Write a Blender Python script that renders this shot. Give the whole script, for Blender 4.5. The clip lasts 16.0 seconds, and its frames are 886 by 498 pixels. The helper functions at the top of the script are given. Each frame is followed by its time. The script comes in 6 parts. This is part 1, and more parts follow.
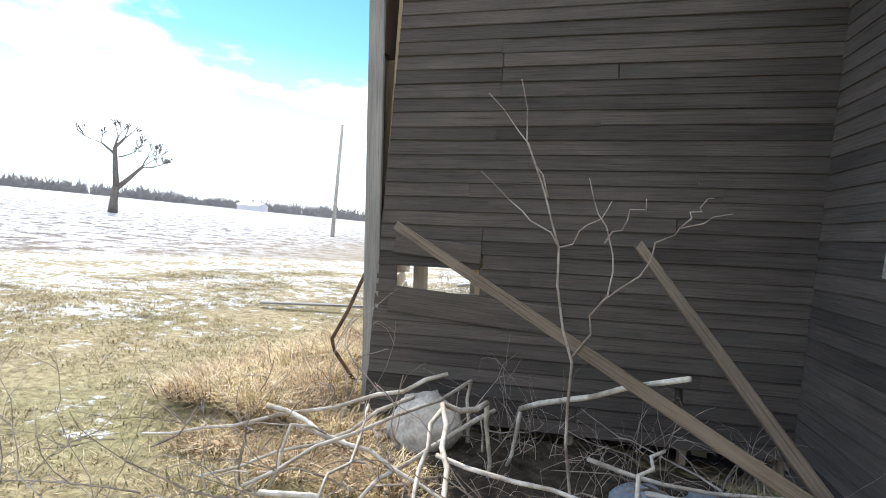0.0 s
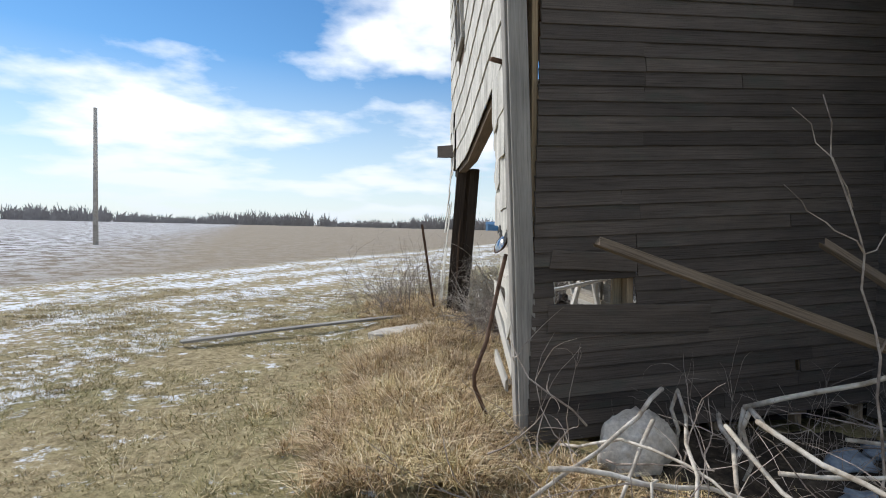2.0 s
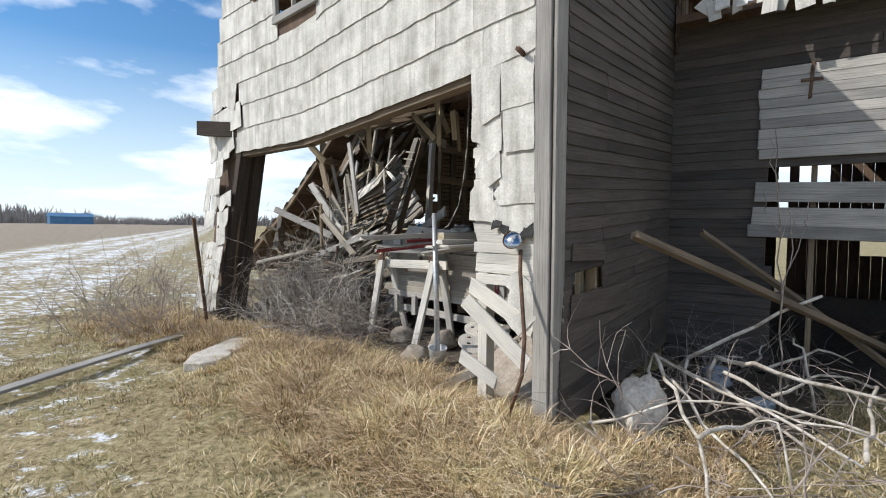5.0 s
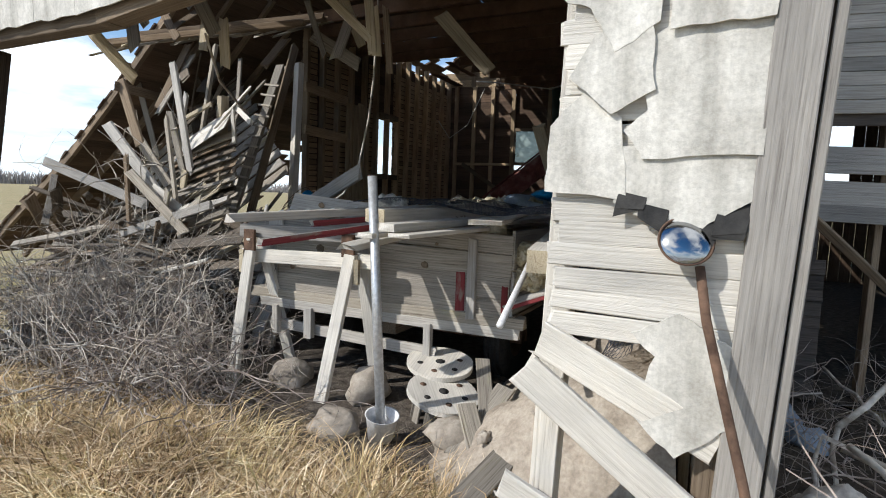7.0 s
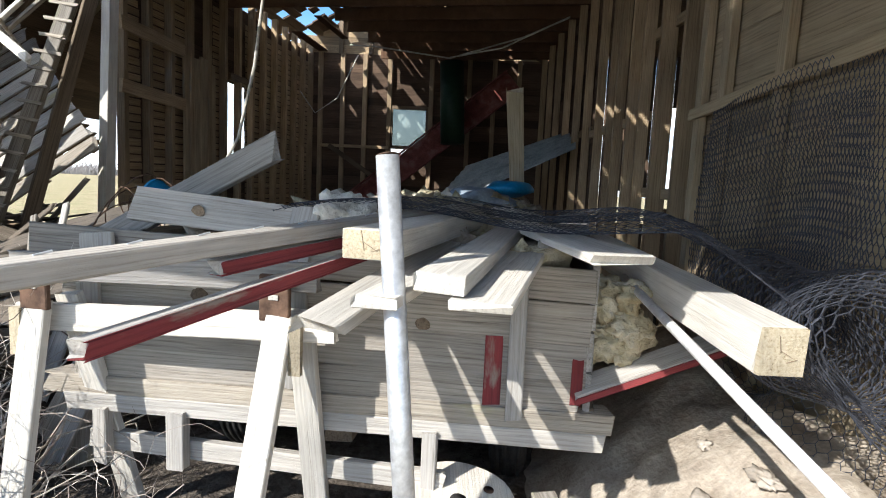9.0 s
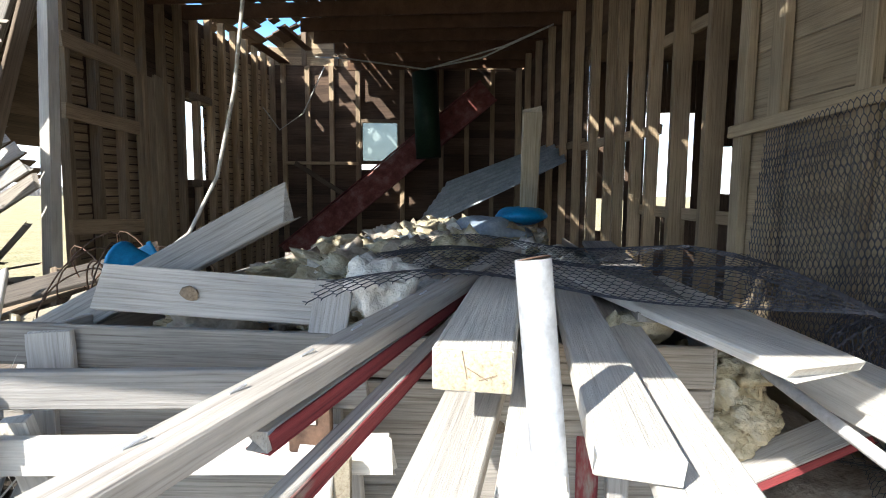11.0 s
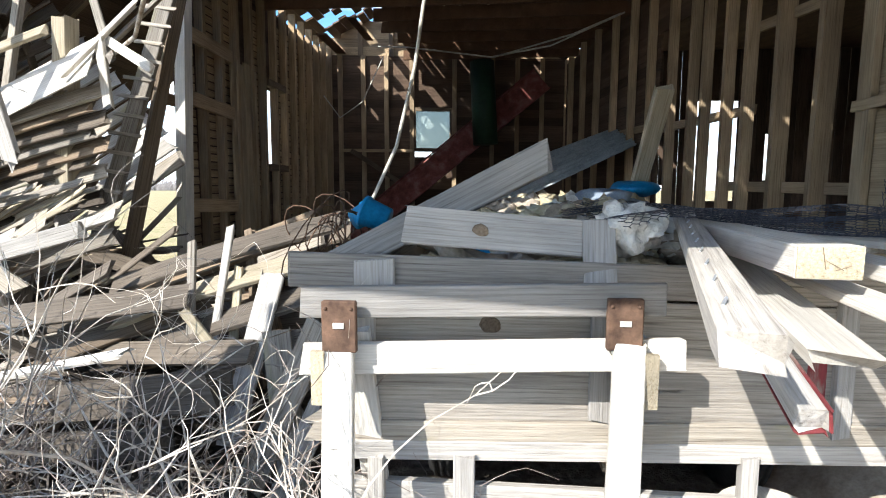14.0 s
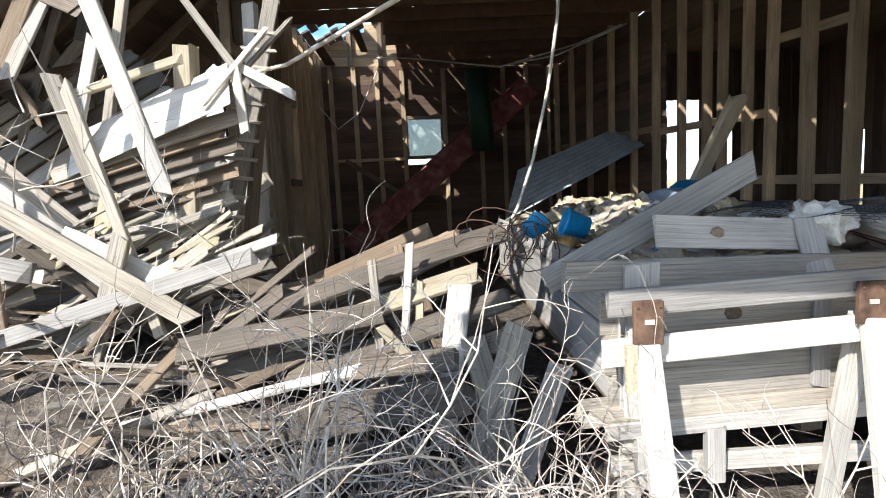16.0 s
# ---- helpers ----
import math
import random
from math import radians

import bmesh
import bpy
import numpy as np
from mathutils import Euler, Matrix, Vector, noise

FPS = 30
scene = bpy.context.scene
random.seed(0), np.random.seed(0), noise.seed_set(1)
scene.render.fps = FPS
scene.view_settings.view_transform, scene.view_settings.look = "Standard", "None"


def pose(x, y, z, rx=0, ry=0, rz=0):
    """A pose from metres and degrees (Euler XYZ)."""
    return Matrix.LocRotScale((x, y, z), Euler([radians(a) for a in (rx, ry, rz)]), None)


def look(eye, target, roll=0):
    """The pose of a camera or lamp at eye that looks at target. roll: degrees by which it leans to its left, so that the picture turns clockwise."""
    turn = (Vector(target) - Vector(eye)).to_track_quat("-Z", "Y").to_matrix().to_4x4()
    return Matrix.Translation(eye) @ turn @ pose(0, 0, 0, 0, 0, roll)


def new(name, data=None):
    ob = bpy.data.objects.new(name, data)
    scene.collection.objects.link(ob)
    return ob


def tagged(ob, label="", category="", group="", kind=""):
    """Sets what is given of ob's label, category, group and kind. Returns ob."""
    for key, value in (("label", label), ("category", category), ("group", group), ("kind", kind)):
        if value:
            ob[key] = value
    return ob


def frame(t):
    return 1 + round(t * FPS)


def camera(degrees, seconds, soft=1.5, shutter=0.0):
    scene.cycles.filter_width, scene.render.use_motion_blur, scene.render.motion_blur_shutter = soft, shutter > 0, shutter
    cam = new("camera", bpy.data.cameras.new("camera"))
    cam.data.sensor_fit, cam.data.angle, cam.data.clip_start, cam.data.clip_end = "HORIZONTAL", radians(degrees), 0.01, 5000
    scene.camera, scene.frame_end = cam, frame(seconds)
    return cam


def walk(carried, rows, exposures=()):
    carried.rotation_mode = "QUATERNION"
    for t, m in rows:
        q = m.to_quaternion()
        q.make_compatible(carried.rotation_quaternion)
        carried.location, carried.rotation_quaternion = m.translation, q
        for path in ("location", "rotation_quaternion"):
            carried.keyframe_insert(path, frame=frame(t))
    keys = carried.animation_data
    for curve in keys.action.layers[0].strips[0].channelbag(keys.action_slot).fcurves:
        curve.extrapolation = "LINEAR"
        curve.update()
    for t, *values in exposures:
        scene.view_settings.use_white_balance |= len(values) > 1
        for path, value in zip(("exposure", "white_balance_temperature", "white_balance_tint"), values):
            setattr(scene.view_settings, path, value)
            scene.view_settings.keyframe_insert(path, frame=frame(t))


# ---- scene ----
cam = camera(79.5, 16.0, soft=1.0)
METRES, EYE, TILT, LEAN, TURN = 13.889, 1.5, -1.835, -3.2, 21.5
ROWS = [
    (0.0, 0.0, 0.0, 0.0, 0.02, -0.46, -2.53),
    (0.5, -0.0522, 0.005, 0.0004, -4.96, -0.35, -1.08),
    (1.0, -0.1022, 0.0237, 0.0105, -6.73, -0.93, -0.52),
    (1.5, -0.1453, 0.0425, 0.011, -12.78, -1.39, 1.66),
    (2.0, -0.1859, 0.0707, 0.0161, -24.82, -2.0, 2.33),
    (2.5, -0.221, 0.1053, 0.0194, -33.45, -2.29, 2.23),
    (3.0, -0.2521, 0.1442, 0.0215, -44.91, -2.8, 2.0),
    (5.5, -0.299, 0.2731, 0.027, -69.73, -6.06, 2.03),
    (6.0, -0.254, 0.308, 0.0268, -74.44, -7.78, 1.43),
    (6.5, -0.2063, 0.3351, 0.025, -80.22, -8.16, 0.58),
    (7.0, -0.1585, 0.3603, 0.0239, -84.78, -8.67, 0.13),
    (7.5, -0.1149, 0.3785, 0.0235, -88.73, -8.93, -0.27),
    (8.0, -0.0791, 0.3906, 0.0214, -94.67, -9.4, -0.86),
    (8.5, -0.0513, 0.4088, 0.0193, -98.83, -9.79, -1.49),
    (9.0, -0.0255, 0.4229, 0.0207, -102.55, -10.02, -1.47),
    (9.5, -0.0071, 0.4294, 0.0217, -103.03, -10.04, -0.48),
    (10.0, 0.0088, 0.435, 0.0253, -104.06, -9.91, -0.04),
    (12.5, 0.0188, 0.4412, 0.0334, -110.06, -8.82, 0.79),
    (13.0, 0.0083, 0.4521, 0.0246, -108.84, -8.7, 1.04),
    (13.5, 0.0081, 0.4748, 0.0224, -106.38, -10.21, 0.73),
    (14.0, 0.0117, 0.5088, 0.0224, -106.52, -10.0, 0.69),
    (14.5, 0.017, 0.5367, 0.0231, -108.38, -10.07, 1.73),
    (15.0, 0.0216, 0.5548, 0.0233, -110.86, -10.23, 2.5),
    (15.5, 0.0271, 0.585, 0.0277, -113.35, -10.2, 2.63),
    (16.0, 0.0286, 0.6031, 0.0307, -114.06, -9.94, 3.17),
]
walk(cam, [(t, pose(0, 0, EYE, TILT, LEAN, TURN) @ pose(METRES * x, METRES * y, METRES * z, 90 + pitch, roll, yaw)) for t, x, y, z, yaw, pitch, roll in ROWS],
     exposures=[(0.0, 0.68), (0.6, 0.7), (1.2, 0.2), (2.0, -0.35), (3.0, -0.35), (5.5, -0.1), (7.0, 0.0), (8.0, 0.3), (8.5, 0.6), (9.0, 0.9), (10.0, 1.0), (12.5, 1.85), (13.5, 1.35), (14.5, 1.15), (16.0, 1.1)])
# ---------------------------------------------------------------- world and light
SUN_DIR = Vector((1.0, -0.75, -0.92)).normalized()
world = bpy.data.worlds.new("sky")
scene.world = world
world.use_nodes = True
wn, wl = world.node_tree.nodes, world.node_tree.links
wn.clear()
w_out, w_bg = wn.new("ShaderNodeOutputWorld"), wn.new("ShaderNodeBackground")
w_sky = wn.new("ShaderNodeTexSky")
w_sky.sky_type, w_sky.sun_disc = "NISHITA", False
w_sky.sun_elevation = math.asin(-SUN_DIR.z)
w_sky.sun_rotation = math.atan2(-SUN_DIR.x, -SUN_DIR.y)
w_sky.air_density, w_sky.dust_density, w_sky.ozone_density = 1.0, 0.0, 3.0
w_co, w_sep = wn.new("ShaderNodeTexCoord"), wn.new("ShaderNodeSeparateXYZ")
w_add = wn.new("ShaderNodeMath")
w_add.inputs[1].default_value = 0.16
w_dx, w_dy = wn.new("ShaderNodeMath"), wn.new("ShaderNodeMath")
w_dx.operation = w_dy.operation = "DIVIDE"
w_comb = wn.new("ShaderNodeCombineXYZ")
w_noise = wn.new("ShaderNodeTexNoise")
w_noise.inputs["Scale"].default_value, w_noise.inputs["Detail"].default_value = 0.9, 8.0
w_noise.inputs["Roughness"].default_value = 0.52
w_ramp = wn.new("ShaderNodeValToRGB")
w_ramp.color_ramp.elements[0].position, w_ramp.color_ramp.elements[1].position = 0.47, 0.58
w_mix = wn.new("ShaderNodeMixRGB")
w_mix.inputs[2].default_value = (12.0, 12.3, 12.8, 1)
wl.new(w_co.outputs["Generated"], w_sep.inputs[0])
wl.new(w_sep.outputs[2], w_add.inputs[0])
for node, k in ((w_dx, 0), (w_dy, 1)):
    wl.new(w_sep.outputs[k], node.inputs[0])
    wl.new(w_add.outputs[0], node.inputs[1])
    wl.new(node.outputs[0], w_comb.inputs[k])
wl.new(w_comb.outputs[0], w_noise.inputs["Vector"])
wl.new(w_noise.outputs["Fac"], w_ramp.inputs[0])
wl.new(w_ramp.outputs[0], w_mix.inputs[0])
w_hsv = wn.new("ShaderNodeHueSaturation")
w_hsv.inputs["Saturation"].default_value, w_hsv.inputs["Value"].default_value = 1.22, 1.2
wl.new(w_sky.outputs[0], w_hsv.inputs["Color"])
wl.new(w_hsv.outputs[0], w_mix.inputs[1])
w_haze, w_mix2 = wn.new("ShaderNodeValToRGB"), wn.new("ShaderNodeMixRGB")
w_haze.color_ramp.elements[0].position, w_haze.color_ramp.elements[1].position = 0.0, 0.28
w_haze.color_ramp.elements[0].color, w_haze.color_ramp.elements[1].color = (0.85, 0.85, 0.85, 1), (0, 0, 0, 1)
w_mix2.inputs[2].default_value = (7.6, 8.6, 9.6, 1)
wl.new(w_sep.outputs[2], w_haze.inputs[0])
wl.new(w_haze.outputs[0], w_mix2.inputs[0])
wl.new(w_mix.outputs[0], w_mix2.inputs[1])
wl.new(w_mix2.outputs[0], w_bg.inputs["Color"])
w_bg.inputs["Strength"].default_value = 0.13
wl.new(w_bg.outputs[0], w_out.inputs["Surface"])
sun = new("sun", bpy.data.lights.new("sun", "SUN"))
sun.data.energy, sun.data.angle, sun.data.color = 4.2, radians(0.53), (1.0, 0.965, 0.915)
sun.matrix_world = look((-20, 16, 24), Vector((-20, 16, 24)) + SUN_DIR)


# ---------------------------------------------------------------- materials
def node_mat(name, rough=0.85, metal=0.0):
    m = bpy.data.materials.new(name)
    m.use_nodes = True
    n, l = m.node_tree.nodes, m.node_tree.links
    b = n["Principled BSDF"]
    b.inputs["Roughness"].default_value, b.inputs["Metallic"].default_value = rough, metal
    if "Specular IOR Level" in b.inputs:
        b.inputs["Specular IOR Level"].default_value = 0.3
    return m, n, l, b


def ramp_of(n, l, src, stops):
    r = n.new("ShaderNodeValToRGB")
    e = r.color_ramp.elements
    e[0].position, e[0].color = stops[0][0], (*stops[0][1], 1)
    e[1].position, e[1].color = stops[-1][0], (*stops[-1][1], 1)
    for p, c in stops[1:-1]:
        k = e.new(p)
        k.color = (*c, 1)
    l.new(src, r.inputs[0])
    return r.outputs[0]


def noise_of(n, l, vec, scale, detail=4.0, rough=0.55):
    t = n.new("ShaderNodeTexNoise")
    t.inputs["Scale"].default_value, t.inputs["Detail"].default_value, t.inputs["Roughness"].default_value = scale, detail, rough
    if vec is not None:
        l.new(vec, t.inputs["Vector"])
    return t.outputs["Fac"]


def mapped(n, l, scale, coord="Object", shift=True):
    """Coordinates stretched by scale, moved about from piece to piece."""
    c, mp = n.new("ShaderNodeTexCoord"), n.new("ShaderNodeMapping")
    l.new(c.outputs[coord], mp.inputs["Vector"])
    mp.inputs["Scale"].default_value = scale
    if shift:
        o, mul = n.new("ShaderNodeObjectInfo"), n.new("ShaderNodeMath")
        mul.operation = "MULTIPLY"
        mul.inputs[1].default_value = 57.0
        l.new(o.outputs["Random"], mul.inputs[0])
        l.new(mul.outputs[0], mp.inputs["Location"])
    return mp.outputs[0]


def mix_of(n, l, fac, a, b, how="MIX"):
    m = n.new("ShaderNodeMixRGB")
    m.blend_type = how
    for k, v in ((0, fac), (1, a), (2, b)):
        if isinstance(v, (int, float)):
            m.inputs[k].default_value = v
        elif isinstance(v, tuple):
            m.inputs[k].default_value = (*v, 1)
        else:
            l.new(v, m.inputs[k])
    return m.outputs[0]


def bump_of(n, l, b, height, strength, distance=0.01):
    k = n.new("ShaderNodeBump")
    k.inputs["Strength"].default_value, k.inputs["Distance"].default_value = strength, distance
    l.new(height, k.inputs["Height"])
    l.new(k.outputs[0], b.inputs["Normal"])


def wood(name, light, dark, stain=None, stain_at=(0.55, 0.72), rough=0.9, grain=1.0, vary=0.35, ring_mix=0.16):
    """Weathered boards with the grain along local x: fine fibre, dark checks, broad blotches, a tone of its own for each board."""
    m, n, l, b = node_mat(name, rough)
    fine = noise_of(n, l, mapped(n, l, (2.4, 120 * grain, 120 * grain)), 1.0, 6, 0.7)
    broad = noise_of(n, l, mapped(n, l, (1.3, 5, 5)), 1.0, 5, 0.6)
    ring = n.new("ShaderNodeTexWave")
    ring.wave_type, ring.bands_direction = "BANDS", "Y"
    ring.inputs["Scale"].default_value, ring.inputs["Distortion"].default_value, ring.inputs["Detail"].default_value = 9.0, 9.0, 2.0
    ring.inputs["Detail Scale"].default_value = 0.6
    l.new(mapped(n, l, (0.35, 1.6, 1.6)), ring.inputs["Vector"])
    mid = tuple(0.55 * p + 0.45 * q for p, q in zip(light, dark))
    col = ramp_of(n, l, fine, [(0.27, tuple(0.55 * c for c in dark)), (0.35, dark), (0.45, mid), (0.66, light)])
    col = mix_of(n, l, ring_mix, col, ramp_of(n, l, ring.outputs["Fac"], [(0.0, (0.5, 0.48, 0.46)), (0.35, (0.95, 0.95, 0.95)), (1.0, (1.04, 1.04, 1.04))]), "MULTIPLY")
    blot = ramp_of(n, l, broad, [(0.25, (0.45, 0.45, 0.45)), (0.7, (1.12, 1.1, 1.06))])
    col = mix_of(n, l, 0.75, col, blot, "MULTIPLY")
    if stain:
        mask = noise_of(n, l, mapped(n, l, (2.5, 9, 9)), 1.0, 6, 0.6)
        col = mix_of(n, l, ramp_of(n, l, mask, [(stain_at[0], (0, 0, 0)), (stain_at[1], (1, 1, 1))]), col, stain)
    o = n.new("ShaderNodeObjectInfo")
    tone = ramp_of(n, l, o.outputs["Random"], [(0.0, (1 - vary,) * 3), (0.5, (1, 1, 1)), (1.0, (1 + vary * 0.5, 1 + vary * 0.45, 1 + vary * 0.35))])
    col = mix_of(n, l, 1.0, col, tone, "MULTIPLY")
    l.new(col, b.inputs["Base Color"])
    bump_of(n, l, b, mix_of(n, l, 0.4, fine, broad), 0.9, 0.008)
    return m


def rough_mat(name, colours, scale=8.0, rough=0.9, metal=0.0, bump=0.5, fine=40.0, distance=0.02):
    """Mottled stuff in two scales of noise."""
    m, n, l, b = node_mat(name, rough, metal)
    vec = mapped(n, l, (1, 1, 1))
    a, c = noise_of(n, l, vec, scale, 6, 0.6), noise_of(n, l, vec, fine, 4, 0.6)
    k = len(colours)
    col = ramp_of(n, l, a, [(0.3 + 0.4 * i / (k - 1), v) for i, v in enumerate(colours)])
    col = mix_of(n, l, 0.5, col, ramp_of(n, l, c, [(0.3, (0.55,) * 3), (0.65, (1.15,) * 3)]), "MULTIPLY")
    l.new(col, b.inputs["Base Color"])
    bump_of(n, l, b, mix_of(n, l, 0.35, a, c), bump, distance)
    return m


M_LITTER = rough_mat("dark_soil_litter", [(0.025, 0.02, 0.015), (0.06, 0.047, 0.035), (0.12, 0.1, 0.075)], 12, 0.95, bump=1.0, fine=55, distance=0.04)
M_RUBBLE = rough_mat("dark_rubble", [(0.045, 0.037, 0.03), (0.12, 0.1, 0.082), (0.2, 0.175, 0.145)], 14, 0.95, bump=1.0, fine=60, distance=0.05)
# Siding darker than its grey boards: the shade on both walls is in the colour.
M_SHADED_SIDING = wood("shaded_weathered_siding", (0.135, 0.116, 0.104), (0.06, 0.05, 0.044), stain=(0.075, 0.08, 0.068), stain_at=(0.55, 0.78), vary=0.3)
M_TRIM = wood("grey_corner_board", (0.5, 0.48, 0.45), (0.3, 0.28, 0.26), grain=0.8)
M_GREY = wood("silver_grey_wood", (0.53, 0.515, 0.49), (0.31, 0.295, 0.275), ring_mix=0.2)
# Stronger-grained grey wood, darkened to carry the shade on the wagon's end.
M_SHADED_END = wood("shaded_weathered_end_boards", (0.41, 0.385, 0.35), (0.2, 0.18, 0.155), ring_mix=0.3)
M_PALE = wood("pale_painted_wood", (0.76, 0.74, 0.69), (0.58, 0.55, 0.5), vary=0.2)
M_PANEL = wood("ochre_boarding", (0.52, 0.43, 0.3), (0.32, 0.255, 0.17), vary=0.2)
M_BROWN = wood("brown_old_framing", (0.3, 0.235, 0.17), (0.13, 0.094, 0.066))
M_JOIST = wood("red_brown_joists", (0.21, 0.125, 0.078), (0.095, 0.052, 0.032))
M_DARK = wood("dark_old_boards", (0.18, 0.125, 0.092), (0.075, 0.05, 0.036))
# Dark tone holds the shade over the fallen heap, which the sun reaches here.
M_SHADED_OLD = wood("shaded_old_grey_brown_boards", (0.2, 0.172, 0.142), (0.08, 0.066, 0.054), vary=0.4)
M_STUD = wood("tan_old_studs", (0.56, 0.435, 0.29), (0.31, 0.225, 0.14), vary=0.3)
# Near black: shade put into the left pier's posts; also the dark beam end.
M_SHADED_DARK = wood("shaded_dark_timber", (0.085, 0.065, 0.052), (0.03, 0.024, 0.02))
M_DEBRIS = wood("debris_boards", (0.44, 0.41, 0.36), (0.17, 0.145, 0.12), stain=(0.29, 0.275, 0.16), stain_at=(0.58, 0.75), vary=0.5)
M_RED = wood("red_painted_wood", (0.29, 0.055, 0.06), (0.17, 0.035, 0.04), stain=(0.3, 0.24, 0.2), stain_at=(0.6, 0.68))
M_NEWWOOD = wood("yellow_lumber", (0.58, 0.52, 0.4), (0.36, 0.3, 0.2))
M_SHINGLE, _n, _l, _b = node_mat("cement_shingle", 0.85)
_v = mapped(_n, _l, (1, 1, 1))
_streak, _spot, _fine = noise_of(_n, _l, mapped(_n, _l, (9, 9, 0.9)), 1.0, 5, 0.6), noise_of(_n, _l, _v, 5.0, 6, 0.6), noise_of(_n, _l, _v, 60.0, 4, 0.65)
_c = ramp_of(_n, _l, _spot, [(0.25, (0.40, 0.38, 0.34)), (0.5, (0.60, 0.585, 0.54)), (0.75, (0.74, 0.72, 0.67))])
_c = mix_of(_n, _l, 0.65, _c, ramp_of(_n, _l, _streak, [(0.3, (0.5, 0.49, 0.46)), (0.6, (1.08, 1.07, 1.05))]), "MULTIPLY")
_c = mix_of(_n, _l, 0.4, _c, ramp_of(_n, _l, _fine, [(0.35, (0.6, 0.6, 0.6)), (0.6, (1.1, 1.1, 1.1))]), "MULTIPLY")
_l.new(_c, _b.inputs["Base Color"])
bump_of(_n, _l, _b, _fine, 0.3, 0.01)
M_TARP = rough_mat("tar_paper", [(0.02, 0.02, 0.02), (0.05, 0.048, 0.045)], 8, 0.8)
M_STONE = rough_mat("pale_fieldstone", [(0.22, 0.19, 0.155), (0.38, 0.335, 0.28), (0.48, 0.435, 0.375)], 4, 0.9, bump=0.6)
M_SLAB = rough_mat("bleached_slab", [(0.42, 0.38, 0.33), (0.58, 0.54, 0.48), (0.68, 0.65, 0.6)], 5, 0.9, bump=0.5)
M_DIRT = rough_mat("dry_dirt", [(0.27, 0.225, 0.18), (0.4, 0.345, 0.28), (0.48, 0.425, 0.355)], 9, 0.95, bump=0.9, fine=45)
M_TWIG = rough_mat("bare_twigs", [(0.16, 0.125, 0.105), (0.34, 0.285, 0.245), (0.5, 0.45, 0.4)], 6, 0.9)
M_BRUSH = rough_mat("brown_brush", [(0.11, 0.085, 0.072), (0.27, 0.225, 0.195), (0.46, 0.41, 0.365)], 6, 0.9)
M_CUT = rough_mat("cut_branch_bark", [(0.26, 0.21, 0.16), (0.52, 0.47, 0.4), (0.74, 0.7, 0.64)], 7, 0.85)
M_BRANCH = rough_mat("bleached_branch", [(0.24, 0.18, 0.13), (0.5, 0.45, 0.38), (0.68, 0.64, 0.58)], 7, 0.85)
M_PIPE = rough_mat("galvanized_pipe", [(0.5, 0.52, 0.54), (0.66, 0.68, 0.7)], 10, 0.38, 0.55, bump=0.1)
M_RUST = rough_mat("rusty_iron", [(0.06, 0.035, 0.025), (0.13, 0.08, 0.055), (0.2, 0.12, 0.08)], 12, 0.85, 0.2)
M_ZINC = rough_mat("corrugated_steel", [(0.24, 0.29, 0.33), (0.36, 0.42, 0.46), (0.46, 0.51, 0.54)], 5, 0.45, 0.15, bump=0.1)
M_WIRE = rough_mat("grey_wire", [(0.045, 0.05, 0.065), (0.11, 0.12, 0.15)], 10, 0.5, 0.4)
M_BLUE = rough_mat("blue_plastic", [(0.0, 0.16, 0.36), (0.01, 0.24, 0.5)], 5, 0.45, bump=0.05)
M_GREEN = rough_mat("green_painted_steel", [(0.01, 0.035, 0.02), (0.02, 0.055, 0.034)], 5, 0.5)
M_REDSTEEL = rough_mat("faded_red_steel", [(0.14, 0.042, 0.036), (0.25, 0.085, 0.07), (0.36, 0.19, 0.165)], 6, 0.8)
M_WOOL = rough_mat("insulation_wool", [(0.3, 0.25, 0.15), (0.5, 0.44, 0.3), (0.66, 0.61, 0.48)], 9, 1.0, bump=1.0, fine=30, distance=0.04)
M_WHITE_WOOL = rough_mat("white_wool", [(0.5, 0.48, 0.42), (0.7, 0.68, 0.62), (0.8, 0.78, 0.72)], 9, 1.0, bump=1.0, fine=30, distance=0.04)
M_WHITE = rough_mat("white_plastic", [(0.6, 0.6, 0.6), (0.8, 0.8, 0.8)], 4, 0.5, bump=0.1)
M_RUBBER = rough_mat("tyre_rubber", [(0.02, 0.02, 0.02), (0.05, 0.05, 0.05)], 10, 0.8)
M_CORD = rough_mat("pale_cord", [(0.45, 0.43, 0.38), (0.6, 0.58, 0.52)], 10, 0.8)
M_CLOTH = rough_mat("blue_grey_rag", [(0.2, 0.25, 0.32), (0.34, 0.4, 0.46)], 9, 0.9)
M_CHROME, _n, _l, _b = node_mat("mirror_glass", 0.05, 1.0)
_b.inputs["Base Color"].default_value = (0.34, 0.35, 0.36, 1)
_b.inputs["Roughness"].default_value = 0.12
M_PANE, _n, _l, _b = node_mat("dusty_pane", 0.25)
_b.inputs["Base Color"].default_value = (0.35, 0.42, 0.4, 1)
_b.inputs["Transmission Weight"].default_value = 0.6

# ---------------------------------------------------------------- makers
PLACE = {}


def mesh_of(name, verts, faces, mat, smooth=False):
    me = bpy.data.meshes.new(name)
    me.from_pydata(verts if verts and isinstance(verts[0], tuple) else [tuple(v) for v in verts], [], faces)
    me.update()
    if mat:
        me.materials.append(mat)
    if smooth:
        me.polygons.foreach_set("use_smooth", [True] * len(me.polygons))
    return me


def hang(ob, parent, m):
    """Puts ob at the world pose m, under parent."""
    ob.matrix_basis = m
    PLACE[ob] = m
    if parent:
        ob.parent = parent
        ob.matrix_parent_inverse = PLACE[parent].inverted()
    return ob


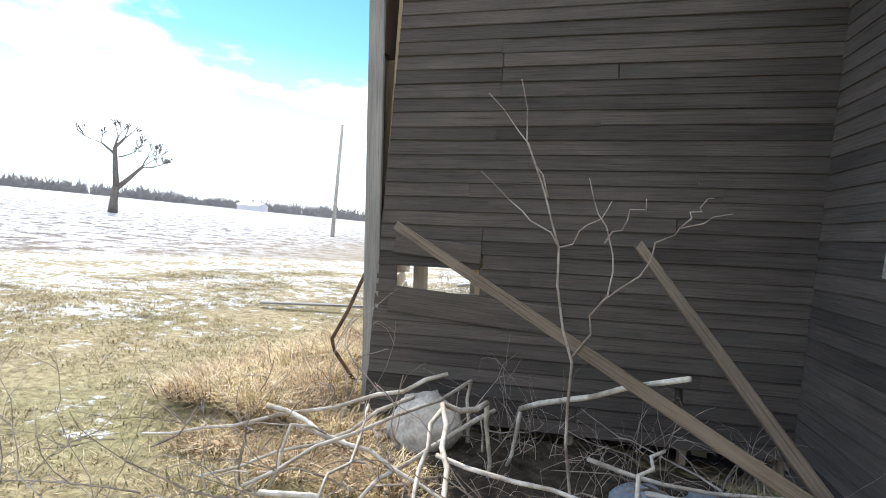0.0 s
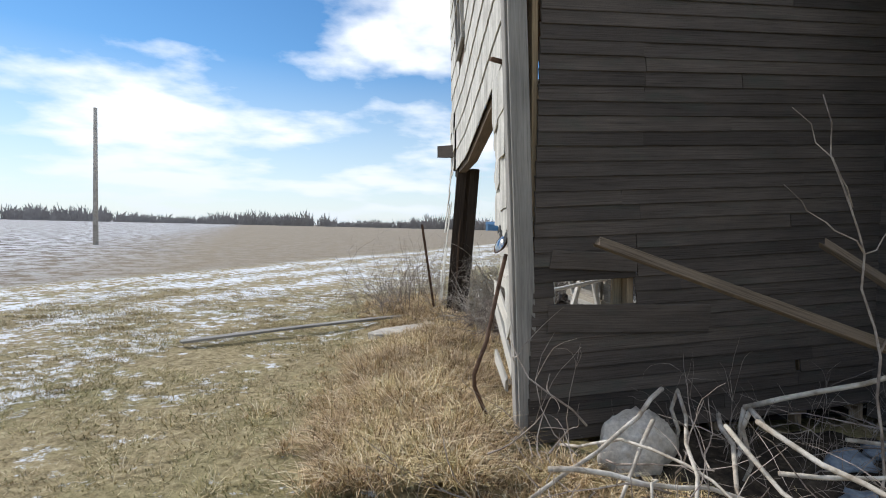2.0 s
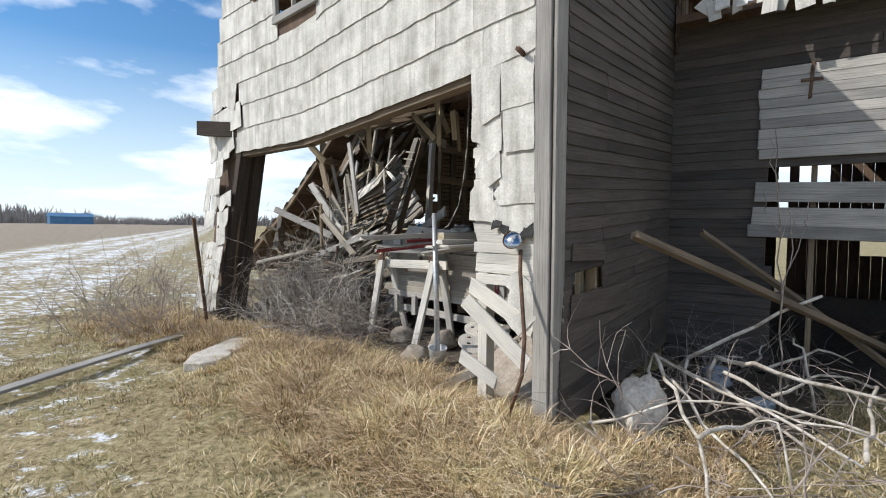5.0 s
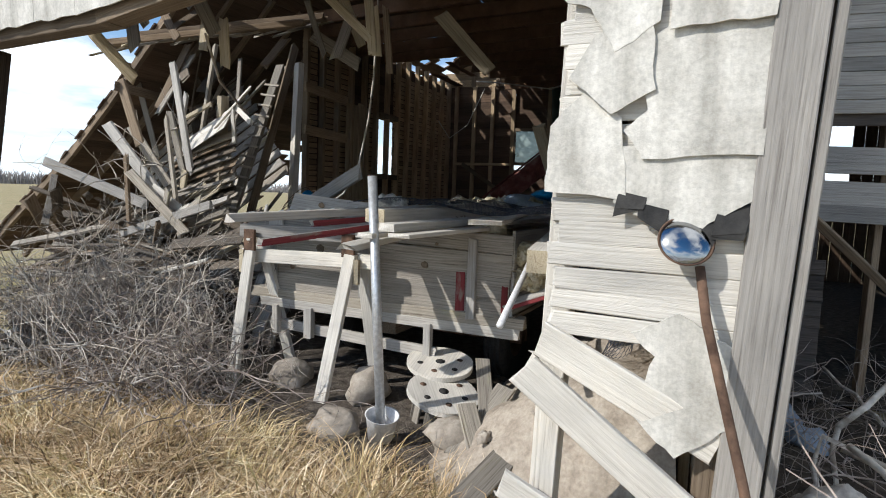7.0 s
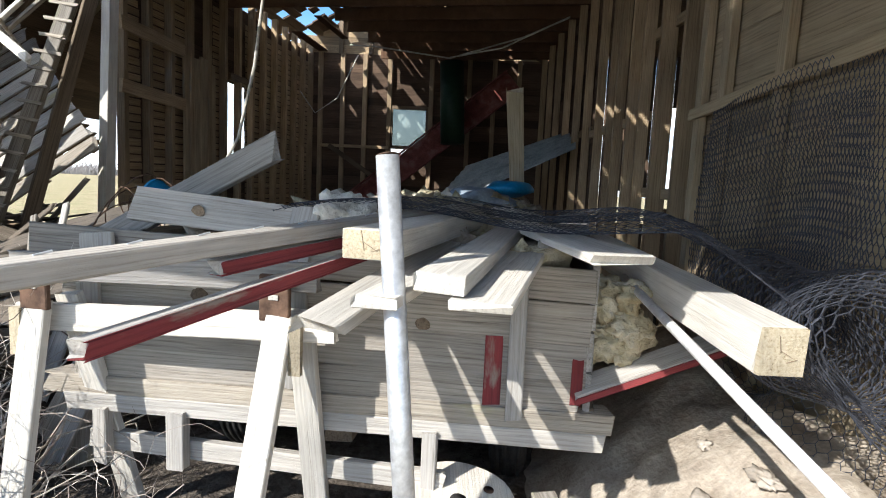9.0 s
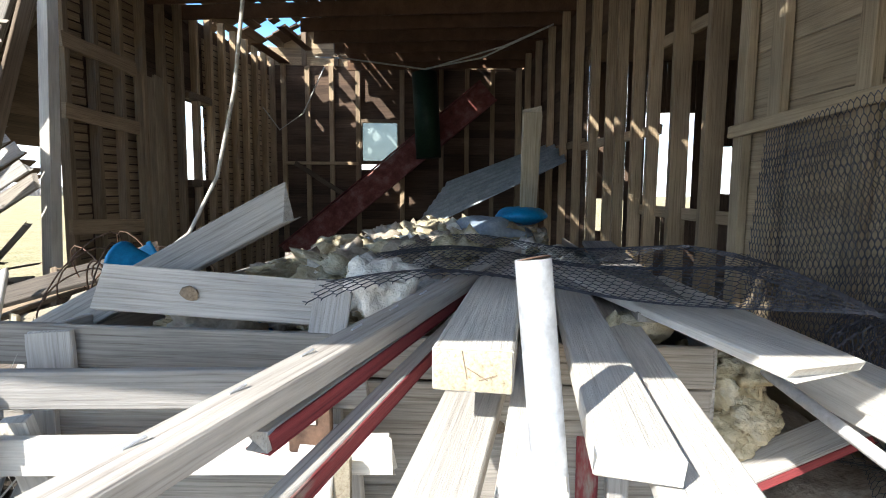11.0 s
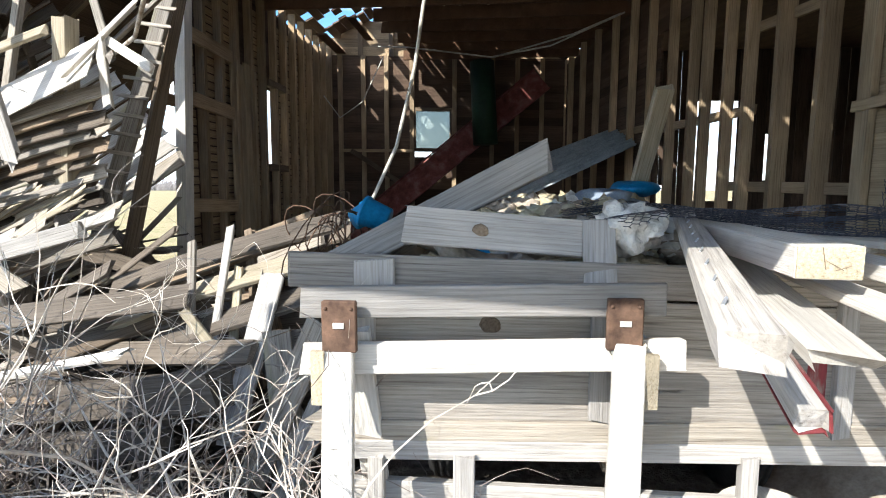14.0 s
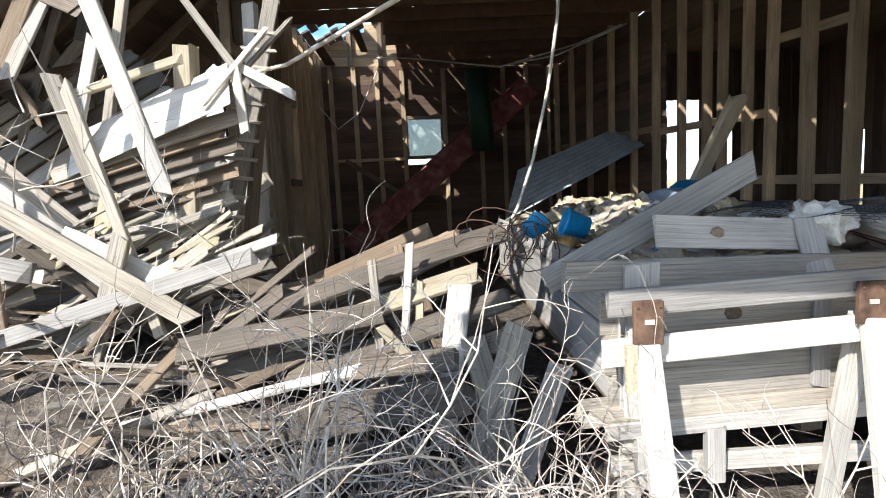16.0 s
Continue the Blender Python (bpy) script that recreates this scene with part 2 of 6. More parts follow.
def thing(name, at, label, category, group="", kind=""):
    return hang(tagged(new(name), label, category, group, kind), None, Matrix.Translation(at))


def part(name, me, parent, m=None, label=""):
    ob = hang(new(name, me), parent, m or Matrix())
    return tagged(ob, label) if label else ob


def axes(a, b, up=(0, 0, 1)):
    """A pose at a with x towards b and z as near to up as it goes."""
    a, b, up = Vector(a), Vector(b), Vector(up)
    x = (b - a).normalized()
    z = up - x * up.dot(x)
    if z.length < 1e-4:
        z = Vector((1, 0, 0)) - x * x.x
    z.normalize()
    y = z.cross(x)
    m = Matrix((x, y, z)).transposed().to_4x4()
    m.translation = a
    return m


RB = random.Random(5)


def board_mesh(length, w, t, mat, seg=3, ragged=0.012, bow=0.0, edge=0.004, taper=1.0):
    """A plank along local x with eased edges, ragged ends and a slight bow."""
    ring = [(-w / 2, -t / 2 + edge), (-w / 2 + edge, -t / 2), (w / 2 - edge, -t / 2), (w / 2, -t / 2 + edge),
            (w / 2, t / 2 - edge), (w / 2 - edge, t / 2), (-w / 2 + edge, t / 2), (-w / 2, t / 2 - edge)]
    verts, faces = [], []
    side = RB.uniform(-1, 1) * bow * 0.4
    for i in range(seg + 1):
        u = i / seg
        k = 1 + (taper - 1) * u
        sag, wav = bow * 4 * u * (1 - u), side * 4 * u * (1 - u)
        for y, z in ring:
            end = RB.uniform(-ragged, ragged) if i in (0, seg) else 0
            verts.append((u * length + end, y * k + wav + RB.uniform(-1, 1) * w * 0.01, z * k + sag))
    for i in range(seg):
        for j in range(8):
            p, q = i * 8 + j, i * 8 + (j + 1) % 8
            faces.append((p, p + 8, q + 8, q))
    faces.append(tuple(range(8)))
    faces.append(tuple(seg * 8 + j for j in reversed(range(8))))
    return mesh_of("board", verts, faces, mat)


def board(name, a, b, w, t, mat, parent, up=(0, 0, 1), label="", seg=3, ragged=0.012, bow=0.0, taper=1.0):
    a, b = Vector(a), Vector(b)
    return part(name, board_mesh((b - a).length, w, t, mat, seg, ragged, bow, min(0.004, t * 0.3), taper), parent, axes(a, b, up), label)


def tube_data(points, radii, sides=6, closed=True):
    pts = [Vector(p) for p in points]
    verts, faces = [], []
    n = len(pts)
    ref = None
    turn = [(math.cos(2 * math.pi * k / sides), math.sin(2 * math.pi * k / sides)) for k in range(sides)]
    for i, p in enumerate(pts):
        d = (pts[min(i + 1, n - 1)] - pts[max(i - 1, 0)]).normalized()
        if ref is None:
            ref = Vector((0, 0, 1)) if abs(d.z) < 0.9 else Vector((1, 0, 0))
        u = ref - d * ref.dot(d)
        u.normalize()
        ref = u
        v = d.cross(u)
        r = radii[i] if isinstance(radii, (list, tuple)) else radii
        for c, s in turn:
            verts.append(tuple(p + u * (c * r) + v * (s * r)))
    for i in range(n - 1):
        for k in range(sides):
            p, q = i * sides + k, i * sides + (k + 1) % sides
            faces.append((p, q, q + sides, p + sides))
    if closed:
        faces.append(tuple(reversed(range(sides))))
        faces.append(tuple((n - 1) * sides + k for k in range(sides)))
    return verts, faces


def tube_mesh(points, radii, mat, sides=6, name="tube", closed=True):
    verts, faces = tube_data(points, radii, sides, closed)
    return mesh_of(name, verts, faces, mat, smooth=sides > 5)


class Bulk:
    """Gathers many small pieces into one mesh."""

    def __init__(self):
        self.v, self.f = [], []

    def tube(self, points, radii, sides=4):
        k = len(self.v)
        verts, faces = tube_data(points, radii, sides)
        self.v += verts
        self.f += [tuple(i + k for i in f) for f in faces]

    def take(self, me, m=None):
        k = len(self.v)
        self.v += [tuple(m @ v.co) if m else tuple(v.co) for v in me.vertices]
        self.f += [tuple(i + k for i in p.vertices) for p in me.polygons]
        bpy.data.meshes.remove(me)

    def mesh(self, name, mat, smooth=False):
        return mesh_of(name, self.v, self.f, mat, smooth)


def box_mesh(x0, x1, y0, y1, z0, z1, mat):
    v = [(x, y, z) for x in (x0, x1) for y in (y0, y1) for z in (z0, z1)]
    f = [(0, 1, 3, 2), (4, 6, 7, 5), (0, 4, 5, 1), (2, 3, 7, 6), (0, 2, 6, 4), (1, 5, 7, 3)]
    return mesh_of("box", v, f, mat)


def blob_mesh(rx, ry, rz, mat, seed=0, rough=0.25, sub=3, flat=None, freq=1.0):
    """A stone or clump: a sphere broken up by noise."""
    bm = bmesh.new()
    bmesh.ops.create_icosphere(bm, subdivisions=sub, radius=1)
    off = Vector((seed * 3.7, seed * 1.3, seed * 9.1))
    for v in bm.verts:
        k = 1 + rough * noise.noise(v.co * 1.4 * freq + off) + rough * 0.4 * noise.noise(v.co * 4.0 * freq + off)
        if sub > 3:
            k += rough * 0.3 * noise.noise(v.co * 12.0 * freq + off)
        v.co *= k
        v.co = Vector((v.co.x * rx, v.co.y * ry, v.co.z * rz))
        if flat is not None and v.co.z < -flat:
            v.co.z = -flat
    me = bpy.data.meshes.new("blob")
    bm.to_mesh(me)
    bm.free()
    me.materials.append(mat)
    me.polygons.foreach_set("use_smooth", [True] * len(me.polygons))
    return me


def lathe_mesh(profile, sides, mat, smooth=True):
    """A profile of (radius, height) turned round z."""
    v, f = [], []
    n_ = len(profile)
    for k in range(sides):
        a = 2 * math.pi * k / sides
        v += [(r * math.cos(a), r * math.sin(a), h) for r, h in profile]
    for k in range(sides):
        for i in range(n_ - 1):
            p, q = k * n_ + i, ((k + 1) % sides) * n_ + i
            f.append((p, q, q + 1, p + 1))
    return mesh_of("turned", v, f, mat, smooth)


# ---------------------------------------------------------------- plan of the barn (the walls lean)
def side_y(x):
    """The side wall's line."""
    return 3.61 + 0.15 * (x + 2.0)


def front_x(y, z):
    """The front wall's leaning face."""
    return -1.95 + 0.012 * (y - 3.6) - 0.065 * z


def cross_x(y):
    """The line of the wall that meets the side wall."""
    return 1.0 - 0.15 * (y - 4.06)


def lintel_z(y):
    return 2.74 - 0.09 * (min(y, 6.9) - 4.25) + 0.01 * max(0.0, y - 6.9)


EAVE, JOIST, BACK, LEFT = 4.2, 4.15, 8.6, 9.87
RIDGE_Y, RIDGE_Z = 6.9, 5.9
A_DIR, B_DIR = Vector((1, 0.15, 0)).normalized(), Vector((0.15, -1, 0)).normalized()
A_OUT, B_OUT = Vector((0.15, -1, 0)).normalized(), Vector((-1, -0.15, 0)).normalized()

# ---------------------------------------------------------------- ground
def ground_z(x, y):
    z = 0.03 * noise.noise((x * 0.5, y * 0.5, 0)) + 0.012 * noise.noise((x * 2.3, y * 2.3, 4))
    d = math.exp(-((x + 2.6) ** 2) / 0.6) * (0.12 if 3.0 < y < 11 else 0.0)
    return z + d - 0.02


steps = [-1500, -700, -350, -180, -100, -60, -40, -28, -20] + [-15 + 0.3 * i for i in range(95)] + [14, 17, 22, 30, 45, 70, 120, 250, 600, 1500]
gv, gf = [], []
for gy in steps:
    for gx in steps:
        near = max(0.0, 1 - math.hypot(gx + 2, gy - 5) / 40)
        gv.append((gx, gy, ground_z(gx, gy) * near))
gn = len(steps)
for i in range(gn - 1):
    for j in range(gn - 1):
        gf.append((i * gn + j, i * gn + j + 1, (i + 1) * gn + j + 1, (i + 1) * gn + j))
M_GROUND, n, l, b = node_mat("field_grass_and_snow", 0.95)
vec = mapped(n, l, (1, 1, 1), shift=False)
patch, fine, huge = noise_of(n, l, vec, 0.7, 6, 0.65), noise_of(n, l, vec, 14, 5, 0.7), noise_of(n, l, vec, 0.13, 3)
sep = n.new("ShaderNodeSeparateXYZ")
l.new(vec, sep.inputs[0])


def calc(how, a, b_=0.0, c=None):
    k = n.new("ShaderNodeMath")
    k.operation = how
    for i, v in enumerate((a, b_, c)):
        if v is None:
            continue
        if isinstance(v, (int, float)):
            k.inputs[i].default_value = v
        else:
            l.new(v, k.inputs[i])
    return k.outputs[0]


gx_, gy_ = sep.outputs[0], sep.outputs[1]
grass = ramp_of(n, l, fine, [(0.28, (0.1, 0.08, 0.04)), (0.42, (0.24, 0.19, 0.1)), (0.55, (0.38, 0.31, 0.175)), (0.72, (0.52, 0.44, 0.28))])
green = ramp_of(n, l, fine, [(0.3, (0.1, 0.1, 0.035)), (0.7, (0.33, 0.31, 0.14))])
grass = mix_of(n, l, ramp_of(n, l, patch, [(0.45, (0, 0, 0)), (0.62, (0.7, 0.7, 0.7))]), grass, green)
west = ramp_of(n, l, calc("MULTIPLY", calc("ADD", gx_, calc("MULTIPLY", gy_, 0.3)), -0.05), [(0.25, (0.12, 0.12, 0.12)), (0.75, (1, 1, 1))])
soil = mix_of(n, l, west, ramp_of(n, l, fine, [(0.3, (0.15, 0.115, 0.075)), (0.7, (0.4, 0.33, 0.23))]), ramp_of(n, l, fine, [(0.3, (0.05, 0.038, 0.028)), (0.7, (0.17, 0.135, 0.1))]))
# distance from the barn front, across the lane, to the field
away = calc("ADD", calc("MULTIPLY", gx_, -0.92), calc("MULTIPLY", gy_, 0.38))
wob = calc("MULTIPLY", calc("SUBTRACT", huge, 0.5), 2.5)
line = calc("ADD", away, wob)
field = ramp_of(n, l, calc("MULTIPLY", line, 0.02), [(0.30, (0, 0, 0)), (0.315, (1, 1, 1))])
earth = mix_of(n, l, field, grass, soil)
# snow: sparse by the barn, denser on the lane's ruts and in the furrows
furrow = calc("SINE", calc("MULTIPLY", calc("ADD", calc("MULTIPLY", gx_, 0.8), calc("MULTIPLY", gy_, 0.12)), 7.5))
rut = calc("SINE", calc("MULTIPLY", calc("ADD", line, 0.3), 3.1))
clump = noise_of(n, l, vec, 4.5, 8, 0.78)
base = calc("ADD", calc("MULTIPLY", clump, 1.0), calc("MULTIPLY", patch, 0.4))
thick = calc("ADD", base, calc("MULTIPLY", calc("MINIMUM", calc("MAXIMUM", calc("SUBTRACT", line, 5.5), -4.0), 4.0), 0.026))
thick = calc("ADD", thick, calc("MULTIPLY", rut, 0.03))
snow = ramp_of(n, l, thick, [(0.79, (0, 0, 0)), (0.85, (1, 1, 1))])
fsnow = ramp_of(n, l, calc("ADD", calc("MULTIPLY", furrow, 0.02), calc("ADD", calc("MULTIPLY", clump, 0.9), calc("MULTIPLY", huge, 0.25))), [(0.6, (0, 0, 0)), (0.7, (0.85, 0.85, 0.85))])
clod = noise_of(n, l, vec, 1.1, 9, 0.8)
fsnow = mix_of(n, l, 0.8, fsnow, ramp_of(n, l, clod, [(0.46, (0, 0, 0)), (0.54, (1, 1, 1))]))
fsnow = mix_of(n, l, 1.0, fsnow, west, "MULTIPLY")
snow = mix_of(n, l, field, snow, fsnow)
col = mix_of(n, l, snow, earth, (0.78, 0.8, 0.84))
l.new(col, b.inputs["Base Color"])
bump_of(n, l, b, mix_of(n, l, 0.5, fine, clump), 0.9, 0.06)
ground = tagged(new("ground", mesh_of("ground", gv, gf, M_GROUND, True)), "rough winter grass and ploughed field with thin patchy snow", "ground", kind="structure")
PLACE[ground] = Matrix()

# ---------------------------------------------------------------- side wall with lapped siding
def lapped(parent, origin, along, out, length, z0, z1, pitch, mat, holes=(), joints=(), seed=1, fade=0.0):
    """Rows of lapped boards, each leaning out at its foot, cut round holes (s0, s1, z0, z1)."""
    r = random.Random(seed)
    z = z0
    while z < z1:
        cuts = [0.0, length]
        for _ in range(r.choice((0, 1, 1, 2))):
            cuts.append(r.choice(joints) if joints and r.random() < 0.5 else r.uniform(0.2, 0.8) * length)
        cuts = sorted(set(cuts))
        for s0, s1 in zip(cuts, cuts[1:]):
            pieces = [(s0, s1)]
            for h0, h1, hz0, hz1 in holes:
                if z + pitch * 0.5 > hz0 and z + pitch * 0.5 < hz1:
                    cut = []
                    for p0, p1 in pieces:
                        if p1 <= h0 or p0 >= h1:
                            cut.append((p0, p1))
                        else:
                            cut += [(p0, h0)] * (p0 < h0) + [(h1, p1)] * (p1 > h1)
                    pieces = cut
            for p0, p1 in pieces:
                if p1 - p0 < 0.06:
                    continue
                dz = r.uniform(-0.006, 0.006)
                lean = out + Vector((0, 0, 0.1))
                mid = Vector((0, 0, z + pitch * 0.5 + dz))
                a = origin + along * (p0 + 0.002) + mid + out * (0.016 + r.uniform(0, 0.004))
                e = origin + along * (p1 - 0.002) + mid + out * (0.016 + r.uniform(0, 0.006)) + Vector((0, 0, r.uniform(-0.006, 0.006)))
                board("siding_board", a, e, pitch * 1.12, 0.014, mat, parent, lean, seg=2, ragged=0.004)
        z += pitch


def bare_wall(name, label, corners, thick, out, mat):
    """A solid sheet of boards through the corner points, thick behind its face."""
    vs = [Vector(c) for c in corners]
    k = len(vs)
    v = vs + [p - Vector(out) * thick for p in vs]
    f = [tuple(range(k)), tuple(reversed(range(k, 2 * k)))] + [(i, i + k, (i + 1) % k + k, (i + 1) % k) for i in range(k)]
    ob = tagged(new(name, mesh_of(name, v, f, mat)), label, "wall", kind="structure")
    PLACE[ob] = Matrix()
    return ob


wall_side = thing("wall_side", (-1.9, 3.65, 0), "shaded barn side wall of weathered grey lapped boards", "wall", kind="structure")
A0 = Vector((-1.93, side_y(-1.93), 0))
lapped(wall_side, A0 + Vector((0, 0, -0.12)), (A_DIR + Vector((0, 0, 0.06))), A_OUT, 2.96, 0.16, EAVE, 0.104, M_SHADED_SIDING, holes=((0.16, 0.78, 1.08, 1.3),), joints=(0.78, 0.8), seed=3)
for s in (0.05, 0.8, 1.55, 2.3, 2.9):
    p = A0 + A_DIR * s - A_OUT * 0.06
    board("stud", p + Vector((0, 0, 0.05)), p + Vector((-0.1, 0, EAVE)), 0.045, 0.09, M_STUD, wall_side, A_OUT)
board("patch_board", A0 + A_DIR * 0.12 + A_OUT * 0.034 + Vector((0, 0, 1.345)), A0 + A_DIR * 0.78 + A_OUT * 0.034 + Vector((0, 0, 1.325)), 0.13, 0.02, M_SHADED_SIDING, wall_side, A_OUT)
board("patch_board", A0 + A_DIR * 0.12 + A_OUT * 0.034 + Vector((0, 0, 0.93)), A0 + A_DIR * 1.4 + A_OUT * 0.034 + Vector((0, 0, 0.92)), 0.2, 0.02, M_SHADED_SIDING, wall_side, A_OUT)

# corner boards, leaning outwards with the front
corner = thing("corner_board", (-1.95, 3.6, 0), "pale weathered corner boards at the barn's edge", "trim", kind="structure")
board("front_face", (front_x(3.68, 0) - 0.025, 3.735, 0.02), (front_x(3.68, 4.4) - 0.025, 3.59, 4.4), 0.13, 0.03, M_TRIM, corner, (-1, 0, 0), seg=8)
board("side_face", (front_x(3.6, 0) + 0.045, 3.645, 0.02), (front_x(3.6, 4.4) + 0.045, 3.5, 4.4), 0.13, 0.03, M_TRIM, corner, (0, -1, 0), seg=8)

# ---------------------------------------------------------------- cross wall with a boarded opening
wall_cross = thing("wall_cross", (1.1, 2, 0), "shaded wall of weathered lapped boards with a half-boarded opening", "wall", kind="structure")
B0 = Vector((1.0, 4.06, 0))
lapped(wall_cross, B0, B_DIR, B_OUT, 4.9, 0.1, 3.75, 0.104, M_SHADED_SIDING, holes=((0.98, 2.6, 1.1, 2.22), (1.05, 2.5, 0.0, 1.45)), seed=8)
for s in (0.1, 0.95, 1.38, 2.65, 3.4, 4.2):
    p = B0 + B_DIR * s - B_OUT * 0.06
    board("stud", p, p + Vector((0, 0, 4.3)), 0.05, 0.1, M_BROWN, wall_cross, B_OUT)
for i, (z, w) in enumerate(((1.93, 0.2), (1.68, 0.19), (1.53, 0.13))):
    p = B0 + B_OUT * 0.05 + B_DIR * (0.88 - 0.03 * i)
    board("cover_board", p + Vector((0, 0, z)), p + B_DIR * 1.75 + Vector((0, 0, z - 0.05)), w, 0.025, M_GREY, wall_cross, B_OUT)
for i in range(9):
    p = B0 + B_OUT * 0.05 + B_DIR * (0.9 + RB.uniform(-0.02, 0.02))
    z = 2.32 + i * 0.103
    board("hatch_board", p + Vector((0, 0, z)), p + B_DIR * 1.7 + Vector((0, 0, z)), 0.1, 0.022, M_GREY, wall_cross, B_OUT)
board("hinge", B0 + B_OUT * 0.07 + B_DIR * 1.32 + Vector((0, 0, 2.85)), B0 + B_OUT * 0.07 + B_DIR * 1.34 + Vector((0, 0, 3.2)), 0.03, 0.012, M_RUST, wall_cross, B_OUT)
board("hinge", B0 + B_OUT * 0.075 + B_DIR * 1.25 + Vector((0, 0, 3.03)), B0 + B_OUT * 0.075 + B_DIR * 1.42 + Vector((0, 0, 3.03)), 0.03, 0.012, M_RUST, wall_cross, B_OUT)

# the building behind the cross wall, open inside, with gaps to the daylight on its far side
far_wall = thing("wall_far", (5, -1.5, 0), "dark old board wall with openings to the daylight", "wall", kind="structure")
for i in range(44):
    x = 1.5 + i * 0.2
    if i in (5, 6, 7, 15, 16, 24, 25, 33, 34):
        board("wall_plank", (x, -1.2, 0), (x, -1.2, 0.9), 0.196, 0.025, M_DARK, far_wall, (0, 1, 0), seg=1)
        board("wall_plank", (x, -1.2, 2.5), (x, -1.2, 4.66), 0.196, 0.025, M_DARK, far_wall, (0, 1, 0), seg=1)
    else:
        board("wall_plank", (x, -1.2, 0), (x, -1.2, 4.66), 0.196, 0.025, M_DARK, far_wall, (0, 1, 0), seg=1)
end_wall = thing("wall_end", (9.6, 2, 0), "dark old board wall at the barn's far end", "wall", kind="structure")
for i in range(30):
    y = -1.15 + i * 0.2
    gap = (1.8, 2.8) if i == 9 else (1.35, 3.5) if 12 < i < 18 else (2.6, 3.5) if 25 < i < 29 else (1.0, 1.7) if i in (20, 21, 22) else None
    if gap:
        board("wall_plank", (9.75, y, 0), (9.75, y, gap[0]), 0.194, 0.025, M_DARK, end_wall, (1, 0, 0), seg=1)
        board("wall_plank", (9.75, y, gap[1]), (9.75, y, 4.62), 0.194, 0.025, M_DARK, end_wall, (1, 0, 0), seg=1)
        continue
    board("wall_plank", (9.75, y, 0), (9.75, y, 4.62), 0.194, 0.025, M_DARK, end_wall, (1, 0, 0), seg=1)
shed_roof = tagged(new("roof_cross", mesh_of("roof", [(0.66, 3.9, 3.74), (1.5, -1.7, 3.74), (10.2, -1.7, 4.6), (10.2, 4.6, 4.6), (0.66, 3.9, 3.82), (1.5, -1.7, 3.82), (10.2, -1.7, 4.7), (10.2, 4.6, 4.7)], [(3, 2, 1, 0), (4, 5, 6, 7), (0, 1, 5, 4), (1, 2, 6, 5), (2, 3, 7, 6), (3, 0, 4, 7)], M_DARK)), "dark board roof over the rear building", "roof", kind="structure")

# ---------------------------------------------------------------- front wall
wall_front = thing("wall_front", (-2.1, 6, 0), "sunlit barn front of chipped grey cement shingles, sagging over a wide opening", "wall", kind="structure")
FRONT_OUT = Vector((-1, 0.012, -0.065)).normalized()
TOP = 5.6


def left_edge(z):
    return 9.4 - 0.4 * (z - 3.0)


def fp(y, z, out=0.0):
    return Vector((front_x(y, z), y, z)) + FRONT_OUT * out


# sheathing behind the shingles: a header band, the gable and the narrow pier
def sheath(name, pts, parent, mat=M_DARK, thick=0.03):
    v = [fp(y, z, -0.002) for y, z in pts] + [fp(y, z, -0.002 - thick) for y, z in pts]
    k = len(pts)
    f = [tuple(range(k)), tuple(reversed(range(k, 2 * k)))] + [(i, i + k, (i + 1) % k + k, (i + 1) % k) for i in range(k)]
    return part(name, mesh_of(name, v, f, mat), parent)


WY0, WY1, WZ0, WZ1 = 6.5, 7.35, 3.92, 5.0
sheath("sheathing", [(3.6, lintel_z(3.6) + 0.02), (9.45, lintel_z(9.45) + 0.02), (left_edge(WZ0), WZ0), (3.6, WZ0)], wall_front)
sheath("sheathing", [(3.6, WZ0), (WY0, WZ0), (WY0, WZ1), (3.6, WZ1)], wall_front)
sheath("sheathing", [(WY1, WZ0), (left_edge(WZ0), WZ0), (left_edge(WZ1), WZ1), (WY1, WZ1)], wall_front)
sheath("sheathing", [(3.6, WZ1), (left_edge(WZ1), WZ1), (7.6, TOP), (5.6, TOP), (3.6, 4.95)], wall_front)


def shingle(y0, y1, z0, z1, parent, out=0.006, seed=0, tilt=0.0, chip=0.0, z0b=None, face=None):
    """One cement shingle: an irregular thin slab with a wavy lower edge."""
    face = face or fp
    r = random.Random(seed)
    z0b = z0 if z0b is None else z0b
    k = 6
    low = [(y0 + (y1 - y0) * i / k, z0 + (z0b - z0) * i / k + r.uniform(-0.008, 0.008) + (chip * r.random() if r.random() < 0.3 else 0)) for i in range(k + 1)]
    pts = low + [(y1, z1 + (z0b - z0)), (y0, z1)]
    cy, cz = (y0 + y1) / 2, z1
    ring = []
    for y, z in pts:
        dy, dz = y - cy, z - cz
        ring.append((cy + dy * math.cos(tilt) - dz * math.sin(tilt), cz + dy * math.sin(tilt) + dz * math.cos(tilt)))
    o = face(cy, cz)
    v = []
    for t in (0.0, -0.008):
        for y, z in ring:
            lift = out + (0.014 if z < (z0 + z1) / 2 else 0.0)
            v.append(face(y, z, lift + t) - o)
    m = len(ring)
    f = [tuple(reversed(range(m))), tuple(range(m, 2 * m))] + [(i, (i + 1) % m, (i + 1) % m + m, i + m) for i in range(m)]
    return part("shingle", mesh_of("shingle", v, f, M_SHINGLE), parent, Matrix.Translation(o))


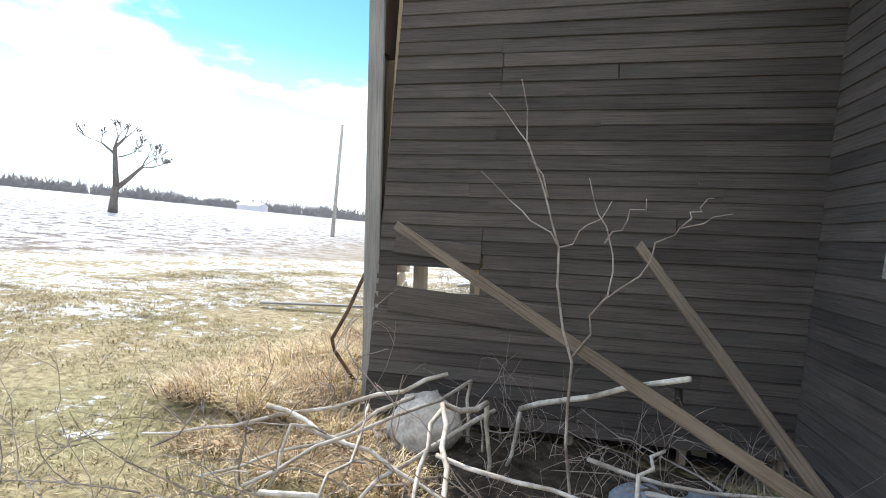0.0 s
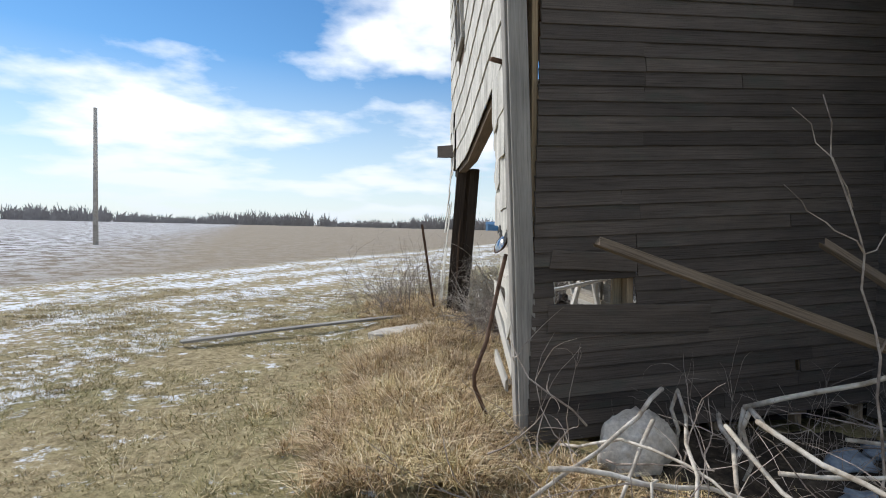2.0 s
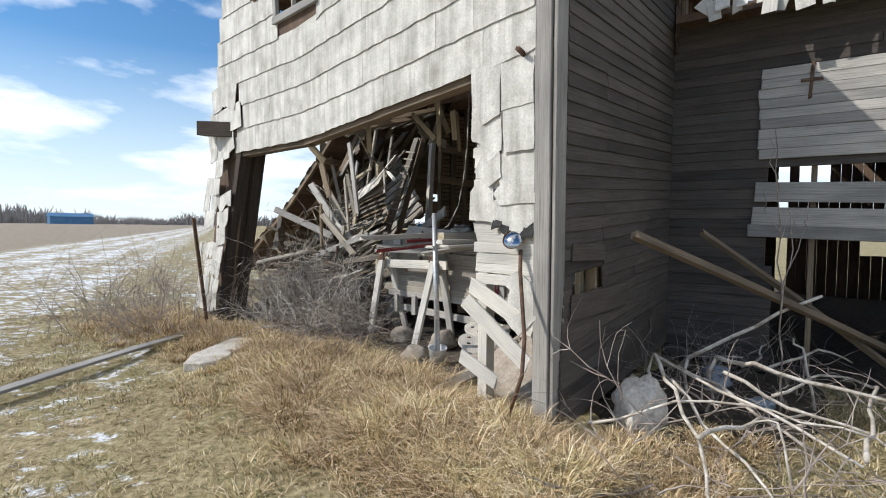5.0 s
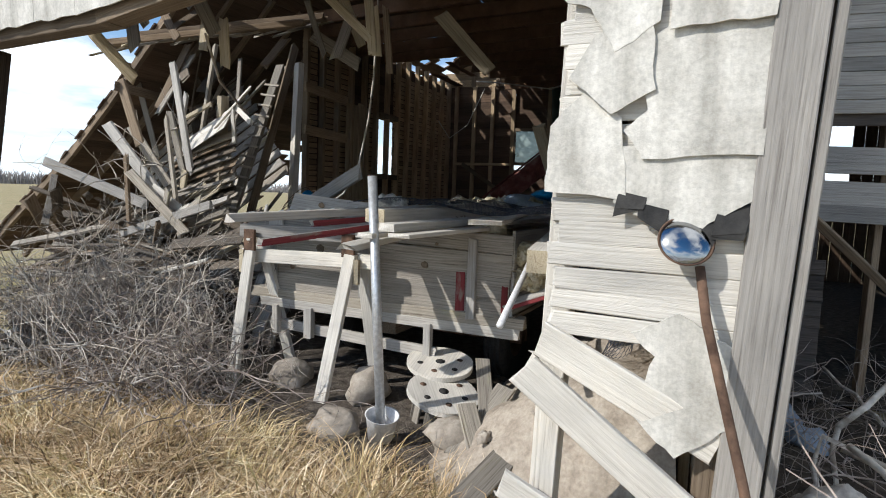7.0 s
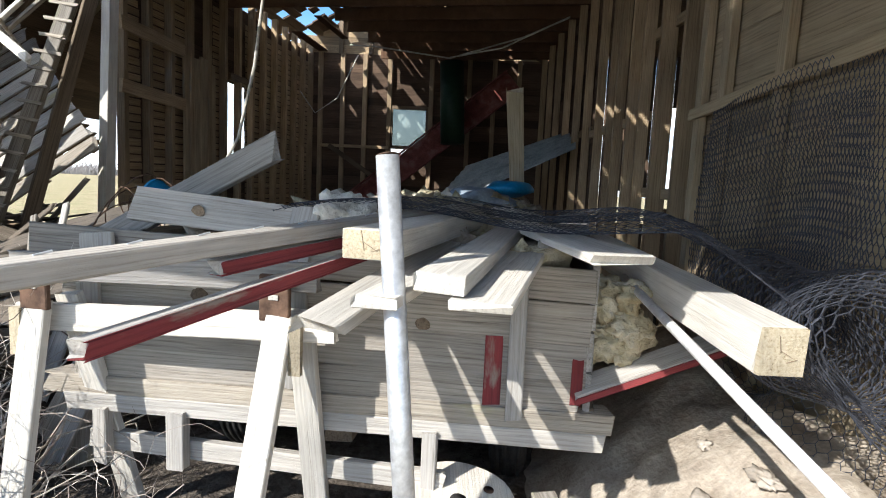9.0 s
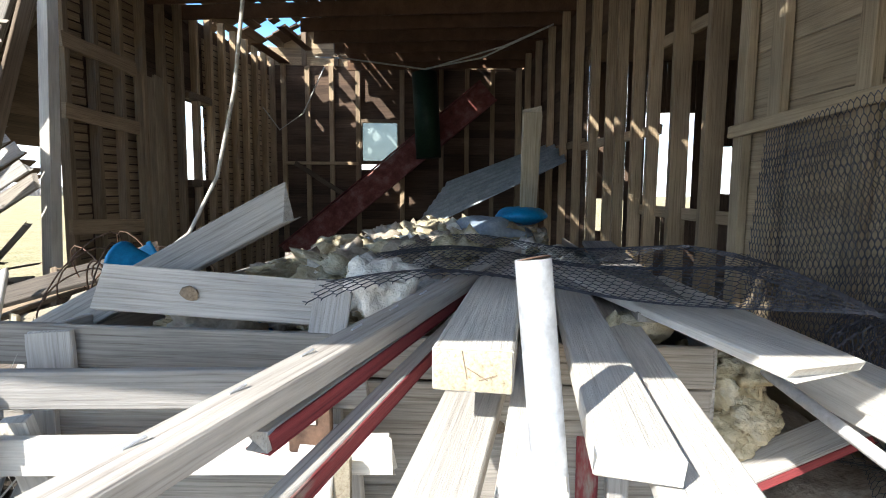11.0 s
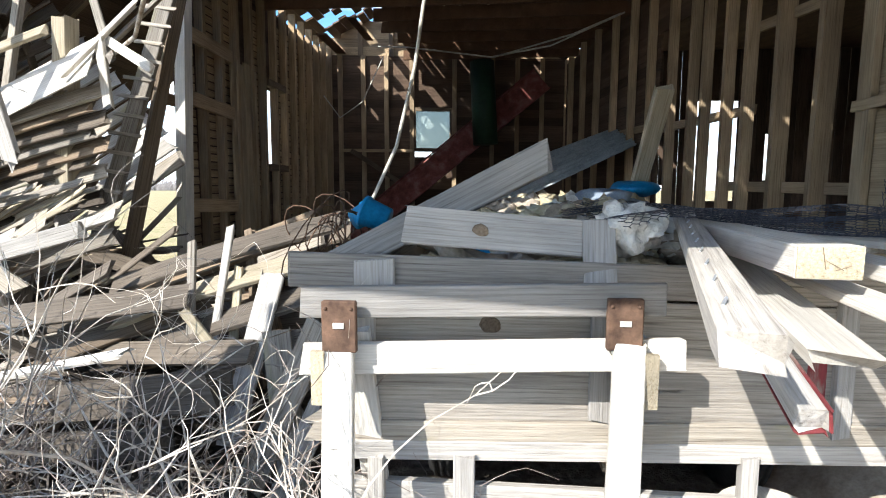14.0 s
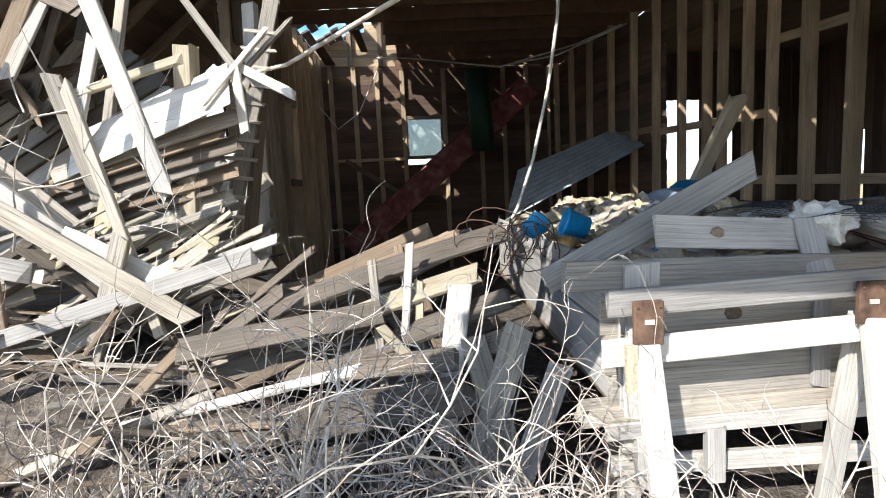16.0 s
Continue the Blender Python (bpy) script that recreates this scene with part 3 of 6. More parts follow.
RS = random.Random(11)
EXPO = 0.3
for c in range(9):
    y = 3.72 - RS.uniform(0, 0.3)
    while y < 9.5:
        w = RS.choice((0.42, 0.6, 0.6, 0.62))
        y0, y1 = max(y, 3.72), y + w - 0.004
        z0 = lintel_z(y0) - 0.03 + c * EXPO
        z0b = lintel_z(y1) - 0.03 + c * EXPO
        edge = left_edge(z0 + 0.15)
        y += w
        if y0 > edge - 0.08 or z0 > TOP - 0.3 - abs(y0 - 6.6) * 0.22:
            continue
        y1 = min(y1, edge + 0.03)
        if y1 > WY0 and y0 < WY1 and z0 + EXPO > WZ0 and z0 < WZ1:
            if y0 < WY0 - 0.1:
                y1 = WY0
            elif y1 > WY1 + 0.1:
                y0 = WY1
            else:
                continue
        if y1 - y0 < 0.05:
            continue
        loose = y0 > 8.3 and c < 3
        shingle(y0, y1, z0, z0 + EXPO + 0.03, wall_front, 0.006 + (0.03 if loose else 0.0), RS.randint(0, 9999), RS.uniform(-0.25, 0.25) if loose else RS.uniform(-0.006, 0.006), 0.03 if loose else 0.004, z0b)
# right pier: shingles over narrow white boards
pier = thing("pier_right", (-2.0, 3.95, 0), "front pier with broken shingles over narrow whitewashed boards", "wall", kind="structure")
z = 1.12
while z < 2.76:
    y1 = 4.43 - 0.044 * z - 0.05 * RS.random()
    board("lath_board", fp(3.72, z, 0.0), fp(y1, z + RS.uniform(-0.012, 0.012), 0.0), 0.082, 0.018, M_PALE, pier, FRONT_OUT, seg=3, ragged=0.02)
    z += 0.081
for a, e, w in (((3.78, 0.78), (4.36, 1.06), 0.13), ((3.84, 0.5), (4.42, 0.93), 0.14), ((4.15, 0.3), (4.5, 0.46), 0.12)):
    board("loose_board", fp(a[0], a[1], 0.02), fp(e[0], e[1], 0.05), w, 0.025, M_PALE, pier, FRONT_OUT, seg=4, ragged=0.02)
board("jamb_post", (front_x(4.2, 0) + 0.12, 4.39, 0.05), (front_x(4.2, 2.7) + 0.12, 4.27, 2.75), 0.1, 0.1, M_PALE, pier, (-1, 0, 0), seg=5)
board("stud", (front_x(4.2, 0) + 0.08, 3.8, 0.05), (front_x(4.2, 2.7) + 0.08, 3.76, 2.75), 0.1, 0.1, M_BROWN, pier, (1, 0, 0))


def torn_shingle(pts, out, parent, seed):
    """A broken shingle with the outline pts (y, z), its edges ragged."""
    r = random.Random(seed)
    ring = []
    for (ya, za), (yb, zb) in zip(pts, pts[1:] + pts[:1]):
        for k in range(5):
            j = 0.006 if k else 0.0
            ring.append((ya + (yb - ya) * k / 5 + r.uniform(-j, j), za + (zb - za) * k / 5 + r.uniform(-j, j)))
    cy, cz = sum(p[0] for p in ring) / len(ring), sum(p[1] for p in ring) / len(ring)
    o = fp(cy, cz)
    low = min(p[1] for p in ring)
    v = [fp(y, z, out + 0.02 * (1 - (z - low) / 0.4) + t) - o for t in (0.0, -0.009) for y, z in ring]
    m = len(ring)
    f = [tuple(reversed(range(m))), tuple(range(m, 2 * m))] + [(i, (i + 1) % m, (i + 1) % m + m, i + m) for i in range(m)]
    return part("shingle", mesh_of("shingle", v, f, M_SHINGLE), parent, Matrix.Translation(o))


for k, pts in enumerate((
        [(3.73, 2.4), (4.02, 2.38), (4.03, 2.72), (3.73, 2.72)],
        [(4.035, 2.36), (4.2, 2.3), (4.31, 2.42), (4.32, 2.74), (4.035, 2.72)],
        [(3.73, 2.08), (4.0, 2.07), (4.02, 2.43), (3.73, 2.43)],
        [(4.03, 2.1), (4.16, 2.02), (4.24, 2.16), (4.33, 2.2), (4.33, 2.42), (4.03, 2.42)],
        [(3.73, 1.7), (4.06, 1.69), (4.12, 1.78), (4.05, 1.84), (4.1, 2.0), (3.99, 2.1), (3.73, 2.1)],
        [(4.03, 1.9), (4.16, 1.83), (4.3, 1.95), (4.22, 2.08), (4.05, 2.09)],
        [(4.1, 1.56), (4.37, 1.58), (4.36, 1.8), (4.24, 1.92), (4.13, 1.82)],
        [(3.74, 1.57), (3.93, 1.44), (4.03, 1.5), (4.14, 1.55), (4.13, 1.73), (3.74, 1.73)],
        [(3.74, 0.86), (3.9, 0.72), (4.04, 0.84), (3.98, 1.05), (4.06, 1.12), (3.92, 1.2), (3.74, 1.1)])):
    torn_shingle(pts, 0.02 + 0.004 * (k % 3), pier, 60 + k)
for k, (y, z) in enumerate(((3.78, 1.5), (3.86, 1.47), (4.0, 1.52), (4.07, 1.55))):
    board("tar_scrap", fp(y, z + 0.08, 0.02), fp(y + 0.02, z - 0.03, 0.05), 0.09, 0.006, M_TARP, pier, FRONT_OUT, seg=2, ragged=0.03)

# lintel and dark soffit
lintel = thing("lintel", (-2.1, 6, 2.5), "weathered timber lintel sagging over the opening", "beam", kind="structure")
board("beam", fp(6.85, lintel_z(6.85) - 0.02, -0.085), fp(9.4, lintel_z(9.4) - 0.02, -0.085), 0.14, 0.12, M_BROWN, lintel, (-1, 0, 0), seg=4)
board("beam", fp(4.2, lintel_z(4.2) - 0.02, -0.08), fp(6.95, lintel_z(6.95) - 0.02, -0.08), 0.14, 0.12, M_BROWN, lintel, (-1, 0, 0), seg=6)
board("beam_end", fp(8.6, 2.78, -0.1), fp(9.36, 2.88, 0.2), 0.2, 0.17, M_SHADED_DARK, lintel, (-1, 0, 0))

# left pier: a leaning box post with curling shingles
pier_l = thing("pier_left", (-2.2, 9.0, 0), "leaning front pier with curling torn shingles", "wall", kind="structure")
for dy, dx, w in ((0.04, 0.06, 0.16), (0.04, 0.27, 0.14)):
    board("post", (-2.12 + dx, 9.12 + dy, 0.0), (-2.03 + dx, 8.6 + dy, 2.5), w, 0.12, M_SHADED_DARK, pier_l, (0, -1, 0), seg=4)
board("side_panel", (-1.94, 9.15, 0.0), (-1.87, 8.64, 2.5), 0.3, 0.03, M_SHADED_DARK, pier_l, (0, -1, -0.2))
board("back_board", (-2.0, 9.45, 0.0), (-1.97, 9.0, 2.6), 0.8, 0.03, M_DARK, pier_l, (-1, 0, 0))
def pier_face(y, z, out=0.0):
    return Vector((-2.21 + 0.055 * z - out, y, z))


for i in range(11):
    z0 = 0.05 + i * 0.235
    a, e = 9.1 - 0.21 * z0, 9.86 - 0.15 * z0
    y = a
    while y < e - 0.05:
        w = RS.uniform(0.2, 0.42)
        if RS.random() < 0.85:
            shingle(y, min(y + w, e), z0, z0 + 0.25, pier_l, RS.uniform(0.01, 0.05), RS.randint(0, 9999), RS.uniform(-0.22, 0.12), 0.08, None, pier_face)
        y += w + 0.01

# upper window
window = thing("window_front", (-2.35, 6.5, 3.8), "broken upper window with weathered frame in the shingled front", "window", kind="structure")
for a, e, w in (((6.46, 3.88), (7.39, 3.88), 0.08), ((6.52, 3.92), (6.52, 5.0), 0.07), ((7.33, 3.92), (7.33, 5.0), 0.07), ((6.5, 5.0), (7.35, 5.0), 0.06), ((6.92, 3.92), (6.92, 5.0), 0.03), ((6.52, 4.45), (7.33, 4.45), 0.03)):
    board("window_frame", fp(*a, 0.03), fp(*e, 0.03), w, 0.05, M_GREY, window, FRONT_OUT)

# ---------------------------------------------------------------- inside: right wall of studs, left wall, back wall
studs = thing("wall_studs", (4, 4.5, 0), "open stud wall of bare brown timbers", "wall", kind="structure")
for i, x in enumerate((1.42, 1.86, 2.27, 2.75, 3.04, 3.42, 3.66, 4.15, 4.72, 5.3, 6.0, 6.7, 7.4, 8.1)):
    y = side_y(x)
    board("stud", (x + RB.uniform(-0.03, 0.03), y, 0.1), (x + RB.uniform(-0.06, 0.06) - 0.05, y, JOIST), 0.13 if i < 3 else 0.1, 0.07, M_STUD, studs, (1, 0, 0), seg=3, bow=0.02)
for x0, x1, zz in ((1.5, 3.0, 1.6), (2.7, 4.9, 2.32), (1.9, 2.75, 3.0), (4.6, 8.4, 2.4)):
    board("rail", (x0, side_y(x0) - 0.05, zz), (x1, side_y(x1) - 0.05, zz + 0.03), 0.09, 0.04, M_STUD, studs, (0, 1, 0))
for i in range(28):
    zz = 0.2 + i * 0.14
    if zz < 4.1:
        board("back_board", (4.6, side_y(4.6) + -0.07, zz), (8.6, side_y(8.6) - 0.07, zz), 0.15, 0.02, M_DARK, studs, (0, -1, 0), seg=1)
for k in range(4):
    board("wall_plate", (0.9, side_y(0.9) - 0.06, 3.6 + k * 0.17), (4.7, side_y(4.7) - 0.06, 3.6 + k * 0.17), 0.18, 0.025, M_DARK, studs, (0, -1, 0), seg=2)
# torn roofing along the eave of the cross wall
torn = thing("torn_roofing", (0.8, 3.3, 3.75), "torn pale roofing hanging from the broken eave", "roofing", kind="structure")
rz = random.Random(2)
for k in range(16):
    s0 = 0.35 + k * 0.11 + rz.uniform(-0.03, 0.03)
    a = B0 + B_DIR * s0 + B_OUT * 0.46 + Vector((0, 0, 3.86))
    board("scrap", a, a + Vector((rz.uniform(-0.08, 0.02), rz.uniform(-0.1, 0.1), -rz.uniform(0.06, 0.24))), rz.uniform(0.06, 0.16), 0.008, M_SHINGLE if k % 3 else M_PALE, torn, B_OUT, seg=2, ragged=0.04)
# panelled stretch by the opening
panel = thing("wall_panel", (0, 3.95, 0), "faded ochre boarding with battens inside the side wall", "wall", kind="structure")
for i in range(13):
    zz = 0.3 + i * 0.3
    x0 = -1.05 if 0.8 < zz < 1.6 else -1.6
    board("panel_board", (x0, side_y(x0) + 0.115, zz), (1.25, side_y(1.25) + 0.115, zz), 0.298, 0.018, M_PANEL, panel, (0, 1, 0), seg=1)
for x, w in ((-1.2, 0.09), (-0.45, 0.09), (0.45, 0.1), (1.0, 0.12), (1.28, 0.12)):
    board("batten", (x, side_y(x) + 0.148, 0.1), (x - 0.06, side_y(x) + 0.148, JOIST), w, 0.05, M_PANEL, panel, (0, 1, 0))
board("rail", (-0.4, side_y(-0.4) + 0.185, 2.2), (1.3, side_y(1.3) + 0.185, 2.13), 0.07, 0.04, M_PANEL, panel, (0, 1, 0))

wall_left = thing("wall_left", (5, LEFT, 0), "inner side wall of brown studs, lath and plank doors", "wall", kind="structure")
for i in range(15):
    x = 2.93 + i * 0.4
    board("stud", (x, LEFT - 0.05, 0.0), (x + 0.05, LEFT - 0.05, JOIST + 0.2), 0.1, 0.07, M_STUD, wall_left, (1, 0, 0))
for x0, x1 in ((2.95, 3.3), (3.45, 4.3), (4.8, 5.15), (5.7, 8.6)):
    zz = 0.2
    while zz < 4.0:
        board("lath", (x0, LEFT + 0.01, zz), (x1, LEFT + 0.01, zz + 0.01), 0.075, 0.012, M_STUD, wall_left, (0, -1, 0), seg=1)
        zz += 0.092
for zz in (0.9, 1.42, 2.55, 3.22):
    board("rail", (2.9, LEFT - 0.08, zz), (4.0, LEFT - 0.08, zz - 0.04), 0.15, 0.05, M_STUD, wall_left, (0, -1, 0))
for k, (x, top) in enumerate(((4.1, 3.15), (4.28, 3.15), (4.46, 3.2), (4.64, 3.15))):
    board("plank", (x, LEFT - 0.06, 0.3), (x, LEFT - 0.06, top), 0.17, 0.03, M_PANEL, wall_left, (0, -1, 0))
zz = 0.1
while zz < 4.3:
    for x0, x1 in ((3.0, 5.18), (5.75, 8.4)):
        board("wall_plank", (x0, LEFT + 0.05, zz), (x1, LEFT + 0.05, zz), 0.175, 0.02, M_DARK, wall_left, (0, -1, 0), seg=1)
    if zz < 1.85 or zz > 3.1:
        board("wall_plank", (5.18, LEFT + 0.05, zz), (5.75, LEFT + 0.05, zz), 0.175, 0.02, M_DARK, wall_left, (0, -1, 0), seg=1)
    zz += 0.168
board("window_sill", (5.1, LEFT - 0.05, 1.9), (5.8, LEFT - 0.05, 1.9), 0.1, 0.1, M_BROWN, wall_left, (0, -1, 0))
board("window_head", (5.1, LEFT - 0.05, 3.1), (5.8, LEFT - 0.05, 3.1), 0.1, 0.1, M_BROWN, wall_left, (0, -1, 0))

wall_back = thing("wall_back", (BACK, 7, 0), "dark end wall of boards and studs with a small window", "wall", kind="structure")


def back_x(y):
    return BACK - 0.15 * (y - 7)


zz = 0.05
while zz < 4.3:
    for y0, y1 in ((4.8, 7.4), (7.4, 8.17), (8.17, 10.1)):
        if y0 == 7.4 and 2.3 < zz < 3.2:
            continue
        board("wall_plank", (back_x(y0) + 0.02, y0, zz), (back_x(y1) + 0.02, y1, zz), 0.172, 0.02, M_DARK, wall_back, (-1, 0, 0), seg=1)
    zz += 0.162
for y in (5.1, 5.6, 6.1, 6.6, 7.36, 8.2, 8.7, 9.15, 9.6):
    board("stud", (back_x(y) - 0.05, y, 0), (back_x(y) - 0.05, y, 4.2), 0.06, 0.09, M_STUD, wall_back, (0, 1, 0))
board("rail", (back_x(8.2) - 0.05, 8.2, 2.36), (back_x(9.6) - 0.05, 9.6, 2.36), 0.06, 0.09, M_STUD, wall_back, (-1, 0, 0))
board("brace", (back_x(8.2) - 0.07, 8.25, 1.6), (back_x(9.6) - 0.07, 9.4, 2.36), 0.09, 0.05, M_BROWN, wall_back, (-1, 0, 0))
zz = 4.3
while zz < 5.85:
    y0, y1 = RIDGE_Y - (5.9 - zz) * 1.35, RIDGE_Y + (5.9 - zz) * 2.1
    board("gable_plank", (back_x(y0) + 0.02, y0, zz), (back_x(y1) + 0.02, y1, zz), 0.172, 0.02, M_STUD, wall_back, (-1, 0, 0), seg=1)
    zz += 0.162
for y in (7.0, 7.8, 8.6, 9.2):
    board("gable_stud", (back_x(y) - 0.05, y, 4.2), (back_x(y) - 0.05, y, 5.9 - 0.47 * abs(y - RIDGE_Y)), 0.06, 0.09, M_BROWN, wall_back, (0, 1, 0))
bw = thing("window_back", (back_x(7.8), 7.8, 2.35), "small dusty window with a wooden frame in the end wall", "window", kind="structure")
for a, e in (((7.4, 2.38), (8.18, 2.38)), ((7.4, 3.18), (8.18, 3.18)), ((7.42, 2.38), (7.42, 3.18)), ((8.16, 2.38), (8.16, 3.18))):
    board("window_frame", (back_x(a[0]) - 0.04, *a), (back_x(e[0]) - 0.04, *e), 0.07, 0.05, M_BROWN, bw, (-1, 0, 0))
part("pane", box_mesh(-0.004, 0.004, 0, 0.76, 0, 0.8, M_PANE), bw, Matrix.Translation((back_x(7.8), 7.42, 2.38)))

# ---------------------------------------------------------------- joists, loft floor and roof
ceiling = thing("ceiling", (3, 7, JOIST), "rough joists and loft boards, broken through at one corner", "ceiling", kind="structure")
bulk = Bulk()
rc = random.Random(21)
for i in range(17):
    x = -1.6 + i * 0.6
    end = 8.45 + rc.uniform(-0.25, 0.3) if x > 5.3 else LEFT + 0.1 if x > 2.4 else 8.1 + rc.uniform(-0.3, 0.5)
    m = axes((x, side_y(x) - 0.1, JOIST), (x + 0.05, end, JOIST), (1, 0, 0))
    bulk.take(board_mesh(end - side_y(x), 0.18, 0.05, None, 2), m)
rc = random.Random(21)
y = 3.7
while y < 10.2:
    w = rc.uniform(0.14, 0.24)
    x = -2.2
    while x < 8.6:
        ln = rc.uniform(1.0, 3.2)
        hole = y > 8.3 and x + ln > 5.4
        if y > 8.0 and x < 2.4:
            x += ln
            continue
        if side_y(x) - 0.3 < y and (not hole or rc.random() < 0.1):
            m = axes((x, y, JOIST + 0.11), (min(x + ln, 8.7), y + rc.uniform(-0.02, 0.02), JOIST + 0.11), (0, 0, 1))
            bulk.take(board_mesh(min(ln, 8.7 - x), w - rc.choice((0.004, 0.004, 0.02)), 0.022, None, 1), m)
        x += ln + 0.003
    y += w
part("loft", bulk.mesh("loft", M_JOIST), ceiling)

roof = thing("roof", (3, 6.7, 5), "old shingle roof on open sheathing, holed and half fallen", "roof", kind="structure")
rr = random.Random(4)
for slope, (ye, ze) in enumerate(((3.55, 4.2), (10.3, 4.3))):
    bulk = Bulk()
    k = 24
    for i in range(k):
        u = (i + 0.5) / k
        y, z = RIDGE_Y + (ye - RIDGE_Y) * u, RIDGE_Z + (ze - RIDGE_Z) * u
        x = -2.45 if slope == 0 else 1.2
        while x < 9.0:
            holed = slope == 1 and x > 4.9
            ln = rr.uniform(0.1, 0.45) if holed else rr.uniform(0.5, 2.0)
            gap = 0.42 if holed else 0.0
            if rr.random() >= gap:
                up = (0, -(RIDGE_Z - ze) if ye < RIDGE_Y else (RIDGE_Z - ze), abs(ye - RIDGE_Y))
                sy = 0.15 * (x + 2) if slope == 0 else 0.0
                m = axes((x, y + sy * u, z), (x + ln, y + (0.15 * (x + ln + 2) if slope == 0 else 0.0) * u, z), up)
                bulk.take(board_mesh(ln + (0.0 if holed else 0.04), 0.165 if not holed else 0.15, 0.03, None, 1), m)
            x += ln
    part("slope", bulk.mesh("slope", M_DARK), roof)
# ---------------------------------------------------------------- the wagon, end on
wagon = thing("wagon", (0.5, 6, 0.0), "old wooden farm wagon with weathered grey end boards and rubber tyres", "wagon")


def wx(y):
    """The wagon's end stands a little askew."""
    return -0.385 - 0.075 * (y - 5.05)


def end_bar(name, ya, za, ye, ze, w, t, mat, out=0.0, label="", seg=5, ragged=0.012):
    return board(name, (wx(ya) - out, ya, za), (wx(ye) - out, ye, ze), w, t, mat, wagon, (-1, -0.075, 0), label, seg=seg, ragged=ragged)


end_bar("end_board", 7.37, 1.3, 5.045, 1.225, 0.13, 0.028, M_SHADED_END)
end_bar("end_board", 7.22, 1.125, 5.05, 1.073, 0.168, 0.028, M_SHADED_END)
end_bar("end_board", 7.2, 0.955, 5.065, 0.905, 0.176, 0.028, M_SHADED_END)
end_bar("end_board", 7.18, 0.795, 5.08, 0.775, 0.145, 0.028, M_SHADED_END)
board("loose_end_board", (-0.478, 6.955, 1.463), (-0.39, 6.19, 1.4), 0.145, 0.025, M_GREY, wagon, (-1, -0.08, 0.35), "grey board with a round knot")
for x, y, z, tz in ((-0.463, 6.669, 1.442, 0.024), (wx(6.63) - 0.0155, 6.63, 1.1, 0.032), (wx(5.711) - 0.0155, 5.711, 1.041, 0.024), (wx(5.62) - 0.0155, 5.62, 1.2, 0.012), (wx(6.9) - 0.0155, 6.9, 0.93, 0.02)):
    part("knot", blob_mesh(0.004, tz * 1.3, tz, M_BROWN, 3, 0.3, 3), wagon, Matrix.Translation((x, y, z)), "dark round knot")
board("batten", (-0.525, 6.235, 1.2), (-0.388, 6.225, 1.478), 0.12, 0.022, M_GREY, wagon, (-1, 0, 0.5))
board("batten", (-0.565, 7.05, 1.2), (-0.57, 7.05, 1.335), 0.15, 0.022, M_GREY, wagon, (-1, 0, 0))
for y, z0, z1, w, t in ((7.1, 0.72, 1.2, 0.1, 0.022), (5.335, 0.684, 1.26, 0.065, 0.04), (6.22, 0.74, 1.2, 0.085, 0.022)):
    end_bar("batten", y, z0, y, z1, w, t, M_GREY, 0.026, seg=3)
for y, z0, z1, w in ((5.425, 0.73, 1.0, 0.07), (5.095, 0.76, 0.92, 0.045)):
    end_bar("red_patch", y, z0, y, z1, w, 0.006, M_RED, 0.017, "flaked red paint", 2, 0.02)
end_bar("sill_beam", 7.3, 0.69, 4.97, 0.68, 0.085, 0.12, M_DEBRIS, -0.03, seg=6, ragged=0.03)
end_bar("sill_beam", 7.2, 0.62, 4.985, 0.605, 0.075, 0.05, M_GREY, 0.01, "pale lower sill board", 4, 0.02)
for y in (5.05, 7.15):
    for z in (0.8, 0.96, 1.13, 1.25):
        board("side_board", (wx(y), y, z), (3.4, y - 0.1, z), 0.155, 0.026, M_GREY, wagon, (0, 1, 0), seg=3)
for i in range(10):
    y = 5.12 + i * 0.215
    board("floor_board", (wx(y) + 0.02, y, 0.72), (3.4, y - 0.07, 0.72), 0.21, 0.03, M_BROWN, wagon, seg=2)
for y, w in ((5.66, 0.06), (6.72, 0.08), (7.05, 0.06)):
    board("hanger", (wx(y) - 0.03, y, 0.36), (wx(y) - 0.03, y, 0.6), w, 0.05, M_GREY, wagon, (-1, 0, 0))
board("stretcher", (-0.5, 7.15, 0.43), (-0.44, 5.6, 0.385), 0.085, 0.04, M_GREY, wagon, (-1, 0, 0))
board("axle", (0.44, 5.2, 0.38), (0.44, 7.05, 0.38), 0.12, 0.12, M_RUST, wagon)
board("tongue", (-0.3, 6.1, 0.5), (2.0, 6.1, 0.5), 0.12, 0.14, M_BROWN, wagon)


def wheel(at):
    m = Matrix.Translation(at) @ pose(0, 0, 0, 90, 0, 0)
    t = part("tyre", lathe_mesh([(0.2, -0.09), (0.3, -0.1), (0.36, -0.085), (0.375, -0.05), (0.38, 0), (0.375, 0.05), (0.36, 0.085), (0.3, 0.1), (0.2, 0.09)], 28, M_RUBBER), wagon, m)
    hang(new("rim", lathe_mesh([(0.04, 0.02), (0.12, 0.05), (0.2, 0.09), (0.2, -0.09), (0.04, -0.05)], 18, M_RUST)), t, m)
    for k in range(4):
        hang(new("tread", lathe_mesh([(0.374, -0.062 + k * 0.036), (0.388, -0.06 + k * 0.036), (0.388, -0.042 + k * 0.036), (0.374, -0.04 + k * 0.036)], 28, M_RUBBER)), t, m)


wheel((0.44, 5.35, 0.4))
wheel((0.44, 6.85, 0.4))


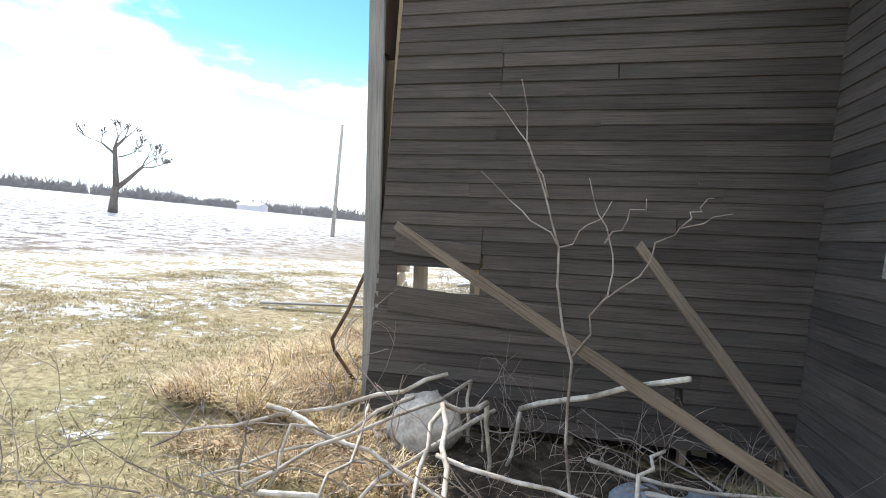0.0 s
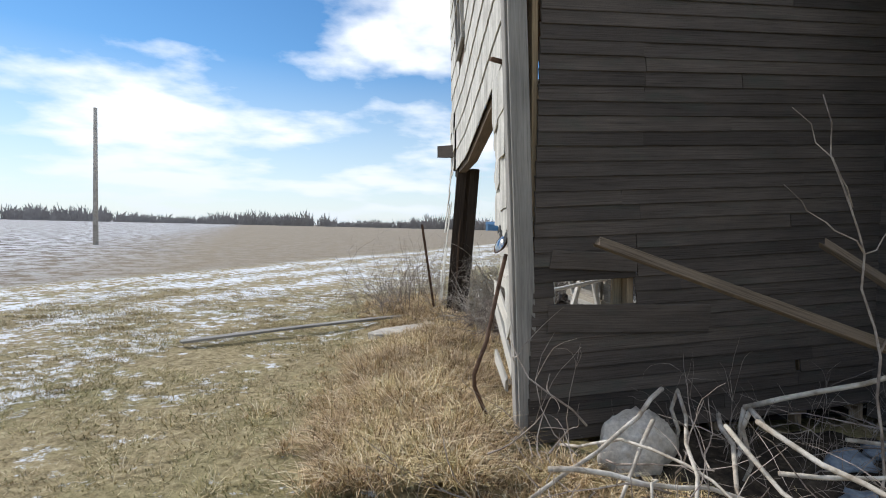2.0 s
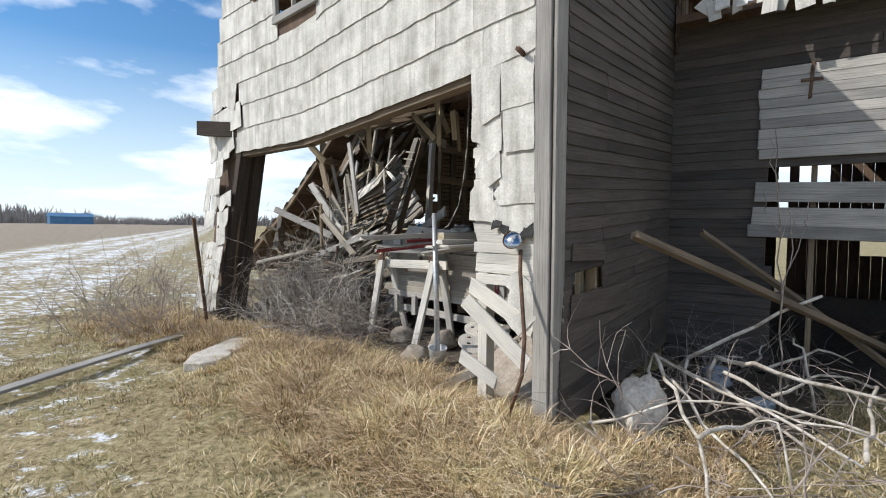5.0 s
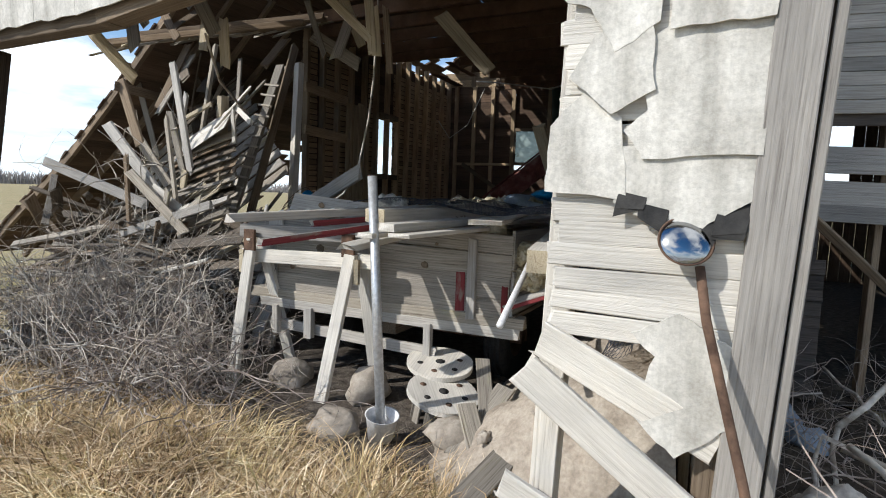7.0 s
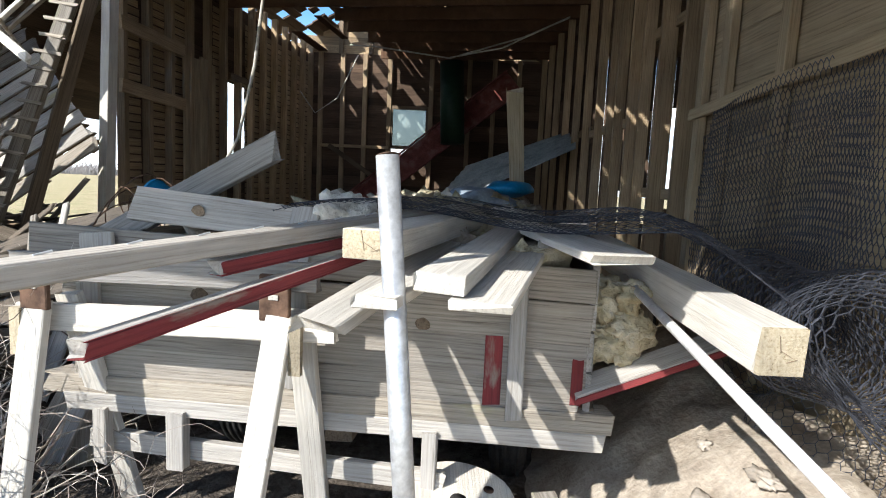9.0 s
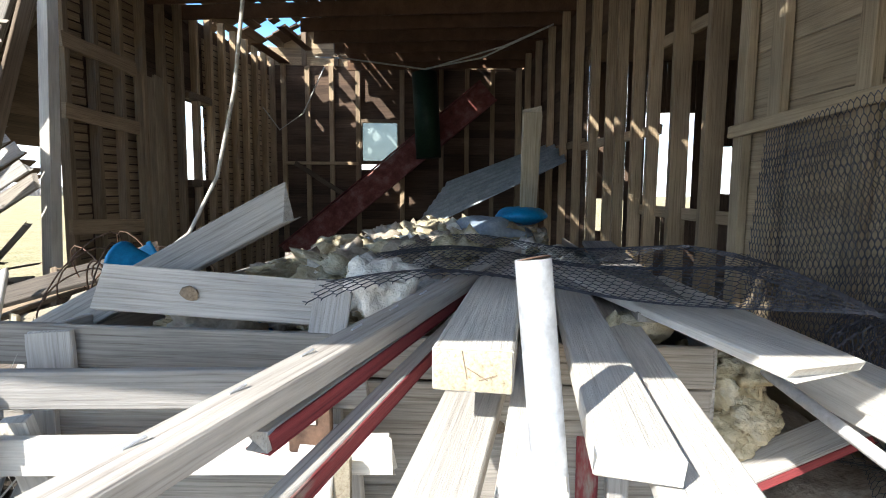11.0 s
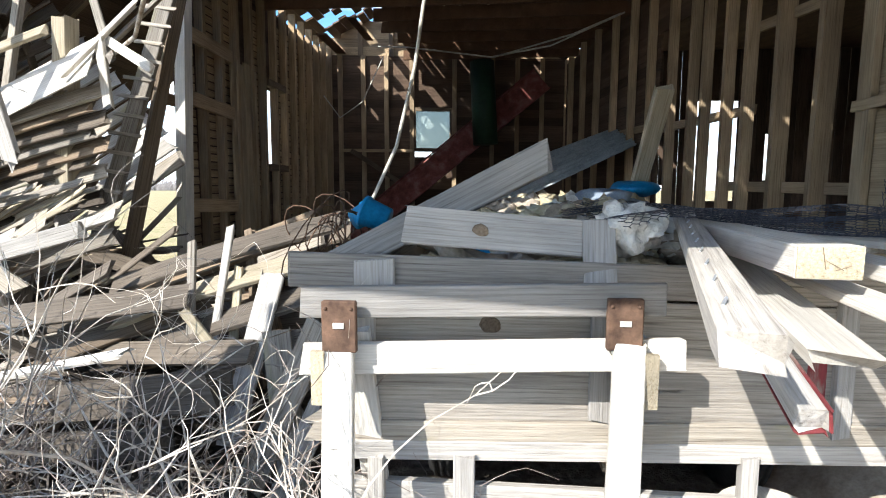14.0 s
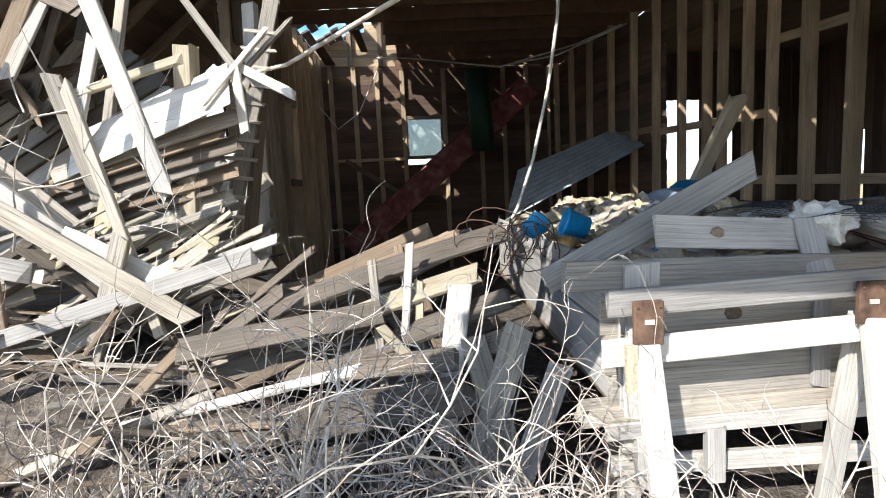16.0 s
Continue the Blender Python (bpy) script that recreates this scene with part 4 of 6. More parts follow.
# ---------------------------------------------------------------- boards lying on the wagon
def lumber(name, label, a, e, w, t, mat, up=(0, 0, 1), category="plank", seg=4, ragged=0.015, bow=0.0, group="boards on the wagon"):
    ob = new(name, board_mesh((Vector(e) - Vector(a)).length, w, t, mat, seg, ragged, bow))
    hang(tagged(ob, label, category, group), None, axes(a, e, up))
    return ob


sawn_a = lumber("timber", "thick square-sawn pale timber on the wagon", (-1.01, 5.773, 1.41), (0.9, 5.6, 1.42), 0.16, 0.088, M_PALE)
lumber("plank", "pale plank with a broken end", (-1.21, 5.84, 1.215), (-0.2, 5.68, 1.33), 0.14, 0.04, M_PALE, ragged=0.05)
lumber("plank", "long pale plank on the wagon", (-1.28, 5.68, 1.30), (1.6, 5.35, 1.36), 0.11, 0.03, M_PALE)
lumber("plank", "thick pale plank with a square end", (-1.275, 5.525, 1.357), (1.5, 5.3, 1.4), 0.13, 0.047, M_PALE)
lumber("plank", "pale plank bowed down beneath another", (-1.295, 5.425, 1.315), (1.4, 5.14, 1.35), 0.15, 0.025, M_PALE)
lumber("plank", "short pale plank with a split end", (-0.92, 5.055, 1.4), (0.7, 5.4, 1.4), 0.2, 0.028, M_PALE, ragged=0.04)
lumber("plank", "grey plank under netting on the wagon", (-0.4, 5.18, 1.38), (1.8, 4.95, 1.42), 0.2, 0.03, M_GREY)
sawn_b = lumber("timber", "thick pale timber with a checked sawn end", (-1.06, 4.68, 1.21), (0.6, 4.93, 1.3), 0.12, 0.13, M_PALE, ragged=0.01)
for bar, w, t in ((sawn_a, 0.16, 0.088), (sawn_b, 0.12, 0.13)):
    hang(tagged(new("sawn_end", box_mesh(-0.018, 0.0, -w / 2 + 0.003, w / 2 - 0.003, -t / 2 + 0.003, t / 2 - 0.003, M_NEWWOOD)), "yellowish sawn end with cracks"), bar, PLACE[bar].copy())
    for k in range(3):
        hang(new("crack", box_mesh(-0.02, -0.016, -w * 0.22, w * (0.02 + 0.06 * k), -0.0007, 0.0007, M_BROWN)), bar, PLACE[bar] @ pose(0, w * 0.1 * (k - 1), t * (-0.2 + 0.2 * k), 50 * k - 20, 0, 0))
grey = lumber("nailed_bar", "long grey bar studded with bent nails", (-1.71, 6.285, 1.385), (0.5, 5.62, 1.48), 0.085, 0.05, M_TRIM, seg=8, ragged=0.05)
for i in range(11):
    p = Vector((-1.6, 6.27, 1.4)).lerp(Vector((0.2, 5.71, 1.48)), i / 10)
    k = new("nail", tube_mesh([p + Vector((0, 0, -0.01)), p + Vector((0.004, 0.004, 0.015)), p + Vector((0.03, -0.012, 0.022))], 0.003, M_PIPE, 5))
    hang(k, grey, Matrix())
red_a = lumber("red_bar", "grey bar with one edge painted red", (-1.22, 6.12, 1.35), (0.4, 5.66, 1.44), 0.05, 0.036, M_GREY)
hang(new("painted_edge", board_mesh(1.68, 0.034, 0.004, M_RED, 3)), red_a, axes((-1.227, 6.096, 1.35), (0.393, 5.636, 1.44), (-0.27, -0.96, 0)) @ Matrix.Translation((0, 0, 0.002)))
hang(new("painted_edge", board_mesh(1.68, 0.05, 0.004, M_RED, 3)), red_a, axes((-1.22, 6.12, 1.330), (0.4, 5.66, 1.420), (0, 0, 1)))
red_b = lumber("red_bar", "long bar painted red along its edge", (-1.63, 6.15, 1.25), (0.5, 5.6, 1.44), 0.045, 0.036, M_GREY)
hang(new("painted_edge", board_mesh(2.2, 0.036, 0.004, M_RED, 3)), red_b, axes((-1.636, 6.128, 1.25), (0.494, 5.578, 1.44), (-0.25, -0.97, 0)) @ Matrix.Translation((0, 0, 0.002)))
hang(new("painted_edge", board_mesh(2.2, 0.045, 0.004, M_RED, 3)), red_b, axes((-1.63, 6.15, 1.229), (0.5, 5.6, 1.419), (0, 0, 1)))
edge = lumber("red_edged_board", "short board with red paint below, propped beside the wagon", (-0.37, 5.1, 0.8), (-0.3, 4.55, 1.03), 0.12, 0.028, M_GREY, (-0.3, 0.3, 1))
hang(new("painted_edge", board_mesh(0.6, 0.026, 0.004, M_RED, 2)), edge, axes((-0.432, 5.09, 0.775), (-0.362, 4.54, 1.005), (-1, 0, 0)))
rod = new("white_rod", tube_mesh([(-1.65, 4.667, 0.975), (-1.0, 4.78, 1.1), (-0.235, 4.919, 1.25)], 0.017, M_WHITE, 10))
tagged(rod, "thin white metal rod leaning out from the wagon", "rod")
PLACE[rod] = Matrix()
lumber("plank", "grey plank with a ragged tip tilted on the heap", (-0.25, 7.35, 1.24), (-0.3, 6.41, 1.725), 0.125, 0.035, M_GREY, (-1, 0, 0.25), ragged=0.045)
lumber("post", "split grey post standing up from the heap", (2.2, 5.41, 1.55), (1.404, 5.456, 2.28), 0.12, 0.07, M_NEWWOOD, (-1, 0, 0), "post", ragged=0.04)

# ---------------------------------------------------------------- sawhorse
horse = thing("sawhorse", (-0.95, 6.6, 0.1), "pale wooden sawhorse with rusty steel brackets", "sawhorse")
board("upper_rail", (-0.745, 7.257, 1.219), (-0.675, 6.058, 1.237), 0.107, 0.034, M_GREY, horse, (-1, 0, 0))
board("lower_rail", (-0.72, 7.27, 1.015), (-0.677, 5.994, 1.055), 0.107, 0.034, M_PALE, horse, (-1, 0, 0))
for a, e in (((-1.0, 7.09, 0.03), (-0.775, 7.125, 1.09)), ((-0.97, 6.25, 0.03), (-0.72, 6.18, 1.1)), ((-0.38, 7.05, 0.04), (-0.66, 7.1, 1.1)), ((-0.42, 6.13, 0.04), (-0.63, 6.15, 1.1))):
    board("leg", a, e, 0.1, 0.04, M_PALE, horse, (-1, 0, 0.2))
for x, ty, tz in ((-0.79, 7.118, 1.15), (-0.728, 6.2, 1.163)):
    br = part("bracket", box_mesh(-0.012, 0.012, -0.057, 0.057, -0.085, 0.085, M_RUST), horse, Matrix.Translation((x, ty, tz)), "rusty steel bracket")
    br.modifiers.new("worn", "BEVEL").width = 0.004
    hang(new("slot", box_mesh(-0.004, 0.004, -0.018, 0.018, -0.009, 0.009, M_PALE)), br, Matrix.Translation((x - 0.0135, ty, tz + 0.005)))
    for q in (-0.042, 0.042):
        hang(new("rivet", blob_mesh(0.006, 0.007, 0.007, M_RUST, 1, 0.0, 1)), br, Matrix.Translation((x - 0.013, ty + q, tz + 0.06)))
    part("cleat", box_mesh(-0.012, 0.012, -0.022, 0.022, -0.09, 0.09, M_NEWWOOD), horse, Matrix.Translation((x - 0.012, ty + (0.07 if ty > 7 else -0.085), 0.98)))

# ---------------------------------------------------------------- standing pipe, spools, stones, dirt
pipe = thing("pipe", (-1.48, 5.38, 0.1), "galvanized steel pipe standing in a white bucket", "pipe")
part("tube", tube_mesh([(-1.27, 5.535, 0.15), (-1.205, 5.678, 1.653)], 0.029, M_PIPE, 20), pipe)
part("cut_end", tube_mesh([(-1.205, 5.678, 1.6525), (-1.2046, 5.6784, 1.6545)], 0.027, M_RUST, 20), pipe)
bucket = new("bucket", lathe_mesh([(0.0, 0.0), (0.075, 0.0), (0.098, 0.15), (0.105, 0.155), (0.094, 0.15), (0.072, 0.02), (0.0, 0.02)], 24, M_WHITE))
hang(tagged(bucket, "battered white plastic bucket on the ground", "bucket"), None, Matrix.Translation((-1.28, 5.53, 0.09)) @ pose(0, 0, 0, 8, -6, 0))


def spool(at, r, turn, label):
    s = thing("cable_spool", at, label, "spool", "old spools under the wagon")
    m0 = Matrix.Translation(at) @ pose(0, 0, 0, *turn)
    bm = bmesh.new()
    bmesh.ops.create_cone(bm, cap_ends=True, segments=32, radius1=r, radius2=r, depth=0.035)
    for v in bm.verts:
        v.co.xy *= 1 + 0.05 * noise.noise(v.co * 6)
    me = bpy.data.meshes.new("disc")
    bm.to_mesh(me)
    bm.free()
    me.materials.append(M_PALE)
    d = part("disc", me, s, m0)
    # No hole is cut: dark discs on the face colour in their shade.
    for k in range(6):
        a = k * math.pi / 3
        rr_ = 0.0 if k == 0 else r * 0.62
        hang(new("hole", tube_mesh([(rr_ * math.cos(a), rr_ * math.sin(a), 0.0178), (rr_ * math.cos(a), rr_ * math.sin(a), 0.0195)], 0.035 if k == 0 else 0.022, M_TARP if k % 2 == 0 else M_RUST, 14)), d, m0)
    for k in range(10):
        a = k * math.pi / 5
        part("slat", board_mesh(0.26, 0.07, 0.018, M_DEBRIS, 1), s, axes(m0 @ Vector((r * 0.75 * math.cos(a), r * 0.75 * math.sin(a), -0.28)), m0 @ Vector((r * 0.75 * math.cos(a), r * 0.75 * math.sin(a), -0.02)), m0.to_3x3() @ Vector((math.cos(a), math.sin(a), 0))))


spool((-0.5, 5.53, 0.335), 0.24, (5, -9, 10), "pale weathered wooden spool with round holes, under the wagon")
spool((-0.78, 5.36, 0.235), 0.24, (6, -14, 40), "chipped wooden spool lying in front of another")
for k, (x, y, z, rx, ry, rz) in enumerate(((-0.72, 6.0, 0.14, 0.22, 0.17, 0.16), (-0.75, 6.72, 0.1, 0.2, 0.2, 0.15), (-1.3, 5.85, 0.09, 0.15, 0.19, 0.13), (-1.05, 5.15, 0.1, 0.16, 0.2, 0.12))):
    hang(tagged(new("stone", blob_mesh(rx * 0.85, ry * 0.85, rz * 0.85, M_STONE, k + 2, 0.35, 3)), "pale rounded fieldstone in the dry grass", "stone", "stones by the opening"), None, Matrix.Translation((x, y, z)))
for k, (a, e, w) in enumerate((((-1.25, 5.05, 0.08), (-0.7, 4.95, 0.33), 0.14), ((-1.3, 4.85, 0.06), (-1.0, 5.1, 0.3), 0.12), ((-1.9, 4.8, 0.12), (-0.7, 4.62, 0.3), 0.16), ((-1.1, 4.9, 0.15), (-0.5, 5.2, 0.42), 0.1))):
    lumber("board_scrap", "splintered scrap board by the wagon", a, e, w, 0.02, M_DEBRIS, group="scrap boards")


def mound(name, label, cx, cy, rx, ry, h, mat, n_=36, seed=1, power=1.3, base=-0.08):
    v, f = [], []
    for i in range(n_ + 1):
        for j in range(n_ + 1):
            u, w = 2 * i / n_ - 1, 2 * j / n_ - 1
            k = max(0.0, 1 - (u * u + w * w)) ** power
            x, y = cx + u * rx, cy + w * ry
            z = base + k * h + (0.05 * noise.noise((x * 3, y * 3, seed)) + 0.03 * noise.noise((x * 9, y * 9, seed))) * min(1, k * 4)
            v.append((x, y, z))
    for i in range(n_):
        for j in range(n_):
            p = i * (n_ + 1) + j
            f.append((p, p + n_ + 1, p + n_ + 2, p + 1))
    ob = tagged(new(name, mesh_of(name, v, f, mat, True)), label, "heap", kind="stuff")
    PLACE[ob] = Matrix()
    return ob


def smooth(a):
    a = min(1.0, max(0.0, a))
    return a * a * (3 - 2 * a)


v, f = [], []
for i in range(61):
    for j in range(31):
        x = -1.7 + 4.2 * i / 60
        y = side_y(x) + 0.2 + (5.35 - side_y(x) - 0.2) * j / 30
        k = smooth((5.3 - y) / 1.0) * smooth((x + 1.75) / 0.8)
        z = 0.04 + 0.64 * k + (0.09 * noise.noise((x * 2.1, y * 2.1, 3)) + 0.05 * noise.noise((x * 6, y * 6, 5)) + 0.02 * noise.noise((x * 17, y * 17, 8))) * min(1, k * 3 + 0.2)
        v.append((x, y, z))
f = [(i * 31 + j, i * 31 + j + 1, (i + 1) * 31 + j + 1, (i + 1) * 31 + j) for i in range(60) for j in range(30)]
bank = tagged(new("dirt_bank", mesh_of("bank", v, [tuple(reversed(q)) for q in f], M_DIRT, True)), "bare dry dirt banked against the side wall", "dirt", kind="stuff")
rubbish = random.Random(14)
for k in range(9):
    x, y = rubbish.uniform(-1.35, -0.2), rubbish.uniform(4.35, 5.1)
    r = rubbish.uniform(0.025, 0.06)
    hang(tagged(new("stone", blob_mesh(r, r * 0.75, r * 0.5, M_STONE, 40 + k, 0.9, 3, None, 1.3)), "small broken stone on the dirt bank", "stone", "stones on the dirt"), None, Matrix.Translation((x, y, 0.04 + 0.64 * smooth((5.3 - y) / 1.0) * smooth((x + 1.75) / 0.8) + r * 0.2)))
yard = tagged(new("floor_rear", mesh_of("floor_rear", [(1.3, -1.2, 0.05), (9.7, -1.2, 0.05), (9.7, 5.0, 0.05), (1.0, 3.95, 0.05)], [(0, 1, 2, 3)], M_LITTER)), "dark dirt floor of the rear building", "floor", kind="structure")
floor = tagged(new("floor", mesh_of("floor", [(-1.75, 3.8, 0.055), (9, 5.2, 0.055), (8.6, 10.0, 0.055), (-1.8, 10.0, 0.055)], [(0, 1, 2, 3)], M_RUBBLE)), "trodden bare dirt floor", "floor", kind="structure")

# ---------------------------------------------------------------- round mirror on a bent rod, against the pier
mirror = thing("round_mirror", (-2.3, 3.75, 0.1), "small round mirror on a rusty bent rod against the pier", "mirror")
mm = Matrix.Translation((-2.1, 3.915, 1.435)) @ pose(0, 0, 0, 0, -62, 14)
part("rim", lathe_mesh([(0.0, -0.03), (0.04, -0.025), (0.078, 0.0), (0.083, 0.008), (0.078, 0.01), (0.075, 0.004)], 28, M_RUST), mirror, mm)
part("glass", lathe_mesh([(0.0, 0.026), (0.02, 0.0248), (0.04, 0.0212), (0.06, 0.0138), (0.07, 0.008), (0.076, 0.004)], 40, M_CHROME), mirror, mm)
part("rod", tube_mesh([(-2.07, 3.87, 1.36), (-2.11, 3.84, 1.2), (-2.22, 3.71, 0.75), (-2.31, 3.66, 0.52), (-2.3, 3.7, 0.42), (-2.16, 3.9, 0.1)], 0.015, M_RUST, 10), mirror)
lumber("nail_peg", "rusty spike sticking out of the shingles", (front_x(3.8, 2.75) + 0.02, 3.83, 2.74), (front_x(3.8, 2.75) - 0.1, 3.81, 2.76), 0.03, 0.03, M_RUST, (0, 0, 1), "spike", group="spikes")

# ---------------------------------------------------------------- inside the barn
cord = new("cord", tube_mesh([(0.5, 7.46, 1.38), (0.7, 7.33, 1.54), (0.78, 7.2, 1.85), (0.78, 7.09, 2.3), (0.76, 7.02, 2.74), (0.76, 6.96, 4.1)], 0.011, M_CORD, 8))
tagged(cord, "pale cord hanging from the joists into the heap", "cord")
PLACE[cord] = Matrix()
for k, pts in enumerate((((5.2, 4.9, 3.95), (5.4, 5.5, 3.75), (5.8, 6.6, 3.55), (6.5, 8.0, 3.9), (7.0, 8.6, 4.05)), ((5.0, 4.9, 3.9), (5.4, 5.8, 3.6), (5.8, 6.6, 3.56)), ((7.5, 8.6, 4.0), (7.5, 9.0, 3.2), (7.4, 9.4, 2.9), (7.4, 9.7, 3.3)))):
    c = new("wire", tube_mesh(pts, 0.012, M_CORD, 6))
    tagged(c, "slack old wire strung under the joists", "wire", "wires under the joists")
    PLACE[c] = Matrix()
# corrugated sheet
v, f = [], []
c_bl, c_br, c_tl, c_tr = Vector((4.9, 6.75, 1.2)), Vector((4.85, 4.72, 2.18)), Vector((6.2, 6.3, 1.97)), Vector((6.1, 4.64, 2.58))
for i in range(61):
    for j in range(9):
        p = c_bl.lerp(c_tl, i / 60).lerp(c_br.lerp(c_tr, i / 60), j / 8)
        v.append(p + Vector((-0.3, 0, 0.9)) * 0.014 * math.sin(i * 0.9))
f = [(i * 9 + j, i * 9 + j + 1, (i + 1) * 9 + j + 1, (i + 1) * 9 + j) for i in range(60) for j in range(8)]
sheet = new("steel_sheet", mesh_of("sheet", v, f, M_ZINC, True))
sheet.modifiers.new("thick", "SOLIDIFY").thickness = 0.003
tagged(sheet, "slanting corrugated steel sheet, dull blue grey", "sheet")
PLACE[sheet] = Matrix()
conveyor = thing("grain_elevator", (7.8, 7.5, 1), "faded red farm elevator trough propped against the end wall", "elevator")
board("trough", (7.55, 9.35, 0.62), (8.0, 5.68, 3.66), 0.46, 0.04, M_REDSTEEL, conveyor, (-1, 0, 0.3))
for s in (-0.23, 0.23):
    o = Vector((-0.06, s * 0.64, s * 0.77))
    board("side_rail", Vector((7.55, 9.35, 0.62)) + o, Vector((8.0, 5.68, 3.66)) + o, 0.1, 0.02, M_REDSTEEL, conveyor, (0, 0.64, 0.77))
drum = new("green_tank", tube_mesh([(7.35, 6.72, 2.4), (7.4, 6.8, 3.85)], [0.22, 0.22], M_GREEN, 24))
tagged(drum, "dark green steel cylinder hung by the end wall", "tank")
PLACE[drum] = Matrix()


def pail(at, r, h, turn, label):
    return hang(tagged(new("pail", lathe_mesh([(0, 0), (r * 0.8, 0), (r, h), (r * 1.06, h), (r * 1.06, h - 0.02), (r * 0.98, h - 0.01), (r * 0.76, 0.01), (0, 0.01)], 24, M_BLUE)), label, "pail", "blue pails on the heap"), None, Matrix.Translation(at) @ pose(0, 0, 0, *turn))


pail((0.27, 7.34, 1.43), 0.065, 0.1, (60, 30, 20), "bright blue plastic pail tipped on the heap")
pail((-0.02, 7.1, 1.45), 0.07, 0.13, (-70, 10, 0), "bright blue plastic pail lying on its side")
pail((-0.1, 6.75, 1.2), 0.1, 0.2, (80, 0, 60), "bright blue plastic pail half buried behind boards")
hang(tagged(new("blue_lid", blob_mesh(0.28, 0.2, 0.07, M_BLUE, 4, 0.15)), "crumpled bright blue plastic cover on the heap", "cover"), None, Matrix.Translation((2.03, 5.47, 1.6)))
hang(tagged(new("rag", blob_mesh(0.28, 0.24, 0.1, M_CLOTH, 7, 0.5)), "blue grey rag on the insulation", "rag"), None, Matrix.Translation((1.8, 5.7, 1.5)))
# heaped insulation in the wagon
rw_ = random.Random(9)
wool = thing("insulation_heap", (1, 6, 1), "heap of torn yellow and white insulation wool in the wagon", "insulation")
for k in range(190):
    x, y = rw_.uniform(-0.25, 3.2), rw_.uniform(5.25, 6.95)
    s = rw_.uniform(0.05, 0.13)
    z = 1.25 + 0.2 * math.sin(min(1, max(0, (x + 0.3) / 2.4)) * math.pi * 0.6) * (0.4 + 0.6 * math.exp(-((y - 6.0) ** 2) / 0.5)) + rw_.uniform(-0.06, 0.03)
    part("clump", blob_mesh(s * rw_.uniform(0.8, 1.5), s * rw_.uniform(0.7, 1.5), s * rw_.uniform(0.4, 0.8), rw_.choice((M_WOOL, M_WOOL, M_WHITE_WOOL, M_DIRT)), k, 0.9, 3, None, 1.6), wool, Matrix.Translation((x, y, z)) @ pose(0, 0, 0, rw_.uniform(-30, 30), rw_.uniform(-30, 30), rw_.uniform(0, 180)))
part("wool_bed", blob_mesh(1.5, 0.8, 0.24, M_WOOL, 5, 0.25, 5, None, 2.5), wool, Matrix.Translation((1.5, 6.1, 1.14)))
for k in range(9):
    s = rw_.uniform(0.05, 0.09)
    part("clump", blob_mesh(s, s * 1.2, s, M_WOOL, 77 + k, 0.6, 4, None, 1.2), wool, Matrix.Translation((-0.3 + rw_.uniform(-0.05, 0.08), 4.94 + rw_.uniform(-0.1, 0.09), 1.07 + rw_.uniform(-0.12, 0.12))))
part("clump", blob_mesh(0.14, 0.12, 0.1, M_WHITE_WOOL, 78, 0.5, 4, None, 1.4), wool, Matrix.Translation((-0.3, 6.1, 1.44)))

# ---------------------------------------------------------------- chicken wire
def netting(name, label, point, nu, nv, r=0.0017):
    """Hexagonal wire: point(u, v) gives the place on the sheet."""
    vs, fs = [], []

    def seg(p, q):
        d = (q - p).normalized()
        u = d.orthogonal().normalized() * r
        w = d.cross(u)
        k = len(vs)
        for o in (p, q):
            vs.extend((o + u, o - u * 0.5 + w * 0.87, o - u * 0.5 - w * 0.87))
        fs.extend(((k, k + 1, k + 4, k + 3), (k + 1, k + 2, k + 5, k + 4), (k + 2, k, k + 3, k + 5)))

    for i in range(nu):
        for j in range(nv):
            o = 0.5 * (j % 2)
            a = Vector(point((i + o) / nu, j / nv))
            c = Vector(point((i + o) / nu, (j + 0.45) / nv))
            seg(a, c)
            for s in (-0.5, 0.5):
                seg(c, Vector(point((i + o + s) / nu, (j + 1) / nv)))
    ob = tagged(new(name, mesh_of(name, vs, fs, M_WIRE)), label, "netting")
    PLACE[ob] = Matrix()
    return ob


def drape(u, v):
    x = -0.75 + 1.6 * v + 0.25 * math.sin(u * 4)
    y = 6.2 - 1.75 * u
    z = 1.475 + 0.03 * math.sin(u * 9) + 0.025 * math.sin(v * 13 + u * 5) - 0.28 * max(0, u - 0.8) / 0.2 * (1 - v)
    return (x, y, z)


def roll(u, v):
    a = 2 * math.pi * u * 2.0
    r = (0.21 - 0.07 * u) * (1 + 0.1 * math.sin(3 * a + 6 * v))
    return (-1.02 + 0.8 * v + 0.05 * math.sin(a), 4.36 + r * math.cos(a) + 0.05 * v, 1.16 + r * math.sin(a) * 1.05 + 0.03 * math.sin(v * 9))


def sheet_net(u, v):
    return (-0.5 + 1.45 * u, 4.07 + 0.22 * u + 0.04 * math.sin(u * 7 + v * 3), 0.9 + 1.25 * v + 0.05 * math.sin(u * 5))


